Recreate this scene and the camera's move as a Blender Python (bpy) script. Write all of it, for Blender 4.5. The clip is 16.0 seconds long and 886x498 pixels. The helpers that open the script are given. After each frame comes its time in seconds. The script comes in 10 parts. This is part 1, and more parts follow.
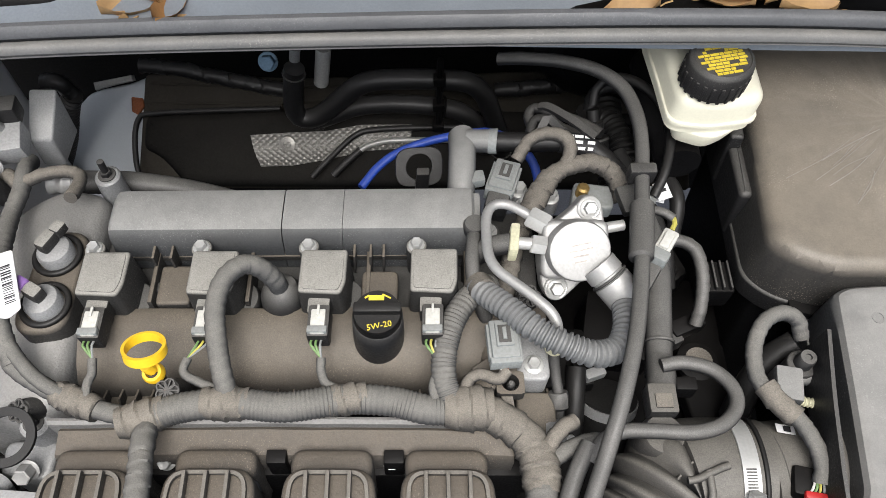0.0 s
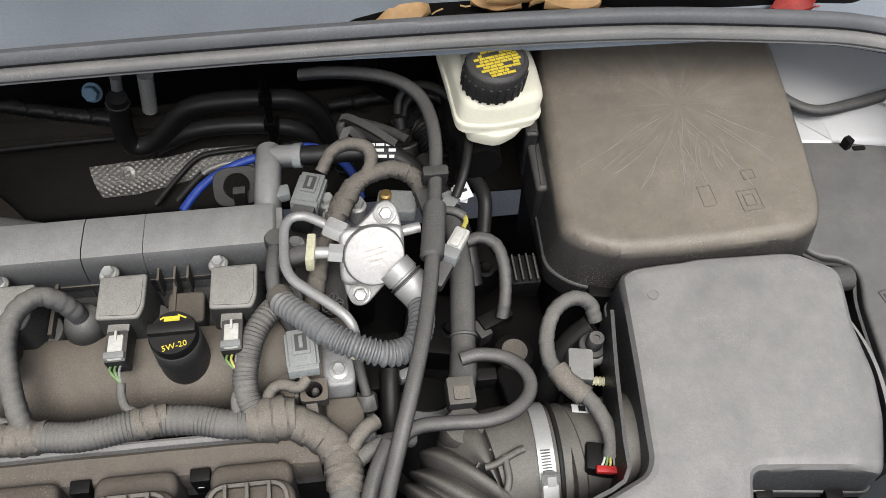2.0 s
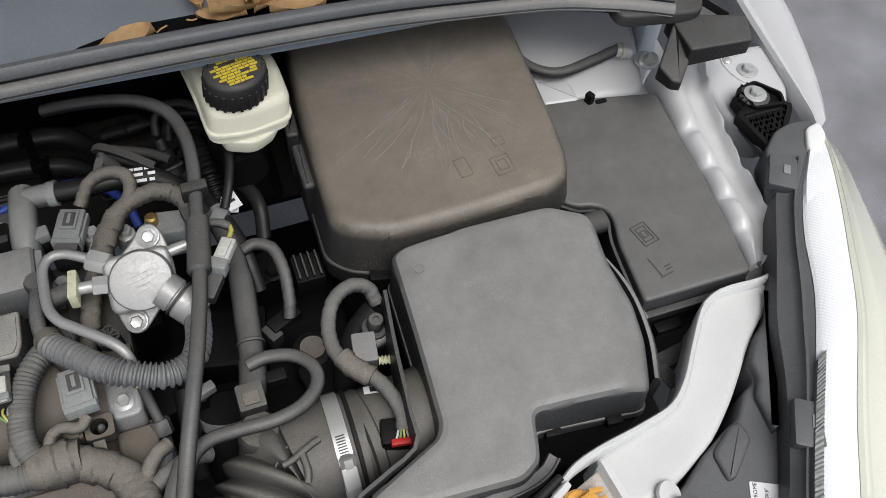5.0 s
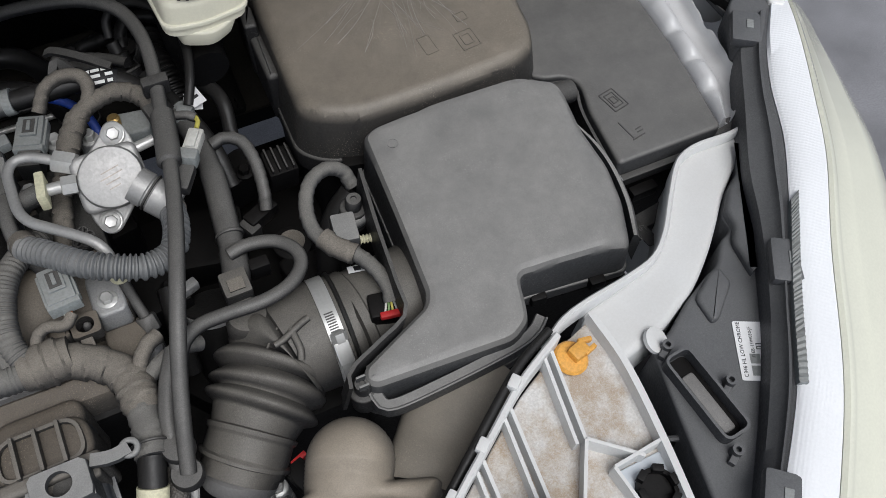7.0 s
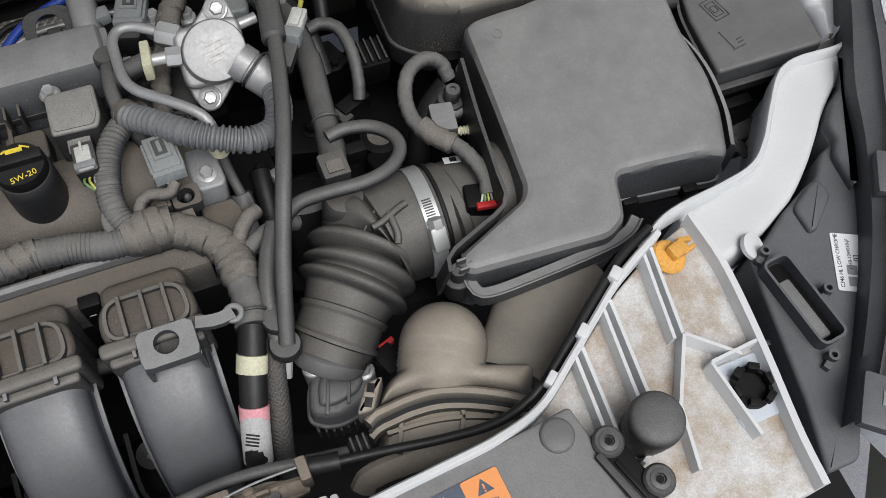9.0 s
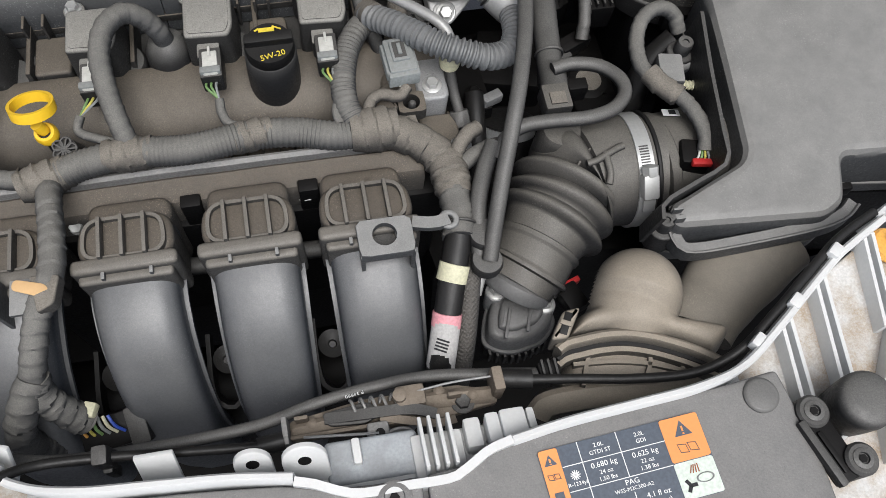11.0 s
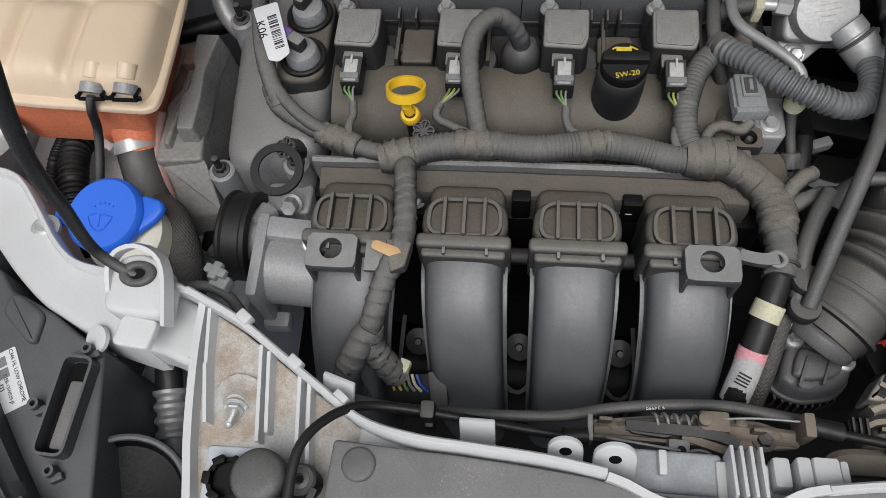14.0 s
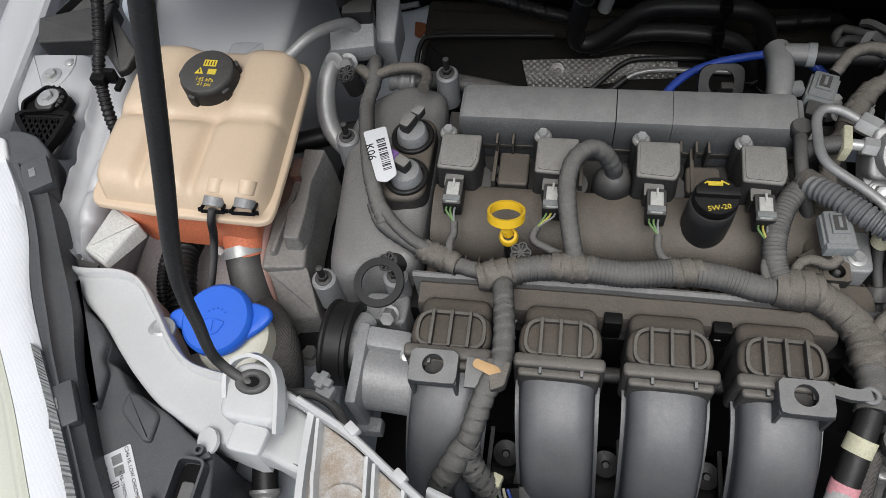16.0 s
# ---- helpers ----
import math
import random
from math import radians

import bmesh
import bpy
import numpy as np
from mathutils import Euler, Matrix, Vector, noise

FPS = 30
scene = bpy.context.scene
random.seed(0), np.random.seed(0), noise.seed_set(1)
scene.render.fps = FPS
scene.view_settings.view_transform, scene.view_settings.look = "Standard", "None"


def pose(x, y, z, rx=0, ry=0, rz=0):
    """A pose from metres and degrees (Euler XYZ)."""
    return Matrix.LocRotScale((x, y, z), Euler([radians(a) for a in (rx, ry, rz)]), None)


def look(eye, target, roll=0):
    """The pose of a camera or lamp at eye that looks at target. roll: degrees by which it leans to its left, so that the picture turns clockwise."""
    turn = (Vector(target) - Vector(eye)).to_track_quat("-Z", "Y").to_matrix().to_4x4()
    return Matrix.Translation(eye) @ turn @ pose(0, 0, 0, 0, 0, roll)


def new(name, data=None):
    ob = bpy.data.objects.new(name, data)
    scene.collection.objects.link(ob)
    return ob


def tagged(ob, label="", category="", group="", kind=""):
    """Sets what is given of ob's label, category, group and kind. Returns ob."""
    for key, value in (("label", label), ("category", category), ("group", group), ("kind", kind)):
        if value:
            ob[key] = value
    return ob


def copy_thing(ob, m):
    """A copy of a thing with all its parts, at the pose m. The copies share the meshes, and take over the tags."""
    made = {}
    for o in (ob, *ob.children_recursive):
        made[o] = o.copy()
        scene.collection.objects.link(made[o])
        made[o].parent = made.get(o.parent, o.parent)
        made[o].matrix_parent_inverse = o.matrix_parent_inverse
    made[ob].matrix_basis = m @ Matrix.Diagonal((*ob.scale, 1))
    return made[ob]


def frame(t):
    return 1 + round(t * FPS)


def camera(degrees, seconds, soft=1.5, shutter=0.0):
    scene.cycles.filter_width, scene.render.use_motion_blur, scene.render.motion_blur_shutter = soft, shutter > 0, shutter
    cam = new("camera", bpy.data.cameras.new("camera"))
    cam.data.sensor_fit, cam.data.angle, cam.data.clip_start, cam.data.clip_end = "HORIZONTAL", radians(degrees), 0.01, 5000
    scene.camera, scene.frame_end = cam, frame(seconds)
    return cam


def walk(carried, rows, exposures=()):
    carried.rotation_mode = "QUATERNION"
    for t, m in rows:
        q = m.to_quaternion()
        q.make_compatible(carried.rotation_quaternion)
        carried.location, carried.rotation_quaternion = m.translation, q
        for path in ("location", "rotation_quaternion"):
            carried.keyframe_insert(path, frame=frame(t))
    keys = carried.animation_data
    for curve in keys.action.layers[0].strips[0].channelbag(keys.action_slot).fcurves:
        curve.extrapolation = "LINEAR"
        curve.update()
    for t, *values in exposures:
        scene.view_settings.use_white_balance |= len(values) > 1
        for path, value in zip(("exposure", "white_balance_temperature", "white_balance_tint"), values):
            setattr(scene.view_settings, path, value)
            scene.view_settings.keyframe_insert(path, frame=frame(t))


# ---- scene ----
cam = camera(58.8, 16.0, soft=0.65)
PATH = [
    (0, (0.018, -0.021, 1.428), (-0.023, 1.066, -0.25), -2.2),
    (0.5, (0.053, -0.027, 1.431), (0.042, 1.063, -0.246), -1.6),
    (1, (0.089, -0.032, 1.436), (0.117, 1.063, -0.238), -1.3),
    (1.5, (0.11, -0.037, 1.437), (0.198, 1.066, -0.229), -0.0),
    (2, (0.142, -0.042, 1.437), (0.261, 1.068, -0.222), -0.1),
    (2.5, (0.165, -0.047, 1.439), (0.329, 1.071, -0.212), 0.2),
    (3, (0.184, -0.047, 1.443), (0.417, 1.067, -0.201), 1.7),
    (3.5, (0.21, -0.049, 1.448), (0.515, 1.049, -0.195), 3.3),
    (4, (0.224, -0.054, 1.452), (0.607, 1.029, -0.185), 4.8),
    (4.2, (0.23, -0.059, 1.455), (0.628, 1.022, -0.18), 4.6),
    (6.3, (0.219, -0.115, 1.429), (0.692, 0.826, -0.272), 2.8),
    (6.5, (0.211, -0.12, 1.425), (0.689, 0.811, -0.279), 2.9),
    (7, (0.203, -0.129, 1.414), (0.665, 0.771, -0.311), 2.3),
    (7.5, (0.189, -0.135, 1.401), (0.634, 0.73, -0.346), 2.2),
    (8, (0.171, -0.14, 1.395), (0.606, 0.711, -0.361), 2.3),
    (8.2, (0.163, -0.141, 1.395), (0.588, 0.701, -0.369), 2.4),
    (10.3, (0.042, -0.148, 1.363), (0.314, 0.665, -0.444), 4.9),
    (10.5, (0.032, -0.148, 1.366), (0.275, 0.663, -0.446), 4.3),
    (11, (0.007, -0.153, 1.371), (0.189, 0.67, -0.442), 2.9),
    (11.5, (-0.017, -0.161, 1.373), (0.096, 0.682, -0.437), 0.7),
    (12, (-0.041, -0.165, 1.378), (0.005, 0.687, -0.43), -1.2),
    (12.5, (-0.066, -0.169, 1.382), (-0.102, 0.7, -0.42), -4.2),
    (13, (-0.082, -0.166, 1.392), (-0.225, 0.698, -0.406), -8.9),
    (13.5, (-0.099, -0.164, 1.402), (-0.303, 0.699, -0.391), -10.8),
    (14, (-0.117, -0.165, 1.405), (-0.361, 0.698, -0.383), -11.6),
    (14.5, (-0.14, -0.166, 1.414), (-0.421, 0.696, -0.369), -12.4),
    (15, (-0.155, -0.163, 1.432), (-0.465, 0.71, -0.341), -13.2),
    (15.5, (-0.167, -0.16, 1.446), (-0.5, 0.792, -0.281), -12.5),
    (16, (-0.168, -0.153, 1.461), (-0.517, 0.862, -0.227), -12.2),
]
walk(cam, [(t, look(eye, target, roll)) for t, eye, target, roll in PATH],
     exposures=[(0.0, 0.68, 6480, 10), (2.0, 0.46, 6440, 10), (3.5, 0.11, 6420, 10), (5.5, -0.13, 6300, 10), (8.0, -0.34, 6180, 10), (10.5, 0.15, 6280, 10), (12.5, 0.12, 6300, 10),
                (13.5, -0.20, 6280, 10), (14.5, -0.38, 6240, 10), (16.0, -0.27, 6240, 10)])

# ---- light ----
world = bpy.data.worlds.new("overcast_sky")
scene.world = world
world.use_nodes = True
wn = world.node_tree.nodes
sky = wn.new("ShaderNodeTexSky")
sky.sky_type = "NISHITA"
sky.sun_disc = False
sky.sun_elevation, sky.sun_rotation = radians(64), radians(190)
sky.air_density, sky.dust_density, sky.ozone_density = 1.0, 4.0, 1.0
soften = wn.new("ShaderNodeHueSaturation")
soften.inputs["Saturation"].default_value = 0.4
world.node_tree.links.new(sky.outputs["Color"], soften.inputs["Color"])
world.node_tree.links.new(soften.outputs["Color"], wn["Background"].inputs["Color"])
wn["Background"].inputs["Strength"].default_value = 0.14
sun_data = bpy.data.lights.new("sun", "SUN")
sun_data.energy, sun_data.angle, sun_data.color = 2.55, radians(40), (1.0, 0.98, 0.95)
sun = new("sun", sun_data)
sun.matrix_world = look((0.35, -0.95, 3.2), (0, 0.2, 0.8))


# ---- materials ----
def mat(name, col, rough=0.6, metal=0.0, dust=0.0, dustcol=(0.23, 0.20, 0.165), grain=420.0, bump=0.25, var=0.2,
        speck=0.0, coat=0.0, trans=0.0, patch=11.0, spec=0.35, mott=0.5, grit=0.8, bare=0.62):
    m = bpy.data.materials.new(name)
    m.use_nodes = True
    nt = m.node_tree
    n, lk = nt.nodes, nt.links
    bs = n["Principled BSDF"]
    tc = n.new("ShaderNodeTexCoord")
    big = n.new("ShaderNodeTexNoise")
    big.inputs["Scale"].default_value, big.inputs["Detail"].default_value = patch, 5.0
    fine = n.new("ShaderNodeTexNoise")
    fine.inputs["Scale"].default_value, fine.inputs["Detail"].default_value = grain, 4.0
    for tex in (big, fine):
        lk.new(tc.outputs["Object"], tex.inputs["Vector"])

    def ramp(src, a, b, lo=0.0, hi=1.0):
        r = n.new("ShaderNodeMapRange")
        r.inputs["From Min"].default_value, r.inputs["From Max"].default_value = a, b
        r.inputs["To Min"].default_value, r.inputs["To Max"].default_value = lo, hi
        lk.new(src, r.inputs["Value"])
        return r.outputs["Result"]

    def mix(fac, a, b):
        x = n.new("ShaderNodeMix")
        x.data_type = "RGBA"
        lk.new(fac, x.inputs["Factor"])
        for sock, v in (("A", a), ("B", b)):
            s = [i for i in x.inputs if i.name == sock and i.type == "RGBA"][0]
            if isinstance(v, tuple):
                s.default_value = (*v, 1)
            else:
                lk.new(v, s)
        return [o for o in x.outputs if o.type == "RGBA"][0]

    def mul(a, b):
        x = n.new("ShaderNodeMath")
        x.operation = "MULTIPLY"
        for i, v in enumerate((a, b)):
            if isinstance(v, float):
                x.inputs[i].default_value = v
            else:
                lk.new(v, x.inputs[i])
        return x.outputs[0]

    lo = tuple(c * (1 - var) for c in col)
    hi = tuple(min(1.0, c * (1 + var)) for c in col)
    colour = mix(ramp(big.outputs["Fac"], 0.3, 0.7), lo, hi)
    colour = mix(ramp(fine.outputs["Fac"], 0.35, 0.65, 0.0, float(mott)), colour, tuple(c * 0.62 for c in col))
    rough_sock = ramp(fine.outputs["Fac"], 0.3, 0.7, max(0.05, rough - 0.08), min(1.0, rough + 0.08))
    if dust > 0:
        geo = n.new("ShaderNodeNewGeometry")
        sep = n.new("ShaderNodeSeparateXYZ")
        lk.new(geo.outputs["Normal"], sep.inputs[0])
        up = ramp(sep.outputs["Z"], 0.15, 0.85, 0.02, 1.0)
        mid = n.new("ShaderNodeTexNoise")
        mid.inputs["Scale"].default_value, mid.inputs["Detail"].default_value, mid.inputs["Roughness"].default_value = 26.0, 8.0, 0.72
        lk.new(tc.outputs["Object"], mid.inputs["Vector"])
        gn = n.new("ShaderNodeTexNoise")
        gn.inputs["Scale"].default_value, gn.inputs["Detail"].default_value, gn.inputs["Roughness"].default_value = 900.0, 4.0, 0.7
        lk.new(tc.outputs["Object"], gn.inputs["Vector"])
        film = mul(mul(up, mul(ramp(mid.outputs["Fac"], 0.28 if bare > 0.3 else 0.40, 0.68 if bare > 0.3 else 0.60, float(bare), 1.0), ramp(gn.outputs["Fac"], 0.32, 0.68, 1 - 0.40 * grit, 1 + 0.22 * grit))), float(dust))
        colour = mix(film, colour, dustcol)
    if speck > 0:
        sp = n.new("ShaderNodeTexNoise")
        sp.inputs["Scale"].default_value, sp.inputs["Detail"].default_value = 760.0, 2.0
        lk.new(tc.outputs["Object"], sp.inputs["Vector"])
        cl = n.new("ShaderNodeTexNoise")
        cl.inputs["Scale"].default_value, cl.inputs["Detail"].default_value = 18.0, 3.0
        lk.new(tc.outputs["Object"], cl.inputs["Vector"])
        dots = mul(mul(ramp(sp.outputs["Fac"], 0.62, 0.66), ramp(cl.outputs["Fac"], 0.46, 0.66)), float(speck) * 0.6)
        colour = mix(dots, colour, tuple(min(1.0, c * 2.0) for c in dustcol))
    lk.new(colour, bs.inputs["Base Color"])
    lk.new(rough_sock, bs.inputs["Roughness"])
    bs.inputs["Metallic"].default_value = metal
    bs.inputs["Specular IOR Level"].default_value = spec
    if coat:
        bs.inputs["Coat Weight"].default_value, bs.inputs["Coat Roughness"].default_value = coat, 0.12
    if trans:
        bs.inputs["Transmission Weight"].default_value = trans
    if bump:
        bp = n.new("ShaderNodeBump")
        bp.inputs["Strength"].default_value, bp.inputs["Distance"].default_value = bump, 0.0006
        lk.new(fine.outputs["Fac"], bp.inputs["Height"])
        lk.new(bp.outputs["Normal"], bs.inputs["Normal"])
    return m


def weave(m, scale, depth, axis="X"):
    """Adds a fine raised lattice to a material's relief."""
    n, lk = m.node_tree.nodes, m.node_tree.links
    bs = n["Principled BSDF"]
    tc = n.new("ShaderNodeTexCoord")
    vo = n.new("ShaderNodeTexVoronoi")
    vo.inputs["Scale"].default_value, vo.inputs["Randomness"].default_value = scale, 0.0
    mp = n.new("ShaderNodeMapping")
    mp.inputs["Rotation"].default_value = (0.0, 0.0, radians(45))
    lk.new(tc.outputs["Object"], mp.inputs["Vector"])
    lk.new(mp.outputs["Vector"], vo.inputs["Vector"])
    bp = n.new("ShaderNodeBump")
    bp.inputs["Strength"].default_value, bp.inputs["Distance"].default_value = 0.9, depth
    bp.invert = True
    lk.new(vo.outputs["Distance"], bp.inputs["Height"])
    lk.new(bp.outputs["Normal"], bs.inputs["Normal"])
    return m


M_VALVE = mat("dusty_valve_cover_plastic", (0.032, 0.031, 0.030), 0.6, dust=0.88, dustcol=(0.160, 0.136, 0.107), speck=0.6, bump=0.6)
M_SOIL = mat("soiled_dark_plastic", (0.040, 0.039, 0.038), 0.6, dust=0.75, dustcol=(0.145, 0.120, 0.092), speck=0.8, bump=0.8, grain=300)
M_AIRBOX = mat("air_box_plastic", (0.042, 0.044, 0.047), 0.44, dust=0.85, dustcol=(0.265, 0.258, 0.243), speck=0.3, bump=0.3, grit=0.35)
M_COIL = mat("dusty_coil_plastic", (0.022, 0.022, 0.022), 0.6, dust=0.95, dustcol=(0.34, 0.327, 0.295), speck=0.45, grain=520, bump=0.8)
M_GREY = mat("grey_moulded_plastic", (0.055, 0.058, 0.062), 0.45, dust=0.88, dustcol=(0.305, 0.30, 0.285), speck=0.4, bump=0.3, grit=0.5)
M_RUNNER = mat("charcoal_runner_plastic", (0.040, 0.045, 0.054), 0.40, dust=0.46, dustcol=(0.265, 0.258, 0.245), speck=0.15, bump=0.12, grit=0.6, spec=0.5)
M_BATT = mat("dusty_battery_cover", (0.030, 0.030, 0.030), 0.45, dust=0.9, dustcol=(0.228, 0.198, 0.158), speck=0.7, bump=0.4, grit=0.5)
M_SNORK = mat("dusty_tan_snorkel", (0.10, 0.093, 0.082), 0.6, dust=0.9, dustcol=(0.36, 0.31, 0.245), speck=0.3, bump=0.5, grit=0.5)
M_SIGHT = mat("dusty_sight_shield", (0.055, 0.057, 0.061), 0.45, dust=0.75, dustcol=(0.255, 0.245, 0.23), speck=0.4, bump=0.4, grit=0.6)
M_LIDF = mat("fuse_lid_plastic", (0.040, 0.041, 0.043), 0.45, dust=0.7, dustcol=(0.20, 0.193, 0.18), speck=0.3, bump=0.35, grit=0.5)
M_DUCT = mat("brown_grey_duct", (0.075, 0.070, 0.062), 0.55, dust=0.85, dustcol=(0.26, 0.232, 0.19), speck=0.35, bump=0.4, grit=0.5)


def fan_streaks(m, at, colour):
    """Washed streaks that fan out from one point of a dusty cover."""
    n, lk = m.node_tree.nodes, m.node_tree.links
    bs = n["Principled BSDF"]
    old = bs.inputs["Base Color"].links[0].from_socket
    geo = n.new("ShaderNodeNewGeometry")
    mp = n.new("ShaderNodeMapping")
    mp.inputs["Location"].default_value = (-at[0], -at[1], -at[2])
    lk.new(geo.outputs["Position"], mp.inputs["Vector"])
    gr = n.new("ShaderNodeTexGradient")
    gr.gradient_type = "RADIAL"
    lk.new(mp.outputs["Vector"], gr.inputs["Vector"])
    ln = n.new("ShaderNodeVectorMath")
    ln.operation = "LENGTH"
    lk.new(mp.outputs["Vector"], ln.inputs[0])
    cb = n.new("ShaderNodeCombineXYZ")
    for i, (sock, k) in enumerate(((gr.outputs["Fac"], 46.0), (ln.outputs["Value"], 14.0))):
        mu = n.new("ShaderNodeMath")
        mu.operation = "MULTIPLY"
        mu.inputs[1].default_value = k
        lk.new(sock, mu.inputs[0])
        lk.new(mu.outputs[0], cb.inputs[i])
    tx = n.new("ShaderNodeTexNoise")
    tx.inputs["Scale"].default_value, tx.inputs["Detail"].default_value = 1.0, 6.0
    lk.new(cb.outputs[0], tx.inputs["Vector"])
    r1 = n.new("ShaderNodeMapRange")
    r1.inputs["From Min"].default_value, r1.inputs["From Max"].default_value, r1.inputs["To Max"].default_value = 0.45, 0.80, 0.45
    lk.new(tx.outputs["Fac"], r1.inputs["Value"])
    r2 = n.new("ShaderNodeMapRange")
    r2.inputs["From Min"].default_value, r2.inputs["From Max"].default_value, r2.inputs["To Min"].default_value, r2.inputs["To Max"].default_value = 0.01, 0.16, 1.0, 0.0
    lk.new(ln.outputs["Value"], r2.inputs["Value"])
    mu = n.new("ShaderNodeMath")
    r1.inputs["To Min"].default_value = 0.12
    mu.operation = "MULTIPLY"
    lk.new(r1.outputs["Result"], mu.inputs[0])
    lk.new(r2.outputs["Result"], mu.inputs[1])
    mx = n.new("ShaderNodeMix")
    mx.data_type = "RGBA"
    lk.new(mu.outputs[0], mx.inputs["Factor"])
    a, b = [i for i in mx.inputs if i.type == "RGBA"]
    lk.new(old, a)
    b.default_value = (*colour, 1)
    lk.new([o for o in mx.outputs if o.type == "RGBA"][0], bs.inputs["Base Color"])
    return m


fan_streaks(M_BATT, (0.442, 0.500, 0.853), (0.33, 0.30, 0.26))
# Darker than real black plastic: the deep gaps' shade is in the colour
M_BLACK = mat("black_plastic_with_deep_shade", (0.0045, 0.0045, 0.005), 0.5, dust=0.03, bump=0.25, spec=0.14)
M_DARK = mat("dark_dusty_plastic", (0.014, 0.014, 0.015), 0.5, dust=0.48, dustcol=(0.17, 0.163, 0.15), speck=0.3, bump=0.4, spec=0.3)
M_RUBBER = mat("black_rubber", (0.006, 0.006, 0.0065), 0.45, dust=0.12, dustcol=(0.14, 0.132, 0.12), bump=0.25, speck=0.12, spec=0.3)
M_HOSE = mat("dusty_rubber_hose", (0.016, 0.0165, 0.018), 0.48, dust=0.66, dustcol=(0.185, 0.178, 0.165), speck=0.25, bump=0.35)
M_BELLOW = mat("dusty_bellows_rubber", (0.022, 0.022, 0.023), 0.55, dust=0.72, dustcol=(0.185, 0.172, 0.150), bump=0.4, speck=0.25)
M_TAPE = mat("cloth_harness_tape", (0.040, 0.041, 0.043), 0.75, dust=0.72, dustcol=(0.225, 0.215, 0.192), grain=900, bump=0.7, grit=1.0)
M_TAPE2 = mat("dusty_brown_tape", (0.042, 0.040, 0.038), 0.8, dust=0.82, dustcol=(0.245, 0.22, 0.184), grain=700, bump=0.8, grit=1.0)
M_CORR = mat("corrugated_conduit", (0.12, 0.127, 0.133), 0.5, dust=0.4, dustcol=(0.27, 0.26, 0.24), bump=0.3)
M_ALU = mat("machined_aluminium", (0.36, 0.36, 0.355), 0.5, metal=0.45, dust=0.25, dustcol=(0.33, 0.31, 0.28), bump=0.12, var=0.08, mott=0.25)
M_STEEL = mat("zinc_plated_steel", (0.50, 0.50, 0.485), 0.38, metal=0.4, dust=0.08, dustcol=(0.30, 0.28, 0.245), bump=0.1, var=0.15, mott=0.2)
M_CAST = mat("cast_aluminium", (0.31, 0.315, 0.32), 0.5, metal=0.25, dust=0.45, dustcol=(0.31, 0.30, 0.28), grain=600, bump=0.8, speck=0.3)
M_DCAST = mat("grimy_cast_metal", (0.21, 0.21, 0.208), 0.52, metal=0.25, dust=0.5, dustcol=(0.31, 0.295, 0.27), grain=500, bump=0.9)
M_WHITE = mat("white_body_paint", (0.53, 0.54, 0.555), 0.32, dust=0.25, dustcol=(0.5, 0.45, 0.38), bump=0.04, var=0.04, coat=0.3, mott=0.12)
M_CARRIER = mat("white_carrier_plastic", (0.60, 0.61, 0.61), 0.42, dust=0.3, dustcol=(0.46, 0.42, 0.36), bump=0.08, var=0.05, speck=0.1, mott=0.12)
M_SAND = mat("sandy_white_floor", (0.60, 0.595, 0.58), 0.6, bare=0.12, dust=1.0, dustcol=(0.345, 0.275, 0.20), bump=0.9, var=0.12, speck=0.35, grain=520, grit=1.0)
M_BLUEGREY = mat("primer_grey_paint", (0.50, 0.54, 0.58), 0.5, dust=0.15, dustcol=(0.4, 0.37, 0.33), bump=0.06, var=0.08, mott=0.12)
M_COWL = mat("cowl_grey_plastic", (0.25, 0.285, 0.33), 0.5, dust=0.3, dustcol=(0.30, 0.30, 0.29), bump=0.25, speck=0.2, var=0.1, mott=0.25)
M_SEAL = mat("weathered_seal_rubber", (0.09, 0.094, 0.10), 0.45, dust=0.65, dustcol=(0.34, 0.325, 0.295), bump=0.4, speck=0.3, grit=0.5)
M_BEAD = mat("dark_seal_bead", (0.065, 0.069, 0.077), 0.42, dust=0.5, dustcol=(0.28, 0.28, 0.28), bump=0.3, speck=0.2, grit=0.5)
M_TANK = mat("amber_translucent_plastic", (0.66, 0.52, 0.37), 0.35, dust=0.15, dustcol=(0.58, 0.42, 0.29), bump=0.04, var=0.07, patch=14, mott=0.12)
M_COOLANT = mat("coolant_filled_plastic", (0.78, 0.24, 0.12), 0.35, dust=0.05, bump=0.05, var=0.12)
M_MILK = mat("milky_reservoir_plastic", (0.72, 0.70, 0.57), 0.38, dust=0.1, dustcol=(0.6, 0.52, 0.4), bump=0.05, var=0.06, mott=0.12)
M_YELLOW = mat("yellow_plastic", (0.80, 0.50, 0.02), 0.4, dust=0.12, bump=0.1, var=0.08, mott=0.12)
M_BLUE = mat("blue_plastic", (0.03, 0.15, 0.72), 0.38, dust=0.04, bump=0.05, var=0.06, mott=0.12)
M_BLUEHOSE = mat("blue_hose", (0.02, 0.07, 0.42), 0.42, dust=0.1, bump=0.1)
M_ORANGE = mat("amber_clip_plastic", (0.68, 0.34, 0.06), 0.4, dust=0.1, bump=0.05)
M_LABEL = mat("white_paper_label", (0.70, 0.70, 0.70), 0.5, bump=0.02, var=0.03, mott=0.12)
M_INK = mat("black_print", (0.02, 0.02, 0.022), 0.6, bump=0.0, var=0.05)
M_YPRINT = mat("yellow_print", (0.80, 0.62, 0.06), 0.55, bump=0.0, var=0.08)
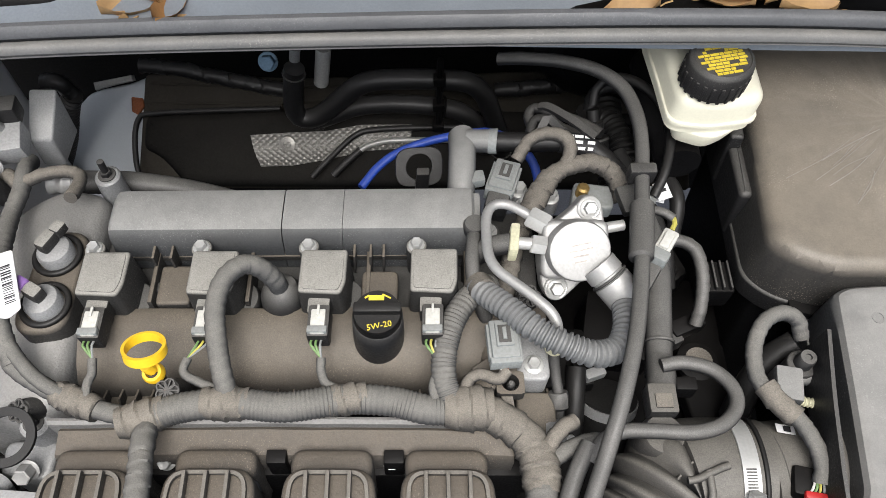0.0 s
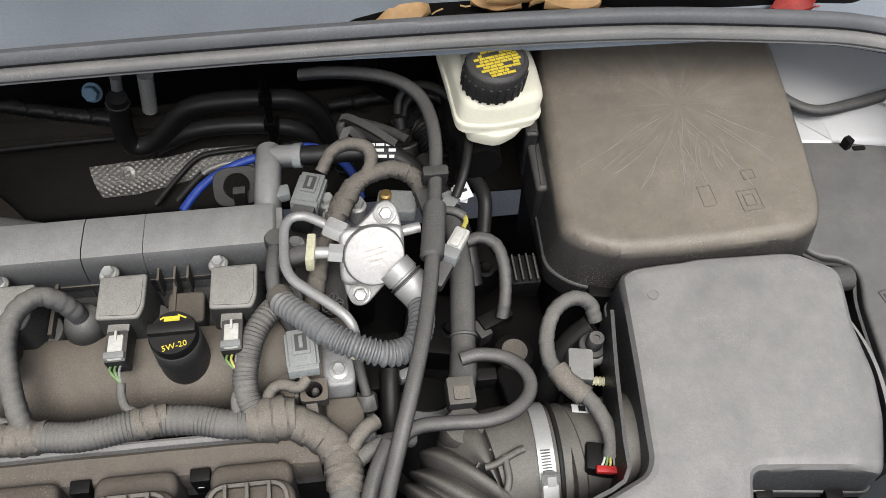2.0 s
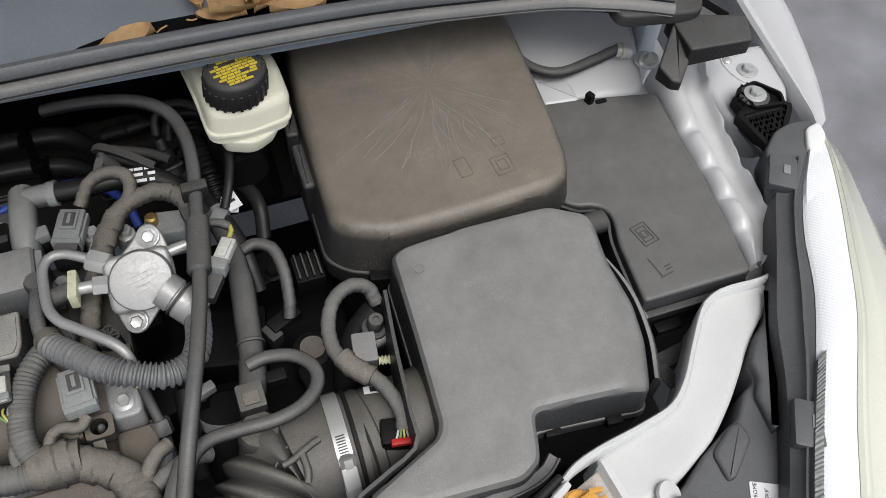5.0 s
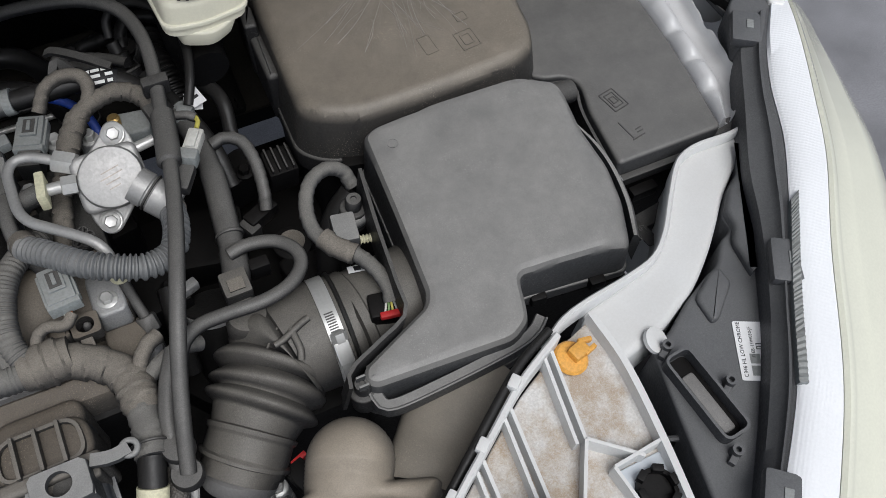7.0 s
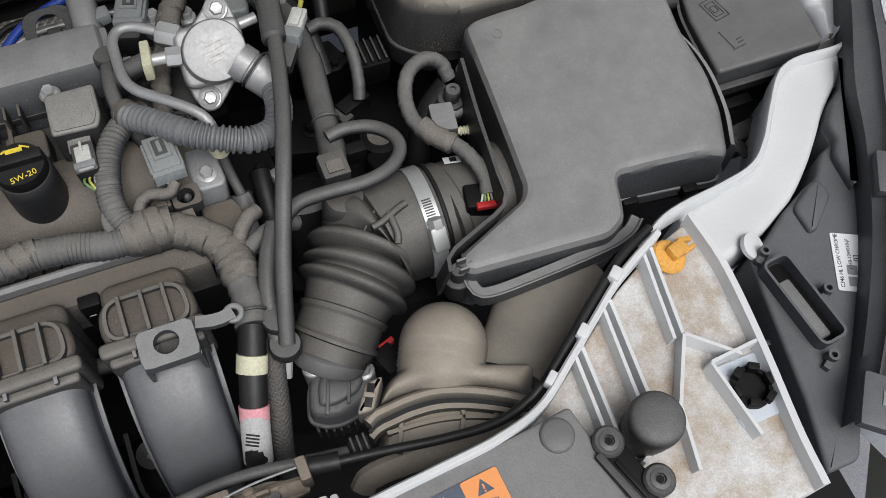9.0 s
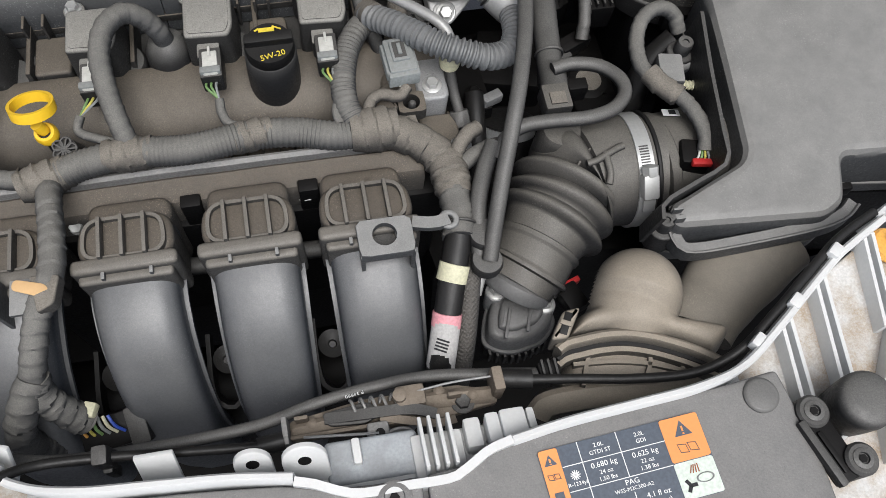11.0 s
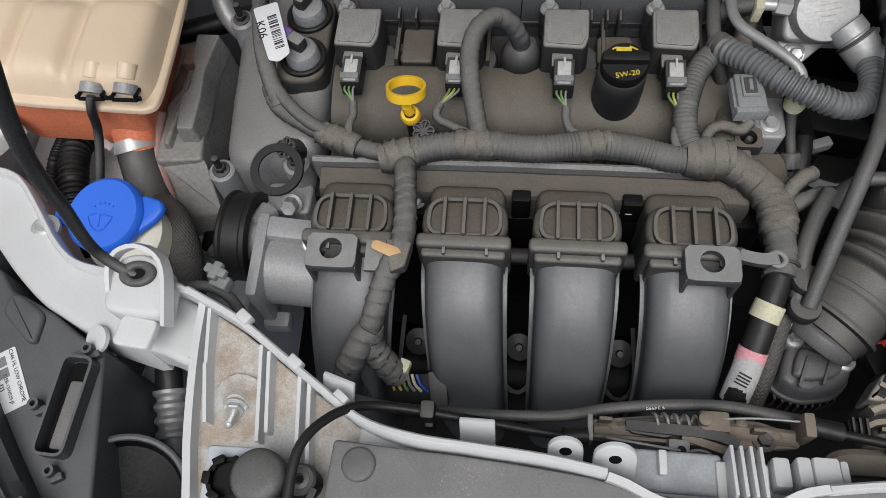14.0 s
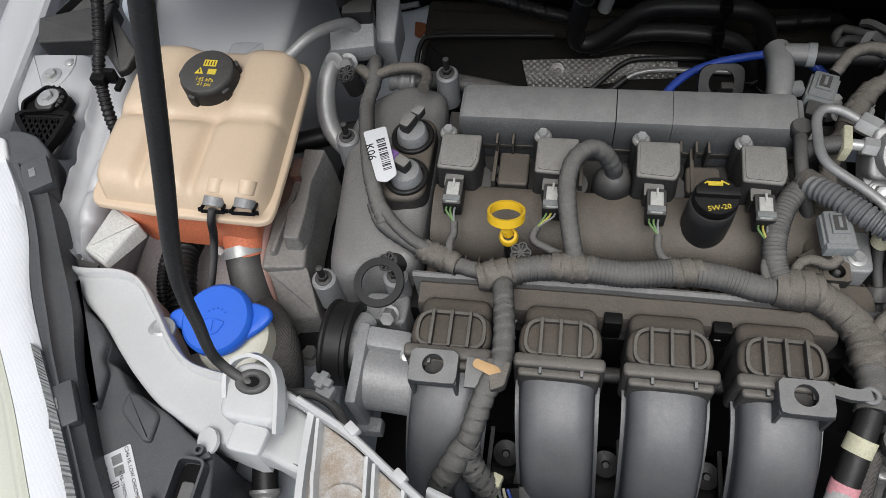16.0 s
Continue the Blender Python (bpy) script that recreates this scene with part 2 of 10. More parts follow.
M_STICKO = mat("orange_sticker", (0.74, 0.29, 0.09), 0.45, bump=0.02, var=0.04, mott=0.12)
M_STICKG = mat("slate_sticker", (0.085, 0.10, 0.125), 0.45, bump=0.02, var=0.05)
M_STICKW = mat("white_print", (0.80, 0.80, 0.78), 0.5, bump=0.0, var=0.02, mott=0.12)
M_PINK = mat("pink_label", (0.72, 0.33, 0.36), 0.5, bump=0.02, var=0.04)
M_CREAM = mat("cream_tape", (0.62, 0.60, 0.42), 0.6, dust=0.15, bump=0.2)
M_CONN = mat("grey_connector_plastic", (0.24, 0.26, 0.26), 0.5, dust=0.3, bump=0.2)
M_CONNW = mat("white_connector_latch", (0.60, 0.60, 0.56), 0.5, dust=0.2, dustcol=(0.4, 0.36, 0.3), bump=0.1)
M_RED = mat("red_latch_plastic", (0.55, 0.03, 0.03), 0.45, bump=0.05)
M_PURPLE = mat("purple_latch_plastic", (0.22, 0.12, 0.34), 0.5, bump=0.05)
M_GREEN = mat("green_wire", (0.16, 0.27, 0.10), 0.5, bump=0.05)
M_WIREY = mat("yellow_wire", (0.5, 0.45, 0.10), 0.5, bump=0.05)
M_LEAF = mat("dry_leaf", (0.42, 0.22, 0.085), 0.6, bump=0.4, var=0.35, patch=40, grain=150)
M_LEAF2 = mat("pale_dry_leaf", (0.60, 0.38, 0.18), 0.6, bump=0.4, var=0.25, patch=40, grain=150)
M_REDLEAF = mat("red_dry_leaf", (0.42, 0.06, 0.05), 0.6, bump=0.4, var=0.3, patch=40)
M_HLBODY = mat("headlamp_housing_plastic", (0.05, 0.052, 0.057), 0.5, dust=0.5, dustcol=(0.19, 0.19, 0.187), bump=0.3, speck=0.15)
M_LENS = mat("clouded_lens_edge", (0.80, 0.80, 0.78), 0.25, dust=0.05, bump=0.05, var=0.05, coat=0.5, mott=0.12)
M_LENSY = mat("yellowed_clear_lens", (0.72, 0.72, 0.60), 0.15, bump=0.02, var=0.04, coat=0.8, mott=0.12)
M_ASPH = mat("asphalt", (0.20, 0.20, 0.21), 0.85, bump=0.9, grain=260, var=0.25, speck=0.35, dustcol=(0.35, 0.35, 0.35), patch=6)
M_SHIELD = mat("embossed_heat_shield", (0.34, 0.33, 0.31), 0.4, metal=0.4, dust=0.2, dustcol=(0.3, 0.28, 0.24), bump=0.1)
M_GRILLE = weave(mat("black_mesh_grille", (0.03, 0.03, 0.032), 0.6, dust=0.3, bump=0.1), 210, 0.003)
M_BRAID = weave(mat("braided_sleeve", (0.05, 0.05, 0.05), 0.6, dust=0.3, bump=0.1), 420, 0.0012)
M_FELT = mat("firewall_insulation", (0.008, 0.008, 0.008), 0.85, dust=0.30, dustcol=(0.070, 0.063, 0.054), bump=0.6, grain=300, spec=0.12)
M_PIPE = mat("matt_black_hose_rubber", (0.014, 0.014, 0.015), 0.42, dust=0.35, dustcol=(0.11, 0.105, 0.10), bump=0.15, speck=0.15, spec=0.35, grit=0.4)
M_INSUL = mat("dusty_bulkhead_insulation", (0.034, 0.030, 0.025), 0.85, dust=0.4, dustcol=(0.10, 0.09, 0.075), bump=0.5, grain=300, spec=0.12, var=0.4)
M_STUB = mat("weathered_pale_plastic", (0.40, 0.40, 0.385), 0.55, dust=0.4, dustcol=(0.30, 0.27, 0.23), bump=0.15, var=0.15)
M_RUST = mat("rusty_stain", (0.30, 0.10, 0.04), 0.8, bump=0.5)
M_REDMOUNT = mat("reddish_dusty_rubber", (0.22, 0.11, 0.08), 0.75, dust=0.5, dustcol=(0.30, 0.23, 0.19), bump=0.5)
M_WLENS = weave(mat("ribbed_white_reflector", (0.80, 0.81, 0.82), 0.35, bump=0.1, var=0.03, coat=0.4, mott=0.1), 300, 0.0004)


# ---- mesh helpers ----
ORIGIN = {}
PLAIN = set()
# Fitted warp: moves places measured with the first camera solve to the refitted one.
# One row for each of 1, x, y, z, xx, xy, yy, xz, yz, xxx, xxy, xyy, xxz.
WARP = [(-0.001, -0, -0.001),
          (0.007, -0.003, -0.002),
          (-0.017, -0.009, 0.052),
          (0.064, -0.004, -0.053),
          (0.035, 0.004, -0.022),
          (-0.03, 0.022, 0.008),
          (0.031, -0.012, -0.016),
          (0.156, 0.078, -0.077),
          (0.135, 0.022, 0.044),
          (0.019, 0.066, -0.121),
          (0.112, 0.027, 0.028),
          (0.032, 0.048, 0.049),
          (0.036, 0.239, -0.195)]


def warped(co):
    """A point of the first camera solve, moved by the fitted warp."""
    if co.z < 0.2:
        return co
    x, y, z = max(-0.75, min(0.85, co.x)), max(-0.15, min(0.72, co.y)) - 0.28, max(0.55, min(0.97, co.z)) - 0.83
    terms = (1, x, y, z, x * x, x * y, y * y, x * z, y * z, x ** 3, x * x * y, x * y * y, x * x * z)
    return co + Vector([sum(t * row[i] for t, row in zip(terms, WARP)) for i in range(3)])


def thing(name, at, label, category, group="", kind="", plain=False):
    e = new(name)
    e.location = at
    e.empty_display_size = 0.02
    ORIGIN[e.name] = Vector(at)
    if plain:
        PLAIN.add(e.name)
    return tagged(e, label, category, group, kind)


def finish(bm, name, material, origin, angle):
    bmesh.ops.remove_doubles(bm, verts=bm.verts, dist=1e-6)
    bmesh.ops.recalc_face_normals(bm, faces=bm.faces)
    bmesh.ops.translate(bm, verts=bm.verts, vec=-origin)
    me = bpy.data.meshes.new(name)
    bm.to_mesh(me)
    bm.free()
    me.materials.append(material)
    me.polygons.foreach_set("use_smooth", [True] * len(me.polygons))
    me.set_sharp_from_angle(angle=radians(angle))
    return me


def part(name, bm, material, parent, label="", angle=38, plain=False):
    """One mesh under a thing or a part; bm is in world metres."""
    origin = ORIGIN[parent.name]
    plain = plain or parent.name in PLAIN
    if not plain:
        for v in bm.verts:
            v.co = warped(v.co)
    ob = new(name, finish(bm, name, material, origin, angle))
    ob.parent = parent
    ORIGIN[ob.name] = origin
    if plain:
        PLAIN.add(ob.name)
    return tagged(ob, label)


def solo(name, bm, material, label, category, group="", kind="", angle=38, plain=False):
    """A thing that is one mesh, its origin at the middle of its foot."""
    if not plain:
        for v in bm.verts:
            v.co = warped(v.co)
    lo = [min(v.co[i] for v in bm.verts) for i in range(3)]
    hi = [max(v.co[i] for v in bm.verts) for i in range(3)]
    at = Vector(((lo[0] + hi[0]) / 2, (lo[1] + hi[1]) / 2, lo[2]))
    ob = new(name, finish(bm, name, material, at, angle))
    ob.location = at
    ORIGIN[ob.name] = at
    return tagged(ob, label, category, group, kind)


def join(*bms):
    out = bmesh.new()
    for b in bms:
        me = bpy.data.meshes.new("tmp")
        b.to_mesh(me)
        out.from_mesh(me)
        bpy.data.meshes.remove(me)
        b.free()
    return out


def xf(bm, m):
    bmesh.ops.transform(bm, matrix=m, verts=bm.verts)
    return bm


def area2(p):
    return sum(a[0] * b[1] - b[0] * a[1] for a, b in zip(p, p[1:] + p[:1]))


def rounded(pts, r=0.006, n=4):
    """A polygon's corners turned into arcs of about radius r."""
    out, k = [], len(pts)
    for i in range(k):
        p, a, b = Vector(pts[i][:2]), Vector(pts[i - 1][:2]), Vector(pts[(i + 1) % k][:2])
        d1, d2 = (a - p), (b - p)
        rr = min(r, d1.length * 0.45, d2.length * 0.45)
        s, e = p + d1.normalized() * rr, p + d2.normalized() * rr
        for j in range(n + 1):
            t = j / n
            out.append(tuple((1 - t) ** 2 * s + 2 * t * (1 - t) * p + t * t * e))
    return out


def inset(pts, d):
    out, k = [], len(pts)
    for i in range(k):
        p, a, b = Vector(pts[i]), Vector(pts[i - 1]), Vector(pts[(i + 1) % k])
        u, v = (p - a), (b - p)
        nrm = Vector((-(u.y + v.y), u.x + v.x))
        if u.length > 1e-9 and v.length > 1e-9:
            u.normalize(), v.normalize()
            nrm = Vector((-(u.y + v.y), u.x + v.x))
            nrm = nrm.normalized() / max(0.5, math.sqrt(max(0.0, (1 + u.dot(v)) / 2)))
        out.append(tuple(p + nrm * d))
    return out


def loops(bm, rings, cap0=True, cap1=True):
    """Skins a list of equal vertex rings."""
    vs = [[bm.verts.new(c) for c in ring] for ring in rings]
    k = len(vs[0])
    for a, b in zip(vs, vs[1:]):
        for i in range(k):
            bm.faces.new((a[i], a[(i + 1) % k], b[(i + 1) % k], b[i]))
    if cap0:
        bm.faces.new(vs[0][::-1])
    if cap1:
        bm.faces.new(vs[-1])
    return bm


def slab(pts, z0, z1, b=0.003, draft=0.0, zf=None, r=0.0, lip=0.0):
    """A plate or box over an outline, with a rounded upper rim; draft slopes its walls, zf(x, y) lifts its upper face."""
    p = [tuple(q[:2]) for q in pts]
    if area2(p) < 0:
        p = p[::-1]
    if r:
        p = rounded(p, r)
    lift = zf or (lambda x, y: 0.0)
    rings = []
    girth = sum((Vector(a) - Vector(c)).length for a, c in zip(p, p[1:] + p[:1]))
    b = min(b, (z1 - z0) * 0.6, 0.8 * abs(area2(p)) / 2 / girth)
    prof = [(-draft, z0, 0)] + ([(0.0, z1 - b, 1)] + [(b * (1 - math.cos(a)), z1 - b + b * math.sin(a), 1) for a in (0.5, 1.05, math.pi / 2)] if b > 0 else [(0, z1, 1)])
    for d, z, up in prof:
        rings.append([(x, y, z + up * lift(x, y)) for x, y in inset(p, d)])
    return loops(bmesh.new(), rings)


def box(c, s, b=0.0015, rz=0.0, rx=0.0, ry=0.0):
    """A block with all its edges eased; c is its middle."""
    bm = bmesh.new()
    bmesh.ops.create_cube(bm, size=1.0)
    bmesh.ops.scale(bm, vec=s, verts=bm.verts)
    if b:
        bmesh.ops.bevel(bm, geom=bm.edges[:], offset=min(b, min(s) * 0.45), segments=2, affect="EDGES", profile=0.6)
    return xf(bm, pose(*c, rx, ry, rz))


def lathe(profile, at=(0, 0, 0), n=24, m=None):
    """Turns (radius, height) pairs round z, then poses the result."""
    bm = bmesh.new()
    rings = [[(max(r, 1e-5) * math.cos(2 * math.pi * i / n), max(r, 1e-5) * math.sin(2 * math.pi * i / n), z) for i in range(n)] for r, z in profile]
    loops(bm, rings)
    return xf(bm, m if m is not None else Matrix.Translation(at))


def axis(at, to):
    """A pose at a point whose z runs towards another."""
    return Matrix.Translation(at) @ (Vector(to) - Vector(at)).to_track_quat("Z", "Y").to_matrix().to_4x4()


def spline(pts, step=0.004):
    """An even line through points, by a Catmull-Rom curve."""
    P = [Vector(p) for p in pts]
    if len(P) == 2:
        P = [P[0], (P[0] + P[1]) / 2, P[1]]
    P = [2 * P[0] - P[1]] + P + [2 * P[-1] - P[-2]]
    raw = []
    for i in range(1, len(P) - 2):
        a, b, c, d = P[i - 1:i + 3]
        k = max(4, int((c - b).length / step * 2))
        for j in range(k):
            t = j / k
            raw.append(0.5 * (2 * b + (c - a) * t + (2 * a - 5 * b + 4 * c - d) * t * t + (3 * b - a - 3 * c + d) * t ** 3))
    raw.append(P[-2])
    out, acc = [raw[0]], 0.0
    for a, b in zip(raw, raw[1:]):
        acc += (b - a).length
        if acc >= step:
            out.append(b)
            acc = 0.0
    if (out[-1] - raw[-1]).length > step * 0.3:
        out.append(raw[-1])
    return out


def frames(line, up=(0, 0, 1)):
    """Tangent, side and up along a line, carried without twist."""
    res, side = [], None
    for i, p in enumerate(line):
        t = (line[min(i + 1, len(line) - 1)] - line[max(i - 1, 0)]).normalized()
        if side is None:
            side = t.cross(Vector(up))
            if side.length < 0.1:
                side = t.cross(Vector((1, 0, 0)))
        side = (side - t * side.dot(t)).normalized()
        res.append((t, side, side.cross(t)))
    return res


def tube(pts, r, n=12, step=0.005, kind="plain", amp=0.0006, pitch=0.006, seed=0):
    """A hose, wire or wrapped loom through points. kind: plain, rib (rings), wrap (spiral tape with creases)."""
    if kind == "rib":
        step = pitch / 4
    if kind == "wrap":
        step = 0.0014
    line = spline(pts, step)
    rings, s = [], 0.0
    for i, (p, (t, a, b)) in enumerate(zip(line, frames(line))):
        s += step
        rr = r(i / (len(line) - 1)) if callable(r) else r
        ring = []
        for j in range(n):
            w = 2 * math.pi * j / n
            q = rr
            if kind == "rib":
                q += amp * (1, 1, -1, -1)[i % 4] + 0.3 * amp * noise.noise((s * 90 + seed, math.cos(w), math.sin(w)))
            elif kind == "wrap":
                u = (s / (pitch * 1.7) + j / n + 0.25 * noise.noise((s * 40, seed, 0.5))) % 1.0
                lump = noise.noise((s * 70 + seed, math.cos(w) * 1.2, math.sin(w) * 1.2))
                crease = noise.noise((s * 420 + seed, math.cos(w) * 2.0, math.sin(w) * 2.0))
                k = amp * min(1.0, rr / 0.0125)
                q += k * (1.5 * u - 0.8) + 0.45 * k * lump + 0.9 * k * crease
            else:
                q += rr * 0.02 * noise.noise((s * 25 + seed, w, 1.7))
            ring.append(p + (a * math.cos(w) + b * math.sin(w)) * q)
        rings.append(ring)
    return loops(bmesh.new(), rings)


def sweep(pts, section, step=0.006, up=(0, 0, 1), grow=None):
    """A section of (side, up) pairs drawn along points; grow(f) scales it."""
    line = spline(pts, step)
    rings = []
    for i, (p, (t, a, b)) in enumerate(zip(line, frames(line, up))):
        g = grow(i / (len(line) - 1)) if grow else 1.0
        rings.append([p + (a * u + b * v) * g for u, v in section])
    return loops(bmesh.new(), rings)


def ring(at, R, r, n=28, k=10, m=None, sx=1.0, sy=1.0):
    bm = bmesh.new()
    vs = [[bm.verts.new(((R + r * math.cos(2 * math.pi * j / k)) * math.cos(2 * math.pi * i / n) * sx, (R + r * math.cos(2 * math.pi * j / k)) * math.sin(2 * math.pi * i / n) * sy, r * math.sin(2 * math.pi * j / k))) for j in range(k)] for i in range(n)]
    for i in range(n):
        for j in range(k):
            bm.faces.new((vs[i][j], vs[(i + 1) % n][j], vs[(i + 1) % n][(j + 1) % k], vs[i][(j + 1) % k]))
    return xf(bm, m if m is not None else Matrix.Translation(at))


def hexbolt(m, r=0.005, h=0.006, washer=1.55):
    """A hexagon head on its flange, z up in the pose m."""
    head = lathe([(r * 0.98, 0.0015), (r, 0.002), (r, h - 0.001), (r * 0.86, h), (r * 0.4, h - 0.0006), (0, h - 0.0006)], n=6)
    wash = lathe([(r * washer, 0), (r * washer, 0.0012), (r * washer * 0.9, 0.0018), (0, 0.0018)], n=20)
    return xf(join(head, wash), m)


def up_at(x, y, z):
    return Matrix.Translation((x, y, z))


def letters(body, size, m, depth=0.0002, align="CENTER"):
    """Writing as a flat mesh, read in the x direction of the pose m."""
    cu = bpy.data.curves.new("letters", "FONT")
    cu.body, cu.size, cu.align_x, cu.align_y, cu.extrude = body, size, align, "CENTER", depth
    cu.resolution_u = 2
    ob = new("letters", cu)
    bpy.context.view_layer.update()
    me = bpy.data.meshes.new_from_object(ob.evaluated_get(bpy.context.evaluated_depsgraph_get()))
    bm = bmesh.new()
    bm.from_mesh(me)
    bpy.data.objects.remove(ob)
    bpy.data.curves.remove(cu)
    bpy.data.meshes.remove(me)
    return xf(bm, m)


def wall_ring(outer, w, z0, z1):
    """An upright wall of thickness w round a closed outline."""
    p = outer if area2(outer) > 0 else outer[::-1]
    q = inset(p, w)
    return loops(bmesh.new(), [[(x, y, z0) for x, y in p], [(x, y, z1) for x, y in p], [(x, y, z1) for x, y in q], [(x, y, z0) for x, y in q]], False, False)


def hexpoly(r, n=6, cx=0, cy=0, a0=0.0):
    return [(cx + r * math.cos(2 * math.pi * i / n + a0), cy + r * math.sin(2 * math.pi * i / n + a0)) for i in range(n)]


def mirrored(pts, s):
    return [(p[0] * s, *p[1:]) for p in pts]

def gridded(bm, step, zf):
    """Cuts a mesh along a square grid and lifts it by zf(x, y), its lower rim by half of that."""
    lo = [min(v.co[i] for v in bm.verts) for i in range(3)]
    hi = [max(v.co[i] for v in bm.verts) for i in range(3)]
    for i in (0, 1):
        for k in range(1, int((hi[i] - lo[i]) / step) + 1):
            at, nrm = [0, 0, 0], [0, 0, 0]
            at[i], nrm[i] = lo[i] + k * step, 1
            bmesh.ops.bisect_plane(bm, geom=bm.verts[:] + bm.edges[:] + bm.faces[:], plane_co=at, plane_no=nrm)
    for v in bm.verts:
        f = (v.co.z - lo[2]) / (hi[2] - lo[2])
        v.co.z += zf(v.co.x, v.co.y) * (0.5 + 0.5 * f)
    return bm


# ---- setting: ground, bay walls, cowl ----
bm = bmesh.new()
bmesh.ops.create_grid(bm, x_segments=8, y_segments=8, size=400)
solo("ground", bm, M_ASPH, "grey coarse asphalt of a parking area", "asphalt", kind="structure")

# Added floor that hides the ground; its near-black stands for deep shade
solo("undertray", slab([(-0.78, -0.30), (0.78, -0.30), (0.78, 0.80), (-0.78, 0.80)], 0.24, 0.27, 0.004), M_BLACK, "added near-black floor below the engine, coloured as deep shade", "undertray", kind="structure")
solo("firewall", box((0, 0.90, 0.60), (1.50, 0.04, 0.72), 0.004), M_FELT, "black felt-covered bulkhead behind the engine", "bulkhead", kind="structure", plain=True)

# the dark insulation panel with its two pressed steps
ins = thing("firewall_insulation", (-0.12, 0.76, 0.40), "black dusty moulded insulation panel on the bulkhead", "insulation", kind="structure", plain=True)
def leaning(pts, c, th, b=0.003, r=0.0):
    """A plate leaning back at 45 degrees on y - z = c, over an outline of (x, distance up the slope)."""
    return xf(gridded(slab(pts, -th, 0, b, r=r), 0.03, lambda x, y: 0.0), pose(0, c, 0, 45, 0, 0))
part("panel", leaning([(-0.455, 0.727), (-0.43, 0.89), (-0.362, 0.89), (-0.217, 0.882), (-0.087, 0.884), (0.122, 0.888), (0.347, 0.881), (0.354, 0.716)], 0.168, 0.012, 0.005, r=0.008), M_INSUL, ins)
part("step", leaning([(-0.432, 0.844), (-0.225, 0.851), (-0.04, 0.849), (0.281, 0.84), (0.285, 0.731), (-0.38, 0.741), (-0.401, 0.769), (-0.417, 0.786), (-0.439, 0.796)], 0.150, 0.040, 0.014, r=0.012), M_FELT, ins)
for line in ([(-0.422, 0.788, 0.62), (-0.218, 0.783, 0.615), (-0.088, 0.784, 0.616)], [(-0.425, 0.768, 0.6), (-0.227, 0.768, 0.6), (0.122, 0.768, 0.6)]):
    part("crease", tube(line, 0.0022, 6), M_INSUL, ins)
part("lower_bulge", slab([(-0.37, 0.50), (-0.26, 0.50), (-0.22, 0.53), (-0.22, 0.62), (-0.37, 0.62)], 0.42, 0.545, 0.02, r=0.02), M_BLACK, ins)

# cowl: sloping grey plastic behind the seal
cowl = thing("cowl_panel", (0, 0.62, 0.95), "grey-blue weathered plastic cowl below the windscreen", "cowl", kind="structure")
part("panel", slab([(-0.66, 0.47), (-0.50, 0.49), (0, 0.502), (0.50, 0.49), (0.66, 0.45), (0.72, 0.60), (0.72, 0.95), (-0.72, 0.95), (-0.72, 0.60)], 0.945, 0.956, 0.003, zf=lambda x, y: max(0.0, y - 0.50) * 0.22), M_COWL, cowl)
for s in (1, -1):
    g = mirrored([(0.305, 0.552), (0.335, 0.53), (0.46, 0.522), (0.575, 0.515), (0.60, 0.54), (0.60, 0.70), (0.31, 0.70)], s)
    part("grille_surround", slab(g, 0.955, 0.972, 0.008, r=0.02, zf=lambda x, y: (y - 0.51) * 0.22), M_BLACK, cowl)
    g = mirrored([(0.327, 0.566), (0.345, 0.547), (0.46, 0.539), (0.57, 0.533), (0.585, 0.55), (0.585, 0.69), (0.325, 0.69)], s)
    part("grille_mesh", slab(g, 0.965, 0.9735, 0.001, r=0.012, zf=lambda x, y: (y - 0.51) * 0.22), M_GRILLE, cowl)
    part("screw", hexbolt(up_at(0.639 * s, 0.484, 0.962), 0.0055, 0.006, 1.8), M_DARK, cowl)
    part("corner_plate", slab(mirrored([(0.60, 0.44), (0.70, 0.43), (0.73, 0.50), (0.72, 0.62), (0.60, 0.62)], s), 0.945, 0.960, 0.004, r=0.015), M_DARK, cowl)
solo("windscreen", xf(slab([(-0.70, 0.0), (0.70, 0.0), (0.64, 0.7), (-0.64, 0.7)], 0, 0.006, 0.002), pose(0, 0.93, 1.03, 30, 0, 0)), M_STICKG, "dark sloping windscreen glass above the cowl", "windscreen", kind="structure")

# unseen open hood, inferred from the prop rod; it shades the back of the bay
hood = thing("hood", (0, 0.72, 0.98), "unseen open white hood with an assumed dark liner, propped up above the engine", "hood", kind="structure")
HM = pose(0, 0.72, 0.99, -52, 0, 0)
outline = [(-0.70, 0.0), (0.70, 0.0), (0.72, -0.40), (0.62, -0.80), (0.40, -0.92), (0.0, -0.96), (-0.40, -0.92), (-0.62, -0.80), (-0.72, -0.40)]
part("skin", xf(slab(outline, 0.010, 0.030, 0.008, r=0.05), HM), M_WHITE, hood)
# Assumed liner, dark so that the hood throws less light into the bay
part("liner", xf(slab([(x * 0.94, y * 0.94 - 0.02) for x, y in outline], -0.004, 0.008, 0.002, r=0.05), HM), M_DARK, hood)

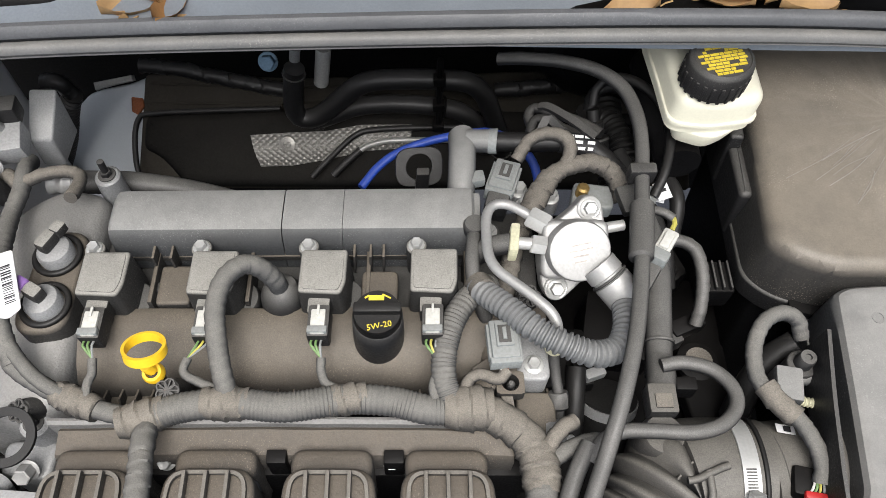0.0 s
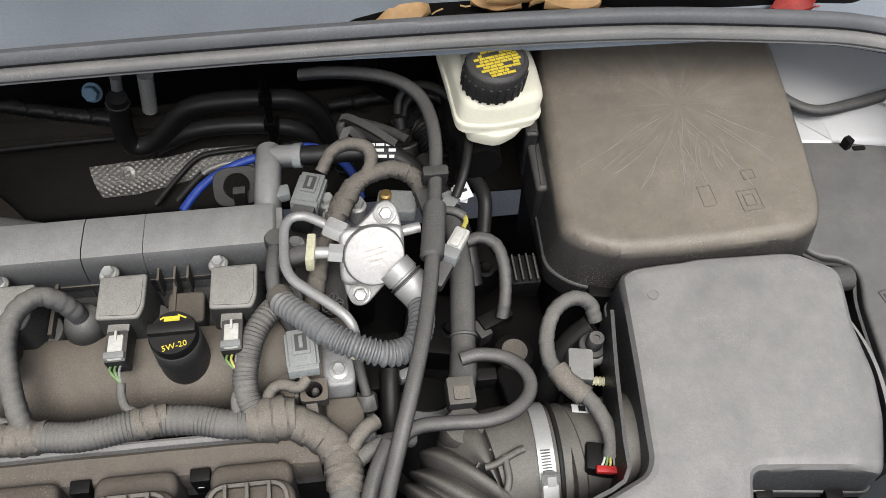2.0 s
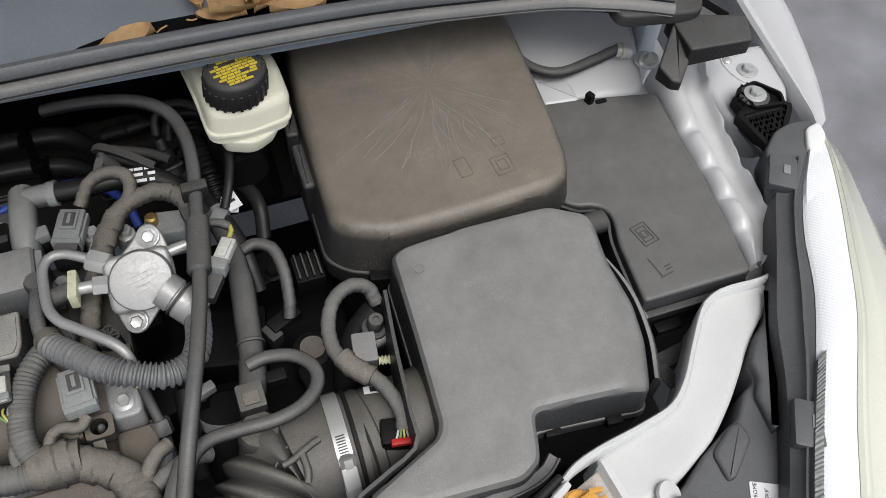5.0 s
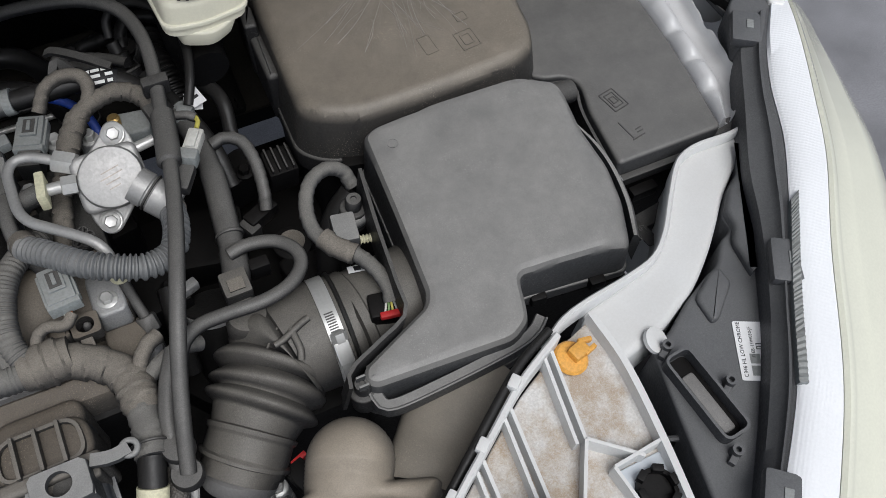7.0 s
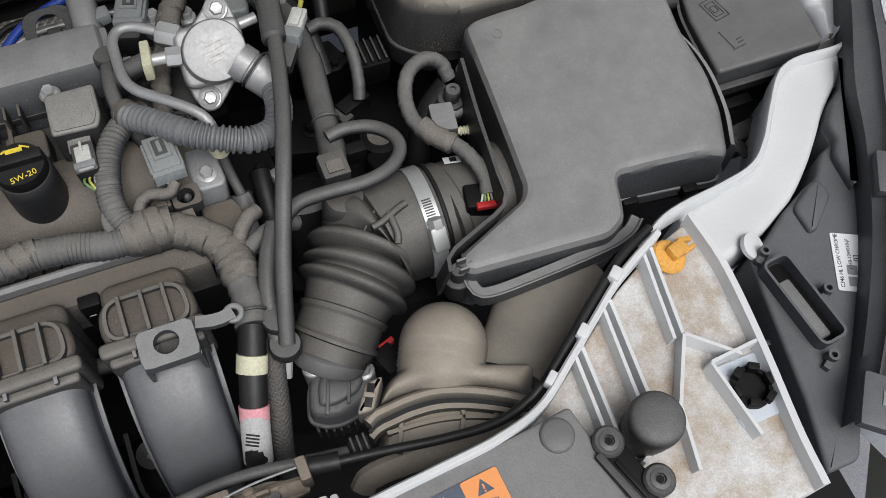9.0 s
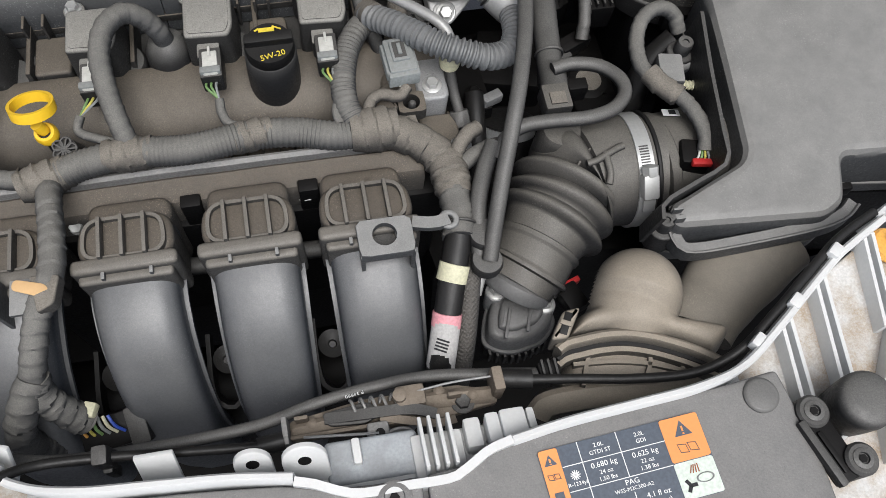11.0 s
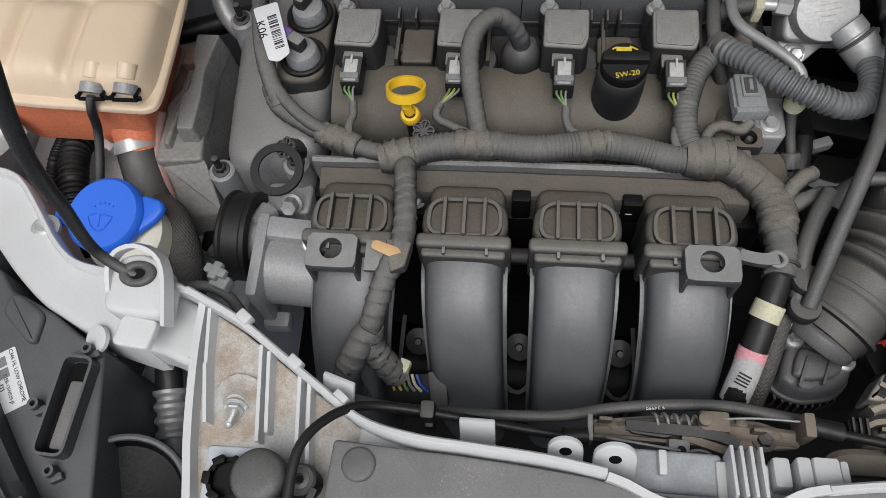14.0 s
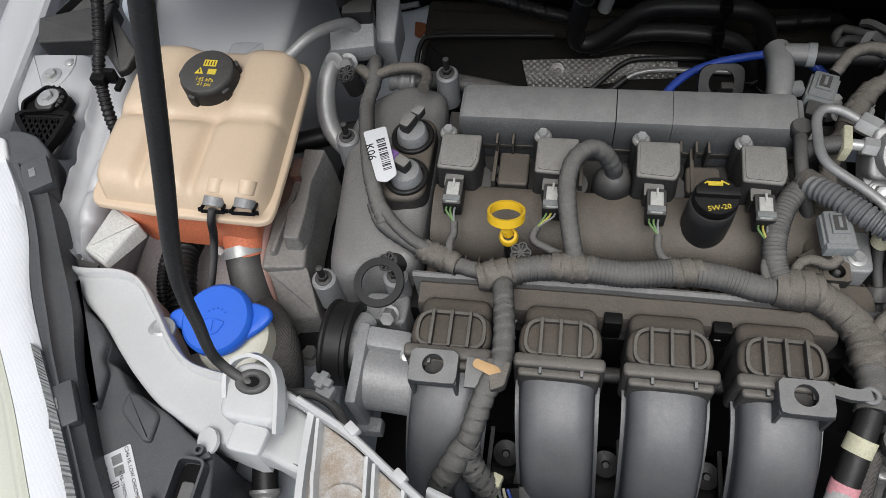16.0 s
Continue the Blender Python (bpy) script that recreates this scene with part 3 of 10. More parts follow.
# rubber seal: two beads over a flat lip
seal_line = [(-0.665, 0.440, 0.966), (-0.62, 0.455, 0.968), (-0.55, 0.472, 0.969), (-0.45, 0.486, 0.970), (-0.34, 0.496, 0.970), (-0.20, 0.501, 0.970), (0.0, 0.503, 0.970), (0.20, 0.502, 0.970), (0.35, 0.498, 0.970), (0.456, 0.489, 0.970), (0.54, 0.480, 0.970), (0.59, 0.469, 0.969), (0.631, 0.458, 0.968), (0.665, 0.447, 0.967)]
seal = thing("hood_seal", (0, 0.49, 0.95), "grey weathered double-beaded rubber hood seal along the cowl", "rubber seal")
sec1 = [(-0.011, 0.004), (-0.0085, 0.011), (-0.004, 0.0145), (0.002, 0.0145), (0.0075, 0.010), (0.0095, 0.003), (0.006, -0.004), (-0.008, -0.004)]
sec1 = [(x * 0.74, z * 0.74) for x, z in sec1]
sec2 = [(x * 0.85 + 0.0130, z * 0.8 - 0.0065) for x, z in sec1]
sec3 = [(-0.004, -0.004), (0.0165, -0.008), (0.0172, -0.010), (0.0145, -0.013), (-0.004, -0.011)]
part("upper_bead", sweep(seal_line, sec1, 0.012), M_BEAD, seal)
part("lower_bead", sweep(seal_line, sec2, 0.012), M_SEAL, seal)
part("flange", sweep(seal_line, sec3, 0.012), M_SEAL, seal)
solo("cowl_rail", sweep([(p[0], p[1] + 0.020, p[2] - 0.026) for p in seal_line], [(-0.03, 0.010), (0.016, 0.010), (0.016, -0.004), (-0.03, -0.004)], 0.02), M_BLACK, "black cowl rail under the hood seal", "rail", kind="structure")

# fenders, inner aprons and strut towers; the plan is drawn for one side and mirrored to the other
def on_side(pts, s):
    return [tuple(p) if s > 0 else (0.016 - p[0], p[1] - 0.012, *[z + 0.014 for z in p[2:]]) for p in pts]


def ribbon(left, right, profile, s=1, step=0.006):
    """A skin between two edge lines of (x, y, z); profile(f) gives (share across, height) pairs at share f along."""
    n = max(12, int(sum((Vector(b) - Vector(a)).length for a, b in zip(left, left[1:])) / step))

    def even(pts):
        line = spline(on_side(pts, s), 0.002)
        return [line[round(i * (len(line) - 1) / n)] for i in range(n + 1)]
    rings = []
    for i, (a, b) in enumerate(zip(even(left), even(right))):
        rings.append([a.lerp(b, u) + Vector((0, 0, h)) for u, h in profile(i / n)])
    return loops(bmesh.new(), rings)


RAIL_IN = [(0.728, 0.500, 0.790), (0.720, 0.440, 0.790), (0.712, 0.390, 0.789), (0.709, 0.335, 0.788), (0.702, 0.280, 0.787), (0.696, 0.240, 0.786), (0.690, 0.214, 0.785)]
RAIL_OUT = [(0.802, 0.500, 0.796), (0.775, 0.440, 0.795), (0.762, 0.388, 0.794), (0.752, 0.337, 0.793), (0.748, 0.290, 0.792), (0.740, 0.248, 0.791), (0.708, 0.214, 0.788)]
def rail_profile(f):
    """A rounded ridge with pressed dents beside a low shelf and a wavy upstanding flange."""
    dent = sum(math.exp(-((f - c) / 0.026) ** 2) for c in (0.36, 0.55, 0.71, 0.86))
    soft = 0.0016 * math.sin(f * 41) + 0.001 * math.sin(f * 73)
    r = 0.012 - 0.007 * min(1.0, dent)
    return [(0.0, -0.07), (0.0, -0.012), (0.06, 0.35 * r), (0.16, 0.8 * r), (0.28, r), (0.40, 0.8 * r), (0.50, 0.3 * r), (0.60, -0.003), (0.84, -0.004), (0.93, 0.000 + soft), (0.97, 0.007 + soft), (1.0 + soft * 6, 0.008 + soft), (1.02 + soft * 6, 0.003), (1.0, -0.03)]


FENDER_IN = [(0.930, 1.000, 0.840), (0.905, 0.700, 0.815), (0.895, 0.589, 0.810), (0.885, 0.527, 0.810), (0.869, 0.414, 0.810), (0.860, 0.362, 0.810), (0.852, 0.338, 0.808)]
FENDER_OUT = [(1.000, 1.000, 0.830), (0.972, 0.700, 0.808), (0.957, 0.558, 0.803), (0.940, 0.495, 0.802), (0.922, 0.440, 0.800), (0.905, 0.397, 0.797), (0.888, 0.362, 0.793)]
for s in (1, -1):
    f = thing("fender", on_side([(0.90, 0.40, 0.60)], s)[0], "white painted front fender with a rolled inner edge", "fender", group="fenders", plain=True)
    part("outer_panel", ribbon(FENDER_IN, FENDER_OUT, lambda u: [(-0.02, -0.020), (-0.04, -0.004), (0.02, 0.001), (0.10, 0.0), (0.20, -0.003), (0.32, 0.001), (0.62, 0.006), (0.86, 0.003), (1.0, -0.004), (1.12, -0.020), (1.25, -0.06), (1.45, -0.32), (1.35, -0.32), (1.05, -0.05), (0.6, -0.01)], s, 0.012), M_WHITE, f)
    part("mounting_ledge", slab([p[:2] for p in on_side([(0.787, 0.489), (0.819, 0.500), (0.885, 0.494), (0.872, 0.420), (0.845, 0.380), (0.800, 0.360), (0.773, 0.383), (0.775, 0.430)], s)], 0.760 if s > 0 else 0.774, 0.800 if s > 0 else 0.814, 0.008, r=0.010, draft=0.004), M_WHITE, f)
    at = on_side([(0.837, 0.456, 0.800), (0.822, 0.478, 0.800), (0.808, 0.452, 0.7995)], s)
    part("bolt", hexbolt(up_at(*at[0]), 0.0075, 0.007, 1.7), M_STEEL, f)
    part("rivet", lathe([(0.006, 0), (0.006, 0.002), (0.003, 0.004), (0, 0.004)], at[1], 14), M_STEEL, f)
    part("sealer_seam", tube(on_side([(0.820, 0.494, 0.800), (0.814, 0.470, 0.8005), (0.822, 0.440, 0.8005), (0.842, 0.424, 0.800)], s), 0.0014, 6), M_CARRIER, f)

    rail = thing("apron_rail", on_side([(0.72, 0.30, 0.45)], s)[0], "white painted inner apron rail with pressed bumps", "body rail", group="apron rails", plain=True)
    part("upper_rail", ribbon(RAIL_IN, RAIL_OUT, rail_profile, s, 0.004), M_WHITE, rail, angle=60)
    part("apron_wall", box(on_side([(0.718, 0.34, 0.58)], s)[0], (0.02, 0.46, 0.38), 0.004), M_WHITE, rail)
    part("end_bracket", sweep(on_side([(0.690, 0.206, 0.776), (0.704, 0.212, 0.783), (0.716, 0.205, 0.788), (0.726, 0.216, 0.792), (0.735, 0.214, 0.792)], s), [(-0.008, -0.006), (-0.008, 0.0), (0.008, 0.0), (0.008, -0.006)], 0.004), M_DARK, rail)
    part("inner_liner", slab([p[:2] for p in on_side([(0.752, 0.372), (0.800, 0.372), (0.815, 0.300), (0.770, 0.240), (0.742, 0.250), (0.752, 0.300)], s)], 0.66, 0.69, 0.004, r=0.01), M_DARK, rail)

    tower = thing("strut_tower", on_side([(0.66, 0.56, 0.45)], s)[0], "white painted strut tower top", "strut tower", group="strut towers", plain=True)
    hz = 0.0 if s > 0 else 0.014
    part("dome", slab([p[:2] for p in on_side([(0.545, 0.700), (0.770, 0.660), (0.742, 0.560), (0.722, 0.500), (0.706, 0.474), (0.560, 0.496)], s)], 0.45 + hz, 0.789 + hz, 0.010, r=0.018, draft=0.003, zf=lambda x, y: max(0.0, y - 0.53) * 0.25), M_WHITE, tower)
    part("pressed_panel", slab([p[:2] for p in on_side([(0.580, 0.486), (0.628, 0.480), (0.628, 0.530), (0.580, 0.535)], s)], 0.74 + hz, 0.793 + hz, 0.006, r=0.008), M_WHITE, tower)
    part("side_gusset", slab([p[:2] for p in on_side([(0.742, 0.545), (0.780, 0.560), (0.790, 0.640), (0.752, 0.640)], s)], 0.60, 0.815 + hz, 0.008, r=0.01, zf=lambda x, y: max(0.0, y - 0.55) * 0.3), M_BLUEGREY, tower)
    end = thing("cowl_end", on_side([(0.75, 0.47, 0.84)], s)[0], "black plastic cowl end piece with a hanging tab beside the fender", "cowl end", group="cowl ends", plain=True)
    part("bar", slab([p[:2] for p in on_side([(0.722, 0.492), (0.812, 0.470), (0.795, 0.430), (0.717, 0.432)], s)], 0.862 + hz, 0.880 + hz, 0.003, r=0.004, zf=lambda x, y: (0.812 - abs(x)) * 0.06), M_DARK, end)
    part("trough", ribbon([(0.735, 0.545, 0.892), (0.760, 0.520, 0.886), (0.790, 0.474, 0.878)], [(0.728, 0.500, 0.886), (0.750, 0.486, 0.880), (0.790, 0.464, 0.876)], lambda u: [(0.0, -0.004), (0.0, 0.006), (0.06, 0.006), (0.10, -0.004), (0.9, -0.010), (0.95, -0.004), (1.0, -0.004), (1.0, -0.016)], s, 0.006), M_DARK, end)
    part("hanging_tab", slab([p[:2] for p in on_side([(0.729, 0.486), (0.720, 0.432), (0.699, 0.409), (0.690, 0.414), (0.683, 0.434)], s)], 0.852 + hz, 0.876 + hz, 0.003, r=0.003, zf=lambda x, y: (y - 0.45) * 0.3), M_DARK, end)

solo("pressed_bulkhead_left", leaning([(-0.558, 0.725), (-0.54, 0.803), (-0.531, 0.844), (-0.514, 0.86), (-0.495, 0.867), (-0.454, 0.874), (-0.424, 0.884), (-0.429, 0.843), (-0.442, 0.785), (-0.4, 0.772), (-0.41, 0.752), (-0.4, 0.734)], 0.172, 0.012, 0.004, r=0.006), M_BLUEGREY, "pale blue-grey painted bulkhead pressing", "body panel", kind="structure", plain=True)
solo("rust_patch", leaning([(-0.452, 0.86), (-0.436, 0.858), (-0.434, 0.846), (-0.444, 0.834), (-0.453, 0.839)], 0.166, 0.008, 0.002, r=0.002), M_RUST, "rusty brown clip remnant on the bulkhead", "rusty clip", plain=True)

# ---- radiator support (white carrier) ----
carrier = thing("radiator_support", (0, -0.02, 0.70), "white plastic radiator support with ribbed sandy pockets", "radiator support")
LIP = [(0.397, 0.062), (0.351, 0.039), (0.312, 0.012), (0.281, -0.010), (0.245, -0.034), (0.205, -0.043), (0.160, -0.047), (0.111, -0.051), (0.071, -0.057)]
ARM_LIP = [(0.713, 0.198), (0.687, 0.1945), (0.648, 0.196), (0.625, 0.190), (0.610, 0.178), (0.587, 0.152), (0.562, 0.123), (0.538, 0.105), (0.504, 0.097), (0.456, 0.088), (0.428, 0.080), (0.408, 0.069)]
ARM_EDGE = [(0.702, 0.177), (0.675, 0.163), (0.645, 0.140), (0.620, 0.116), (0.596, 0.094), (0.565, 0.070), (0.544, 0.059), (0.516, 0.046), (0.488, 0.038), (0.463, 0.032)]
def smooth2(pts, step=0.008):
    return [(p.x, p.y) for p in spline([(x, y, 0) for x, y in pts], step)]
PLANS = {1: dict(floor=[(0.440, 0.072), (0.397, 0.058), (0.351, 0.035), (0.312, 0.008), (0.281, -0.014), (0.245, -0.038), (0.235, -0.10), (0.235, -0.16), (0.418, -0.16), (0.430, -0.06), (0.440, 0.02)],
                 wall=[(0.437, 0.072), (0.440, 0.02), (0.432, -0.05), (0.420, -0.12), (0.416, -0.16)],
                 ribs=[((0.389, 0.055), (0.377, -0.02)), ((0.381, 0.052), (0.369, -0.02)), ((0.336, 0.026), (0.327, -0.060)), ((0.328, 0.021), (0.319, -0.055)), ((0.298, 0.0), (0.292, -0.075)), ((0.290, -0.005), (0.284, -0.070)), ((0.377, -0.02), (0.345, -0.070)), ((0.377, -0.02), (0.412, -0.050)), ((0.385, -0.048), (0.432, -0.045)), ((0.385, -0.048), (0.392, -0.11)), ((0.345, -0.070), (0.335, -0.115)), ((0.345, -0.070), (0.300, -0.095))],
                 socket=(0.409, -0.075)),
         -1: dict(floor=[(0.388, 0.056), (0.351, 0.035), (0.312, 0.008), (0.281, -0.014), (0.245, -0.038), (0.235, -0.10), (0.235, -0.16), (0.366, -0.16), (0.376, -0.06), (0.384, 0.02)],
                  wall=[(0.386, 0.055), (0.384, 0.01), (0.377, -0.05), (0.368, -0.10), (0.362, -0.16)],
                  ribs=[((0.379, 0.050), (0.374, 0.005)), ((0.374, 0.005), (0.366, -0.040)), ((0.332, 0.022), (0.324, -0.052)), ((0.325, 0.017), (0.318, -0.045)), ((0.298, 0.0), (0.292, -0.072)), ((0.290, -0.005), (0.284, -0.066))],
                  socket=(0.343, -0.080))}
for s, plan in PLANS.items():
    arm = on_side(smooth2(ARM_LIP[:10]) + [(0.454, 0.082), (0.456, 0.033)] + smooth2(ARM_EDGE)[::-1], s)
    dz = 0.0 if s > 0 else 0.014
    part("arm", gridded(slab([p[:2] for p in arm], 0.735 + dz, 0.790 + dz, 0.007, draft=0.002), 0.016, lambda x, y: 0.0), M_CARRIER, carrier, plain=True)
    part("arm_lip", sweep(on_side([(x, y, 0.797 + 0.020 * max(0.0, 1 - (x - 0.41) / 0.1)) for x, y in ARM_LIP], s), [(-0.003, -0.022), (-0.003, 0.001), (-0.0015, 0.003), (0.0015, 0.003), (0.003, 0.001), (0.003, -0.022)], 0.007), M_CARRIER, carrier, plain=True)
    lipz = [(x * s, y - (0.003 if x < 0.23 else 0.0), 0.851 if x > 0.3 else (0.856 if x > 0.23 else 0.867)) for x, y in LIP]
    part("rear_lip", sweep(lipz, [(-0.003, -0.022), (-0.003, 0.001), (-0.0015, 0.003), (0.0015, 0.003), (0.003, 0.001), (0.003, -0.022)], 0.007), M_CARRIER, carrier)
    part("pocket_floor", slab(mirrored(plan["floor"], s), 0.808, 0.826, 0.002, r=0.004), M_SAND, carrier)
    part("outer_wall", sweep([(x * s, y, 0.838) for x, y in plan["wall"]], [(-0.003, -0.060), (-0.003, 0.004), (0.003, 0.004), (0.003, -0.060)], 0.01), M_CARRIER, carrier)
    for a, b in plan["ribs"]:
        part("rib", sweep([(a[0] * s, a[1], 0.835), (b[0] * s, b[1], 0.833)], [(-0.0018, -0.012), (-0.0014, 0.008), (0.0014, 0.008), (0.0018, -0.012)], 0.02), M_CARRIER, carrier)
    sx, sy = plan["socket"][0] * s, plan["socket"][1]
    part("socket_box", slab(rounded([(sx - 0.021, sy - 0.025), (sx + 0.021, sy - 0.025), (sx + 0.021, sy + 0.025), (sx - 0.021, sy + 0.025)], 0.003), 0.80, 0.8285, 0.001), M_BLUEGREY, carrier)
    sock = part("adjuster_socket", lathe([(0.0165, 0.0), (0.0165, 0.006), (0.0130, 0.006), (0.0130, 0.001), (0, 0.001)], (sx, sy, 0.8285), 24), M_BLACK, carrier, "black castellated socket")
    for j in range(6):
        part("tooth", box((sx + 0.0145 * math.cos(j * 1.047), sy + 0.0145 * math.sin(j * 1.047), 0.8365), (0.006, 0.009, 0.008), 0.001, rz=math.degrees(j * 1.047)), M_BLACK, sock)
    part("lug", lathe([(0.012, 0), (0.012, 0.004), (0.006, 0.005), (0, 0.004)], m=pose(0.497 if s > 0 else -0.482, 0.037 if s > 0 else 0.026, 0.790 + dz, 15, 22 * s, 0), n=18), M_CARRIER, carrier, plain=True)
    for (x, y) in ((0.345, 0.037), (0.30, 0.003), (0.262, -0.022)):
        part("lip_tab", box((x * s, y + 0.003, 0.852), (0.012, 0.009, 0.011), 0.002, rz=38 * s), M_CARRIER, carrier)
    part("hood_bumper", lathe([(0.017, -0.03), (0.0195, -0.004), (0.0205, 0.012), (0.0200, 0.020), (0.017, 0.0235), (0.010, 0.025), (0, 0.0252)], ((0.328, -0.073, 0.826) if s > 0 else (-0.309, -0.081, 0.826)), 32), M_HOSE, carrier, "round black rubber hood stop", plain=True)
# web between the left arm and its pocket
part("arm_web", gridded(slab([(-0.466, 0.081), (-0.434, 0.077), (-0.412, 0.068), (-0.393, 0.057), (-0.388, 0.007), (-0.41, 0.012), (-0.427, 0.019), (-0.462, 0.025), (-0.492, 0.034), (-0.487, 0.057)], 0.760, 0.800, 0.006, r=0.008), 0.016, lambda x, y: 0.0), M_CARRIER, carrier, plain=True)
# hood-rod bracket on the left arm, clip and stud
part("rod_bracket", slab(rounded([(-0.460, 0.040), (-0.410, 0.036), (-0.412, 0.070), (-0.420, 0.084), (-0.440, 0.091), (-0.456, 0.086), (-0.461, 0.070)], 0.010), 0.83, 0.856, 0.005), M_CARRIER, carrier)
part("bracket_ridge", sweep([(-0.458, 0.056, 0.854), (-0.460, 0.074, 0.861), (-0.455, 0.086, 0.865), (-0.440, 0.091, 0.867), (-0.423, 0.085, 0.865), (-0.414, 0.070, 0.861), (-0.408, 0.030, 0.852)], [(-0.0022, -0.010), (-0.0018, 0.003), (0.0018, 0.003), (0.0022, -0.010)], 0.005), M_CARRIER, carrier)
part("rod_grommet", ring((-0.437, 0.071, 0.857), 0.0080, 0.0034, sx=1.35), M_HOSE, carrier, "grey rubber grommet")
# Black disc laid in the ring; its colour gives the hole its dark
part("grommet_dark_disc", xf(lathe([(0.0085, 0), (0.0085, 0.0035), (0, 0.0035)], (0, 0, 0), 20), pose(-0.437, 0.071, 0.8535) @ Matrix.Diagonal((1.3, 1.0, 1.0, 1.0))), M_BLACK, carrier)
part("carrier_panel", slab([(-0.450, 0.016), (-0.420, 0.012), (-0.416, 0.036), (-0.446, 0.040)], 0.84, 0.8475, 0.002, r=0.005), M_CARRIER, carrier)
part("stud_boss", lathe([(0.021, 0), (0.015, 0.004), (0.0105, 0.010), (0.009, 0.014), (0, 0.014)], m=pose(-0.347, -0.018, 0.822, 30, 0, 0), n=18), M_SAND, carrier)
stud = part("threaded_stud", lathe([(0.0034, 0)] + [(0.0034 - 0.0006 * (i % 2), 0.004 + 0.0008 * i) for i in range(20)] + [(0, 0.0205)], m=pose(-0.347, -0.026, 0.832, 60, 0, 0), n=12), M_STEEL, carrier, "zinc threaded stud")
part("stud_nut", hexbolt(pose(-0.347, -0.025, 0.831, 60, 0, 0), 0.0075, 0.006, 1.3), M_STEEL, stud)

M_POCKET = mat("grimy_primer_paint", (0.36, 0.39, 0.42), 0.55, dust=0.4, dustcol=(0.25, 0.235, 0.21), bump=0.2, var=0.2, patch=60, mott=0.4)
# the middle beam, set lower where the latch sits
part("middle_lip_left", sweep([(-0.071, -0.063, 0.867), (-0.058, -0.067, 0.866), (-0.045, -0.073, 0.864), (-0.03, -0.077, 0.862), (0.0, -0.077, 0.862)], [(-0.003, -0.02), (-0.003, 0.002), (0.003, 0.002), (0.003, -0.02)], 0.006), M_CARRIER, carrier)
part("middle_lip_right", sweep([(0.071, -0.060, 0.867), (0.055, -0.064, 0.866), (0.042, -0.071, 0.864), (0.028, -0.077, 0.862), (0.0, -0.077, 0.862)], [(-0.003, -0.02), (-0.003, 0.002), (0.003, 0.002), (0.003, -0.02)], 0.006), M_CARRIER, carrier)
part("middle_beam", slab([(-0.25, -0.035), (-0.16, -0.048), (-0.07, -0.056), (-0.06, -0.040), (0.06, -0.040), (0.07, -0.054), (0.16, -0.046), (0.25, -0.035), (0.25, -0.15), (-0.25, -0.15)], 0.70, 0.830, 0.003), M_CARRIER, carrier)
def eared_tab(cx, w, y0, z0, z1, name="hole_tab"):
    pts = [(-w, 0.0), (w, 0.0), (w, (z1 - z0) - w)] + [(w * math.cos(a), (z1 - z0) - w + w * math.sin(a)) for a in [i * math.pi / 10 for i in range(1, 10)]] + [(-w, (z1 - z0) - w)]
    t = slab(pts, 0, 0.004, 0.001)
    # Flat black disc on the tab; the hole's dark is its colour
    ho = lathe([(0.0045, 0.0), (0.0045, 0.0005), (0, 0.0005)], (0, (z1 - z0) - w, 0.0036), 18)
    m = pose(cx, y0, z0, 62, 0, 0)
    ob = part(name, xf(t, m), M_CARRIER, carrier)
    part("hole", xf(ho, m), M_BLACK, ob)
eared_tab(-0.098, 0.0125, -0.050, 0.832, 0.862)
eared_tab(-0.064, 0.015, -0.058, 0.826, 0.868)
part("square_tab", box((-0.161, -0.036, 0.835), (0.026, 0.004, 0.036), 0.0015, rx=-28), M_CARRIER, carrier)
part("square_tab", box((-0.268, -0.010, 0.835), (0.026, 0.004, 0.032), 0.0015, rx=-28, rz=-18), M_CARRIER, carrier)
for k in range(4):
    part("fin", box((0.0145 + 0.0065 * k, -0.053, 0.842), (0.0026, 0.036, 0.030), 0.0008, rx=-12), M_CARRIER, carrier)
part("fin_base", box((0.0245, -0.058, 0.826), (0.036, 0.034, 0.022), 0.003), M_CARRIER, carrier)
part("latch_pocket", slab([(-0.052, -0.066), (0.012, -0.066), (0.012, -0.036), (-0.052, -0.036)], 0.80, 0.834, 0.003, r=0.004), M_POCKET, carrier)
part("pocket_wall", box((-0.03, -0.046, 0.836), (0.006, 0.018, 0.012), 0.002), M_CARRIER, carrier)
for x, w, h in ((0.050, 0.012, 0.018), (0.064, 0.010, 0.026), (0.078, 0.018, 0.030), (0.091, 0.006, 0.022)):
    part("buttress", box((x, -0.048, 0.834), (w, 0.022, h), 0.003, rx=-10), M_CARRIER, carrier)

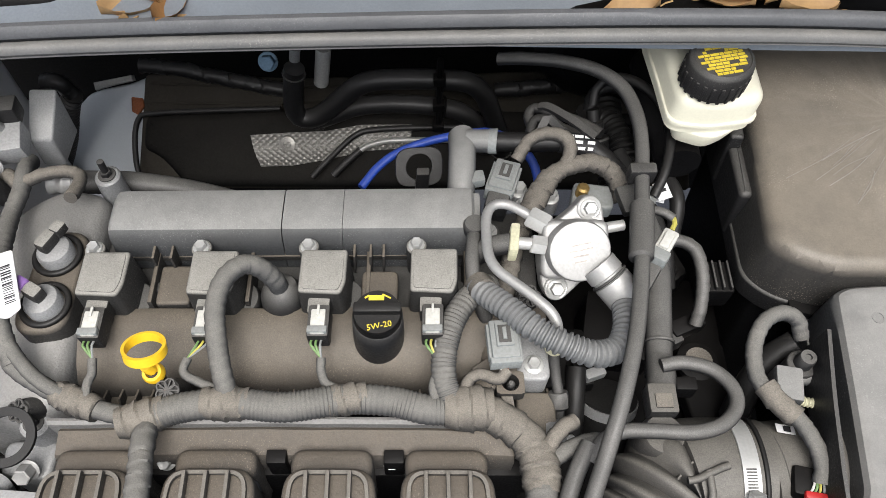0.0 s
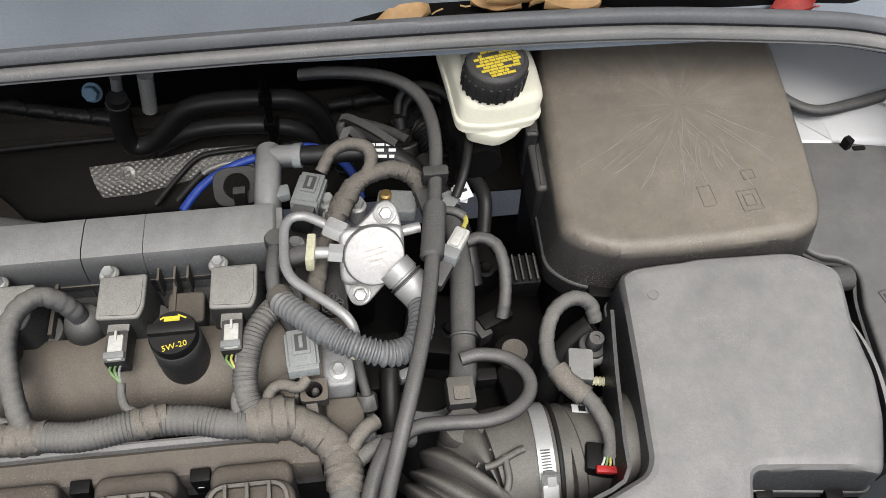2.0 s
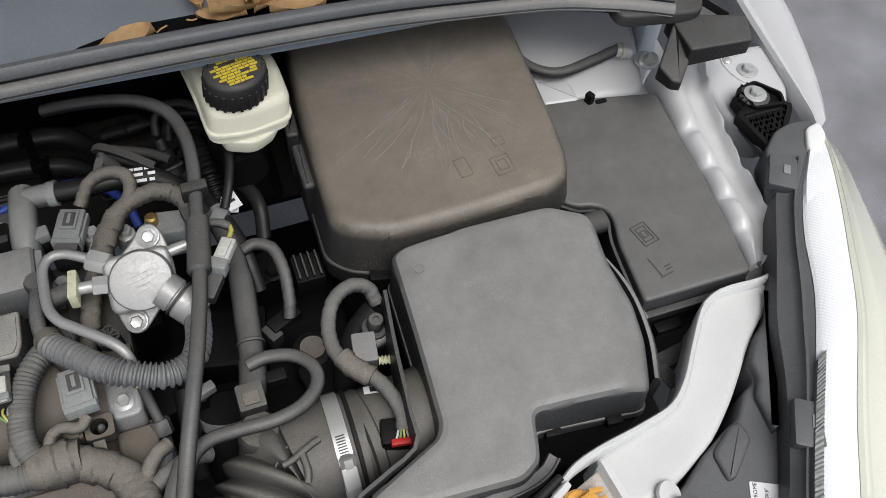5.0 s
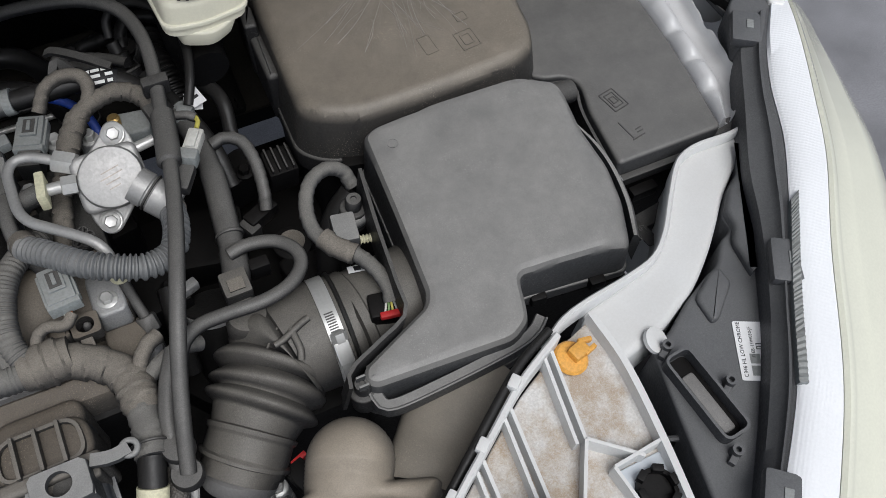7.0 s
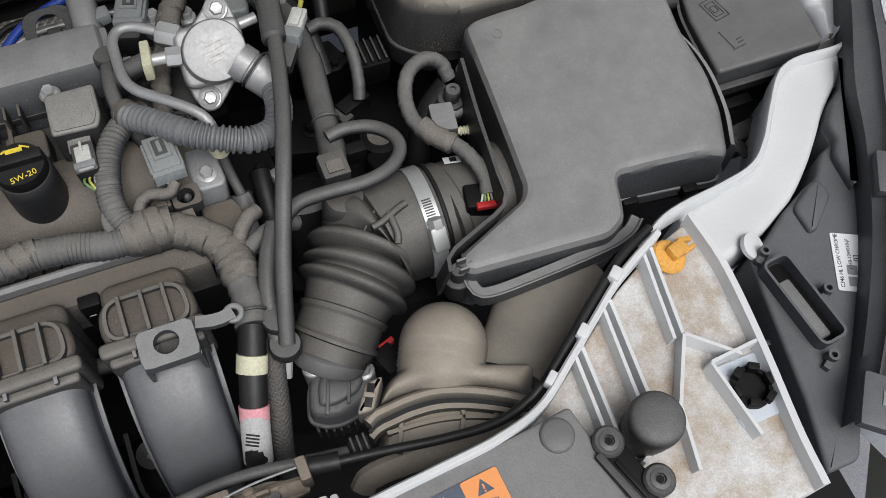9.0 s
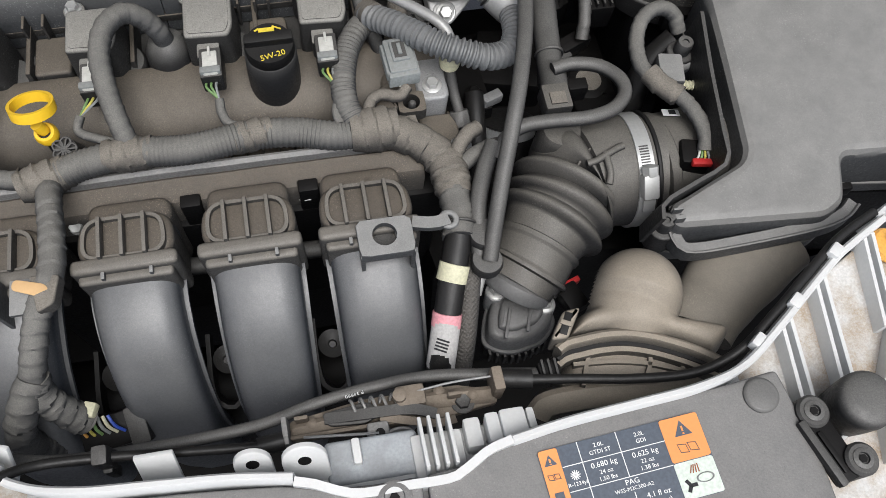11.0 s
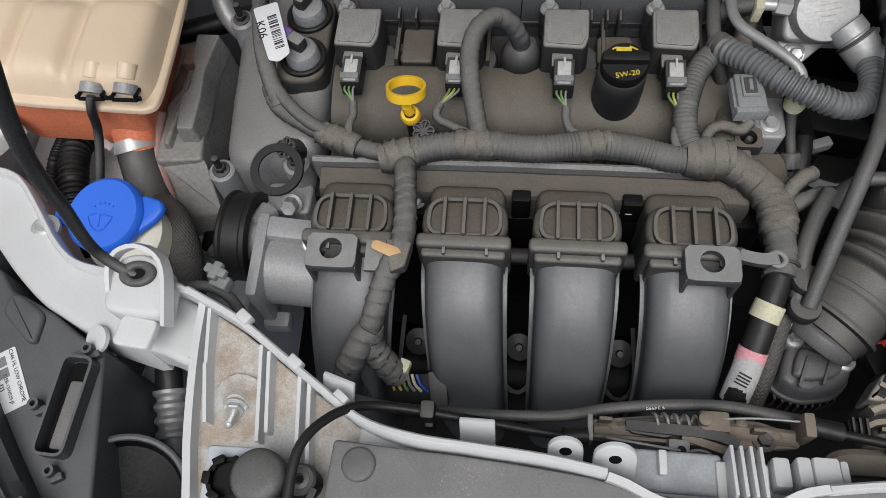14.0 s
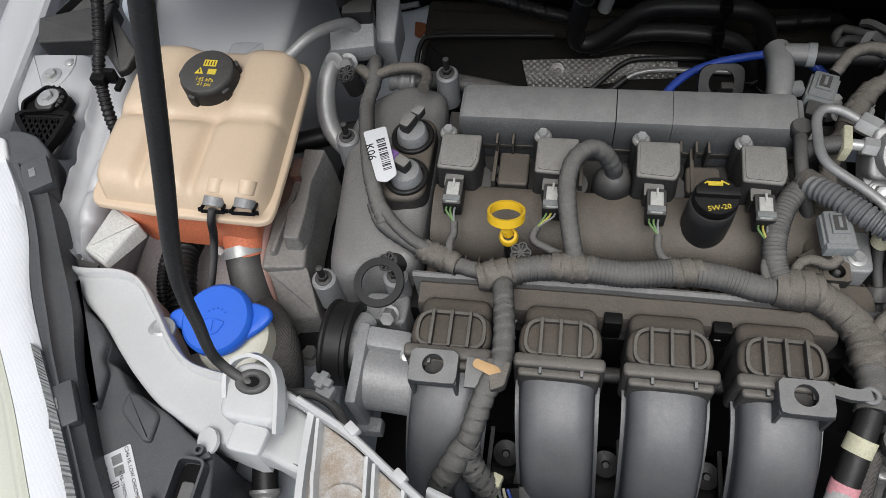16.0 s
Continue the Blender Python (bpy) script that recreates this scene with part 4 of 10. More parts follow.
# ---- sight shield with its refrigerant sticker ----
shield = thing("sight_shield", (0, -0.15, 0.82), "black dusty plastic sight shield along the front", "sight shield", plain=True)
def shield_z(x, y):
    """Shallow swages across the panel and a faint droop to the front."""
    swage = sum(h * math.exp(-((x - c + (y + 0.06) * 0.02) / w) ** 4) for c, h, w in ((-0.170, 0.0018, 0.016), (-0.105, 0.0014, 0.022), (-0.045, 0.0012, 0.012), (0.062, 0.0012, 0.012), (0.300, -0.001, 0.02)))
    return swage + (y + 0.06) * 0.02
for pts in ([(-0.260, -0.049), (-0.192, -0.053), (-0.137, -0.056), (-0.075, -0.062), (-0.060, -0.065), (-0.048, -0.0685), (-0.013, -0.071), (0.0180, -0.071), (0.0190, -0.26), (-0.262, -0.26), (-0.262, -0.10)],
            [(0.0215, -0.071), (0.052, -0.0685), (0.066, -0.0645), (0.083, -0.059), (0.157, -0.052), (0.233, -0.046), (0.276, -0.041), (0.280, -0.062), (0.287, -0.115), (0.290, -0.26), (0.0225, -0.26)]):
    part("panel", gridded(slab(pts, 0.812, 0.838, 0.0025, r=0.004), 0.008, shield_z), M_SIGHT, shield, angle=50)
for x, y in ((-0.239, -0.066), (0.259, -0.057)):
    part("round_plug", lathe([(0.0125, 0), (0.0125, 0.0015), (0.0113, 0.0030), (0.0100, 0.0034), (0, 0.0036)], (x, y, 0.8378), 30), M_LIDF, shield)
scr = part("screw", lathe([(0.0115, 0), (0.0115, 0.0012), (0.0098, 0.0020), (0.0070, 0.0024), (0.0064, 0.0006), (0, 0.0006)], (-0.001, -0.082, 0.8382), 28), M_SIGHT, shield)
part("screw_recess", lathe([(0.0035, 0), (0.0035, 0.001), (0, 0.001)], (-0.001, -0.082, 0.8385), 6), M_BLACK, scr)

# ---- engine ----
def holed(outer, c, r, z0, z1, n=28, m=None):
    """A plate with a round hole through it."""
    p = [tuple(q) for q in outer]
    if area2(p) < 0:
        p = p[::-1]
    out, inn = [], []
    for i in range(n):
        a = 2 * math.pi * i / n
        d = Vector((math.cos(a), math.sin(a)))
        best = None
        for u, v in zip(p, p[1:] + p[:1]):
            e = Vector(v) - Vector(u)
            den = d.x * e.y - d.y * e.x
            if abs(den) < 1e-12:
                continue
            w = Vector(u) - Vector(c)
            t = (w.x * e.y - w.y * e.x) / den
            k = (w.x * d.y - w.y * d.x) / den
            if t > 0 and -1e-6 <= k <= 1 + 1e-6 and (best is None or t < best):
                best = t
        out.append((c[0] + d.x * best, c[1] + d.y * best))
        inn.append((c[0] + d.x * r, c[1] + d.y * r))
    bm = bmesh.new()
    rings = [[(x, y, z1 - 0.001) for x, y in out], [(x + (c[0] - x) * 0.02, y + (c[1] - y) * 0.02, z1) for x, y in out], [(x, y, z1) for x, y in inn], [(x, y, z0) for x, y in inn], [(x, y, z0) for x, y in out]]
    vs = [[bm.verts.new(q) for q in rg] for rg in rings]
    for a, b in zip(vs, vs[1:] + vs[:1]):
        for i in range(n):
            bm.faces.new((a[i], a[(i + 1) % n], b[(i + 1) % n], b[i]))
    return xf(bm, m) if m is not None else bm


def along_x(section, x0, x1, cuts=1, wob=0.0):
    """A (y, z) section drawn from x0 to x1."""
    rings = []
    for k in range(cuts + 1):
        x = x0 + (x1 - x0) * k / cuts
        rings.append([(x, y + wob * noise.noise((x * 30, y * 40, 0.3)), z) for y, z in section])
    return loops(bmesh.new(), rings)


# Plain masses; the bay's deep shade is put into their near-black colour
solo("engine_block", join(box((-0.12, 0.33, 0.55), (0.44, 0.26, 0.40), 0.01), box((-0.12, 0.21, 0.66), (0.40, 0.06, 0.20), 0.01)), M_BLACK, "engine block under the covers, near-black for the deep shade there", "engine block", kind="structure")
solo("gearbox", join(box((0.20, 0.30, 0.46), (0.26, 0.30, 0.36), 0.03), lathe([(0.11, -0.1), (0.12, 0.0), (0.10, 0.08), (0.02, 0.10), (0, 0.1)], (0.20, 0.27, 0.58), 24)), M_BLACK, "gearbox casing deep in the bay, near-black for the shade there", "gearbox", kind="structure")

valve = thing("valve_cover", (-0.11, 0.33, 0.74), "dusty brown-grey plastic valve cover of a four-cylinder engine", "valve cover")
part("front_slope", along_x([(0.322, 0.750), (0.322, 0.799), (0.316, 0.8025), (0.304, 0.802), (0.288, 0.798), (0.272, 0.790), (0.260, 0.779), (0.253, 0.764), (0.250, 0.740)], -0.322, 0.098, 40, 0.0012), M_VALVE, valve)
part("coil_trough", slab([(-0.325, 0.318), (0.098, 0.318), (0.098, 0.44), (-0.325, 0.44)], 0.74, 0.776, 0.003), M_DARK, valve)
part("front_flange", slab([(-0.325, 0.226), (0.105, 0.226), (0.105, 0.256), (-0.325, 0.256)], 0.742, 0.758, 0.002), M_VALVE, valve)
for k in range(30):
    part("flange_rib", box((-0.312 + k * 0.0142, 0.2475, 0.764), (0.0022, 0.014, 0.016), 0.0007, rx=-25), M_VALVE, valve)
part("right_shoulder", slab([(0.040, 0.255), (0.100, 0.255), (0.100, 0.318), (0.040, 0.318)], 0.765, 0.797, 0.006, r=0.010), M_VALVE, valve)
lug = part("bolt_lug", slab(rounded([(0.070, 0.252), (0.098, 0.252), (0.098, 0.31), (0.070, 0.31)], 0.008), 0.77, 0.7995, 0.003), M_CAST, valve)
part("bolt", hexbolt(up_at(0.084, 0.266, 0.7995), 0.0058, 0.0065, 1.5), M_STEEL, lug)
for x in (-0.262, -0.172, -0.062, 0.028):
    part("trough_divider", slab([(x - 0.002, 0.325), (x + 0.002, 0.325), (x + 0.002, 0.378), (x - 0.002, 0.378)], 0.776, 0.806, 0.001), M_VALVE, valve)
part("trough_pad", slab([(-0.258, 0.325), (-0.226, 0.325), (-0.226, 0.366), (-0.258, 0.366)], 0.776, 0.802, 0.003, r=0.004), M_VALVE, valve)
part("trough_pad", slab([(-0.068, 0.325), (-0.034, 0.325), (-0.034, 0.358), (-0.068, 0.358)], 0.776, 0.804, 0.003, r=0.006), M_VALVE, valve)
part("rear_ledge", box((-0.13, 0.379, 0.796), (0.36, 0.006, 0.008), 0.0015), M_VALVE, valve)
for x in (-0.262, -0.245, -0.075, -0.060, -0.048):
    part("ledge_rib", box((x, 0.370, 0.805), (0.0025, 0.014, 0.030), 0.0008), M_VALVE, valve)
for x, y in ((-0.253, 0.345), (0.040, 0.350)):
    part("trough_bolt", hexbolt(up_at(x - 0.004, y, 0.790), 0.006, 0.008, 1.7), M_DARK, valve)

lid = thing("fuel_rail_cover", (-0.13, 0.405, 0.78), "grey dusty moulded plastic fuel rail cover box", "engine cover")
yc = [(0.4315, 0.780), (0.4315, 0.828), (0.428, 0.8355), (0.420, 0.8385), (0.392, 0.8385), (0.384, 0.836), (0.380, 0.828), (0.376, 0.796), (0.376, 0.780)]
for x0, x1 in ((-0.304, -0.1425), (-0.1415, -0.0865), (-0.086, 0.034)):
    rings = []
    for f, k in ((0.0, 0.94), (0.02, 0.985), (0.06, 1.0), (0.94, 1.0), (0.98, 0.985), (1.0, 0.94)):
        e = (f in (0.0, 0.02) and x0 < -0.3) or (f in (1.0, 0.98) and x1 > 0.03)
        kk = k if e else 1.0
        rings.append([(x0 + (x1 - x0) * f, 0.404 + (y - 0.404) * kk, 0.78 + (z - 0.78) * kk) for y, z in yc])
    part("cover_section", loops(bmesh.new(), rings), M_GREY, lid, angle=30)
part("end_bevel", box((0.036, 0.404, 0.806), (0.010, 0.046, 0.05), 0.004), M_GREY, lid)

# ignition coils
coil = thing("ignition_coil", (-0.297, 0.338, 0.776), "dusty black plug-top ignition coil with a pale connector latch", "ignition coil", group="ignition coils")
cx = -0.297
part("body", slab(rounded([(cx - 0.0205, 0.3165), (cx + 0.0175, 0.3145), (cx + 0.0215, 0.326), (cx + 0.0215, 0.360), (cx - 0.0205, 0.360)], 0.004), 0.786, 0.8385, 0.003, draft=0.002), M_COIL, coil)
part("top_panel", slab(rounded([(cx - 0.0175, 0.3195), (cx + 0.0150, 0.3175), (cx + 0.0185, 0.328), (cx + 0.0185, 0.357), (cx - 0.0175, 0.357)], 0.004), 0.836, 0.8394, 0.0005), M_COIL, coil)
part("boot", lathe([(0.020, 0), (0.020, 0.014), (0.018, 0.018), (0, 0.020)], (cx + 0.016, 0.334, 0.777), 22), M_HOSE, coil)
part("lug", slab(hexpoly(0.0095, 14, cx - 0.016, 0.3675), 0.79, 0.830, 0.002), M_COIL, coil)
part("bolt", hexbolt(up_at(cx - 0.016, 0.3675, 0.830), 0.0055, 0.007, 1.35), M_STEEL, coil)
part("neck", box((cx - 0.002, 0.309, 0.818), (0.020, 0.016, 0.022), 0.003), M_COIL, coil)
cn = part("connector", box((cx, 0.291, 0.824), (0.019, 0.030, 0.022), 0.0025), M_DARK, coil)
part("latch", box((cx, 0.289, 0.8355), (0.0125, 0.0225, 0.005), 0.0012), M_CONNW, cn, "pale latch")
part("latch_tooth", box((cx, 0.299, 0.8385), (0.0022, 0.009, 0.003), 0.0006), M_CONNW, cn)
part("latch_bridge", box((cx, 0.281, 0.837), (0.017, 0.006, 0.005), 0.001), M_CONN, cn)
for k in (1, 2, 3):
    copy_thing(coil, pose(-0.297 + 0.0975 * k, 0.338 + 0.0005 * k, 0.776))

# timing cover with the two phaser solenoids
timing = thing("timing_cover", (-0.385, 0.33, 0.60), "dusty cast grey timing cover end of the engine", "timing cover")
tc_pts = [(-0.330, 0.235), (-0.327, 0.455), (-0.385, 0.466), (-0.432, 0.452), (-0.446, 0.415), (-0.436, 0.32), (-0.430, 0.235), (-0.412, 0.218), (-0.345, 0.224)]
def timing_z(x, y):
    return -max(0.0, -0.375 - x) * 0.42 + min(0.0, (y - 0.27)) * 0.22
part("body", slab(tc_pts, 0.55, 0.798, 0.016, r=0.022, draft=0.004, zf=timing_z), M_DCAST, timing)
part("solenoid_pad", slab(rounded([(-0.380, 0.292), (-0.330, 0.292), (-0.330, 0.40), (-0.376, 0.40)], 0.022, 6), 0.76, 0.812, 0.006), M_VALVE, timing)
for x, y, d in ((-0.354, 0.371, 65), (-0.352, 0.319, 150)):
    sol = part("phaser_solenoid", lathe([(0.0165, 0), (0.0165, 0.018), (0.0145, 0.022), (0.008, 0.024), (0, 0.024)], (x, y, 0.804), 26), M_CAST, timing, "grey metal capped solenoid")
    part("collar", ring((x, y, 0.814), 0.0205, 0.0030), M_RUBBER, sol)
    part("terminal", box((x - 0.003, y + 0.002, 0.834), (0.013, 0.020, 0.016), 0.005, rz=d - 90), M_COIL, sol)
    part("latch", box((x + 0.015 * math.cos(radians(d)), y + 0.015 * math.sin(radians(d)), 0.838), (0.011, 0.012, 0.011), 0.002, rz=d - 90), M_PURPLE if d > 100 else M_COIL, sol)
for x, y, z in ((-0.432, 0.222, 0.742), (-0.332, 0.468, 0.790), (-0.438, 0.39, 0.765), (-0.352, 0.222, 0.760)):
    b = part("bolt_boss", lathe([(0.014, -0.03), (0.013, 0.016), (0.011, 0.018), (0, 0.018)], (x, y, z), 18), M_CAST, timing)
    part("bolt", hexbolt(up_at(x, y, z + 0.018), 0.006, 0.007, 1.5), M_DARK, b)
    part("stud", lathe([(0.0035, 0), (0.0035, 0.016), (0, 0.017)], (x, y, z + 0.024), 10), M_DARK, b)
part("seal_washer", holed(hexpoly(0.0255, 30), (0, 0), 0.0175, -0.0015, 0.0015, 30, pose(-0.3625, 0.2035, 0.797, 14, 0, 0)), M_RUBBER, timing, "black flat washer ring")
part("lifting_eye_bolt", hexbolt(pose(-0.354, 0.186, 0.763, 50, 0, 0), 0.008, 0.014, 1.3), M_ALU, timing)
part("inner_plate", slab(rounded([(-0.385, 0.185), (-0.340, 0.180), (-0.338, 0.215), (-0.385, 0.215)], 0.008), 0.70, 0.752, 0.004), M_CAST, timing)
part("plug_boss", lathe([(0.011, 0), (0.011, 0.022), (0.006, 0.023), (0, 0.018)], m=pose(-0.376, 0.178, 0.76, 70, 0, -20), n=20), M_CAST, timing)

# oil filler cap
cap = thing("oil_filler_cap", (-0.050, 0.293, 0.775), "black plastic oil filler cap with yellow print on a tall neck", "oil cap")
tilt_cap = pose(-0.0505, 0.2935, 0.781, 2, 0, 0)
part("neck", lathe([(0.0225, -0.01), (0.0225, 0.035), (0.0215, 0.060), (0.020, 0.062), (0, 0.062)], m=tilt_cap, n=36), M_HOSE, cap)
top = part("cap", lathe([(0.0205, 0.061), (0.0208, 0.068), (0.0195, 0.072), (0, 0.072)], m=tilt_cap, n=36), M_RUBBER, cap)
part("grip_bar", xf(box((0, 0.0015, 0.0755), (0.040, 0.010, 0.008), 0.0025), tilt_cap), M_RUBBER, top)
part("oil_grade", letters("5W-20", 0.0074, tilt_cap @ pose(0.002, -0.0128, 0.0722, 0, 0, 12)), M_YPRINT, top, "yellow printed 5W-20")
can = join(box((-0.001, 0.0125, 0.0724), (0.013, 0.0045, 0.0006), 0.0), box((0.0075, 0.0140, 0.0724), (0.008, 0.0012, 0.0006), 0.0, rz=-28), box((-0.009, 0.0135, 0.0724), (0.004, 0.0015, 0.0006), 0.0, rz=30))
part("oil_can_mark", xf(can, tilt_cap), M_YPRINT, top)

# breather dome and its wrapped hose
solo("breather_dome", lathe([(0.0205, 0.0), (0.0205, 0.020), (0.0195, 0.032), (0.015, 0.043), (0.007, 0.048), (0, 0.049)], (-0.140, 0.332, 0.776), 30), M_HOSE, "dusty rubber breather dome between two coils", "breather")

# dipstick
dip = thing("dipstick", (-0.241, 0.243, 0.775), "yellow plastic dipstick handle ring", "dipstick")
part("ring", xf(wall_ring(hexpoly(0.0180, 40), 0.0026, -0.0045, 0.0045), pose(-0.2405, 0.2590, 0.8490, -24, 0, 0)), M_YELLOW, dip)
part("stem", tube([(-0.240, 0.248, 0.841), (-0.239, 0.248, 0.836), (-0.238, 0.249, 0.830)], 0.0050, 10), M_YELLOW, dip)
part("plug", lathe([(0.009, 0), (0.0095, 0.006), (0.008, 0.010), (0.0055, 0.010), (0.0055, 0.004), (0, 0.004)], m=pose(-0.2375, 0.2490, 0.822, 14, 0, 0), n=22), M_YELLOW, dip)
part("guide_tube", tube([(-0.2375, 0.2490, 0.826), (-0.236, 0.248, 0.79), (-0.232, 0.248, 0.75)], 0.006, 10), M_DARK, dip)

# star-headed harness studs
def star_stud(x, y, z, rx=20, ry=0, h=0.034):
    st = thing("harness_stud", (x, y, z - h), "grey plastic five-cell harness stud", "stud", group="harness studs")
    m = pose(x, y, z, rx, ry, 0)
    part("stem", lathe([(0.011, -h), (0.010, -0.006), (0.0095, -0.004), (0, -0.004)], m=m, n=18), M_DARK, st)
    for k in range(5):
        a = 2 * math.pi * k / 5
        part("cell", xf(ring((0, 0, 0), 0.0042, 0.0011, 10, 6, pose(0.0058 * math.cos(a), 0.0058 * math.sin(a), 0, 0, 0, 0)), m), M_DARK, st)
        part("spoke", xf(box((0.005 * math.cos(a), 0.005 * math.sin(a), -0.004), (0.010, 0.0014, 0.010), 0.0004, rz=math.degrees(a)), m), M_DARK, st)
star_stud(-0.225, 0.234, 0.822)
star_stud(-0.357, 0.225, 0.800, 25, -18)
star_stud(0.082, 0.325, 0.815, 12, 0)
star_stud(-0.448, 0.455, 0.815, 10, -10)

# ---- intake manifold ----
M_HEAD = mat("dusty_runner_head", (0.045, 0.044, 0.043), 0.5, dust=0.8, dustcol=(0.20, 0.182, 0.155), speck=0.5, bump=0.4, grit=0.6)
intake = thing("intake_manifold", (-0.135, 0.10, 0.50), "charcoal plastic intake manifold with four curved runners", "intake manifold")
part("gasket_flange", along_x([(0.188, 0.70), (0.186, 0.782), (0.190, 0.788), (0.210, 0.792), (0.214, 0.788), (0.216, 0.70)], -0.322, 0.064, 24, 0.001), M_SOIL, intake)
part("head_lip", along_x([(0.213, 0.70), (0.213, 0.798), (0.216, 0.801), (0.2185, 0.800), (0.220, 0.70)], -0.330, 0.070, 16, 0.0015), M_DCAST, intake)
sect = []
for i in range(24):
    a = 2 * math.pi * i / 24
    c, s_ = math.cos(a), math.sin(a)
    sect.append((0.0355 * math.copysign(abs(c) ** 0.55, c), 0.028 * math.copysign(abs(s_) ** 0.7, s_)))
seam = [(-0.0385, -0.002), (-0.0385, 0.002), (0.0385, 0.002), (0.0385, -0.002)]
for x, drift in ((-0.281, -0.010), (-0.182, 0.006), (-0.0865, -0.005), (0.007, -0.004)):
    run = part("runner", sweep([(x, 0.165, 0.783), (x, 0.135, 0.784), (x, 0.105, 0.778), (x + drift * 0.2, 0.075, 0.760), (x + drift * 0.5, 0.047, 0.725), (x + drift * 0.8, 0.030, 0.680), (x + drift, 0.028, 0.62), (x + drift, 0.036, 0.54)], sect, 0.007,
         grow=lambda f: 1.0 - 0.16 * f), M_RUNNER, intake)
    part("seam", sweep([(x, 0.130, 0.782), (x, 0.105, 0.777), (x + drift * 0.2, 0.075, 0.758), (x + drift * 0.5, 0.047, 0.723), (x + drift * 0.8, 0.030, 0.678), (x + drift, 0.028, 0.62)], seam, 0.008, grow=lambda f: 1.0 - 0.13 * f), M_RUNNER, run)
    head = part("runner_head", slab(rounded([(x - 0.0385, 0.131), (x + 0.0385, 0.131), (x + 0.036, 0.172), (x - 0.036, 0.172)], 0.019, 6), 0.755, 0.8165, 0.006), M_SOIL, intake)
    part("head_rim", slab(rounded([(x - 0.031, 0.134), (x + 0.031, 0.134), (x + 0.029, 0.166), (x - 0.029, 0.166)], 0.014, 5), 0.81, 0.8175, 0.002), M_SOIL, head)
    part("head_wall", wall_ring(rounded([(x - 0.033, 0.132), (x + 0.033, 0.132), (x + 0.031, 0.168), (x - 0.031, 0.168)], 0.015, 5), 0.0030, 0.812, 0.8215), M_HEAD, head)
    for dx in (-0.017, 0.0, 0.017):
        part("rib", box((x + dx, 0.149, 0.8225), (0.0032, 0.035, 0.010), 0.0009), M_HEAD, head)
    part("collar", slab(rounded([(x - 0.0405, 0.121), (x + 0.0405, 0.121), (x + 0.0405, 0.134), (x - 0.0405, 0.134)], 0.005, 3), 0.765, 0.8235, 0.004), M_HEAD, head)
    part("collar_step", slab(rounded([(x - 0.036, 0.114), (x + 0.036, 0.114), (x + 0.036, 0.123), (x - 0.036, 0.123)], 0.004, 3), 0.775, 0.8175, 0.004), M_HEAD, head)
    part("clip", box((x - 0.016, 0.1185, 0.8195), (0.003, 0.006, 0.005), 0.0008), M_GREY, head)
    part("clip", box((x + 0.020, 0.1185, 0.8195), (0.003, 0.006, 0.005), 0.0008), M_GREY, head)
    part("neck", slab(rounded([(x - 0.034, 0.165), (x + 0.034, 0.165), (x + 0.034, 0.192), (x - 0.034, 0.192)], 0.014, 5), 0.72, 0.803, 0.010), M_SOIL, intake)
for x, c in ((-0.2905, 0.110), (0.0165, 0.114)):
    br = part("lifting_bracket", holed(rounded([(x - 0.021, c - 0.017), (x + 0.022, c - 0.017), (x + 0.022, c + 0.014), (x - 0.021, c + 0.014)], 0.004, 3), (x, c), 0.0095, 0.828, 0.8345), M_GREY, intake)
    for dx in (-0.019, 0.020):
        part("gusset", slab([(x + dx - 0.0015, c - 0.016), (x + dx + 0.0015, c - 0.016), (x + dx + 0.0015, c + 0.012), (x + dx - 0.0015, c + 0.012)], 0.795, 0.830, 0.0), M_GREY, br)
    part("skirt", box((x, c - 0.0145, 0.826), (0.040, 0.003, 0.010), 0.0008), M_GREY, br)
    part("hole_shadow_cup", lathe([(0.0093, 0), (0.0093, 0.001), (0, 0.001)], (x, c, 0.8175), 20), M_DARK, br)
part("harness_plate", box((-0.246, 0.107, 0.829), (0.032, 0.028, 0.004), 0.001), M_GREY, intake)
clip_arm = part("clip_arm", sweep([(0.040, 0.124, 0.826), (0.055, 0.120, 0.828), (0.068, 0.122, 0.827)], [(-0.005, -0.003), (-0.005, 0.003), (0.005, 0.003), (0.005, -0.003)], 0.006), M_GREY, intake)
part("clip_ring", ring((0.068, 0.122, 0.827), 0.006, 0.0025), M_GREY, clip_arm)
for x, z in ((-0.134, 0.770), (-0.036, 0.772)):
    # Solid black block at the flange; the slot's shade is only its colour
    part("slot", box((x, 0.187, 0.776), (0.017, 0.012, 0.036), 0.002), M_BLACK, intake)
for x in (-0.232, -0.038):
    b = part("bolt", hexbolt(pose(x, 0.190, 0.772, 35, 0, 0), 0.0058, 0.010, 1.5), M_STEEL, intake)
part("cross_pipe", tube([(-0.15, 0.150, 0.742), (-0.13, 0.150, 0.742), (-0.04, 0.150, 0.742), (-0.02, 0.150, 0.742)], 0.008, 12), M_DARK, intake)
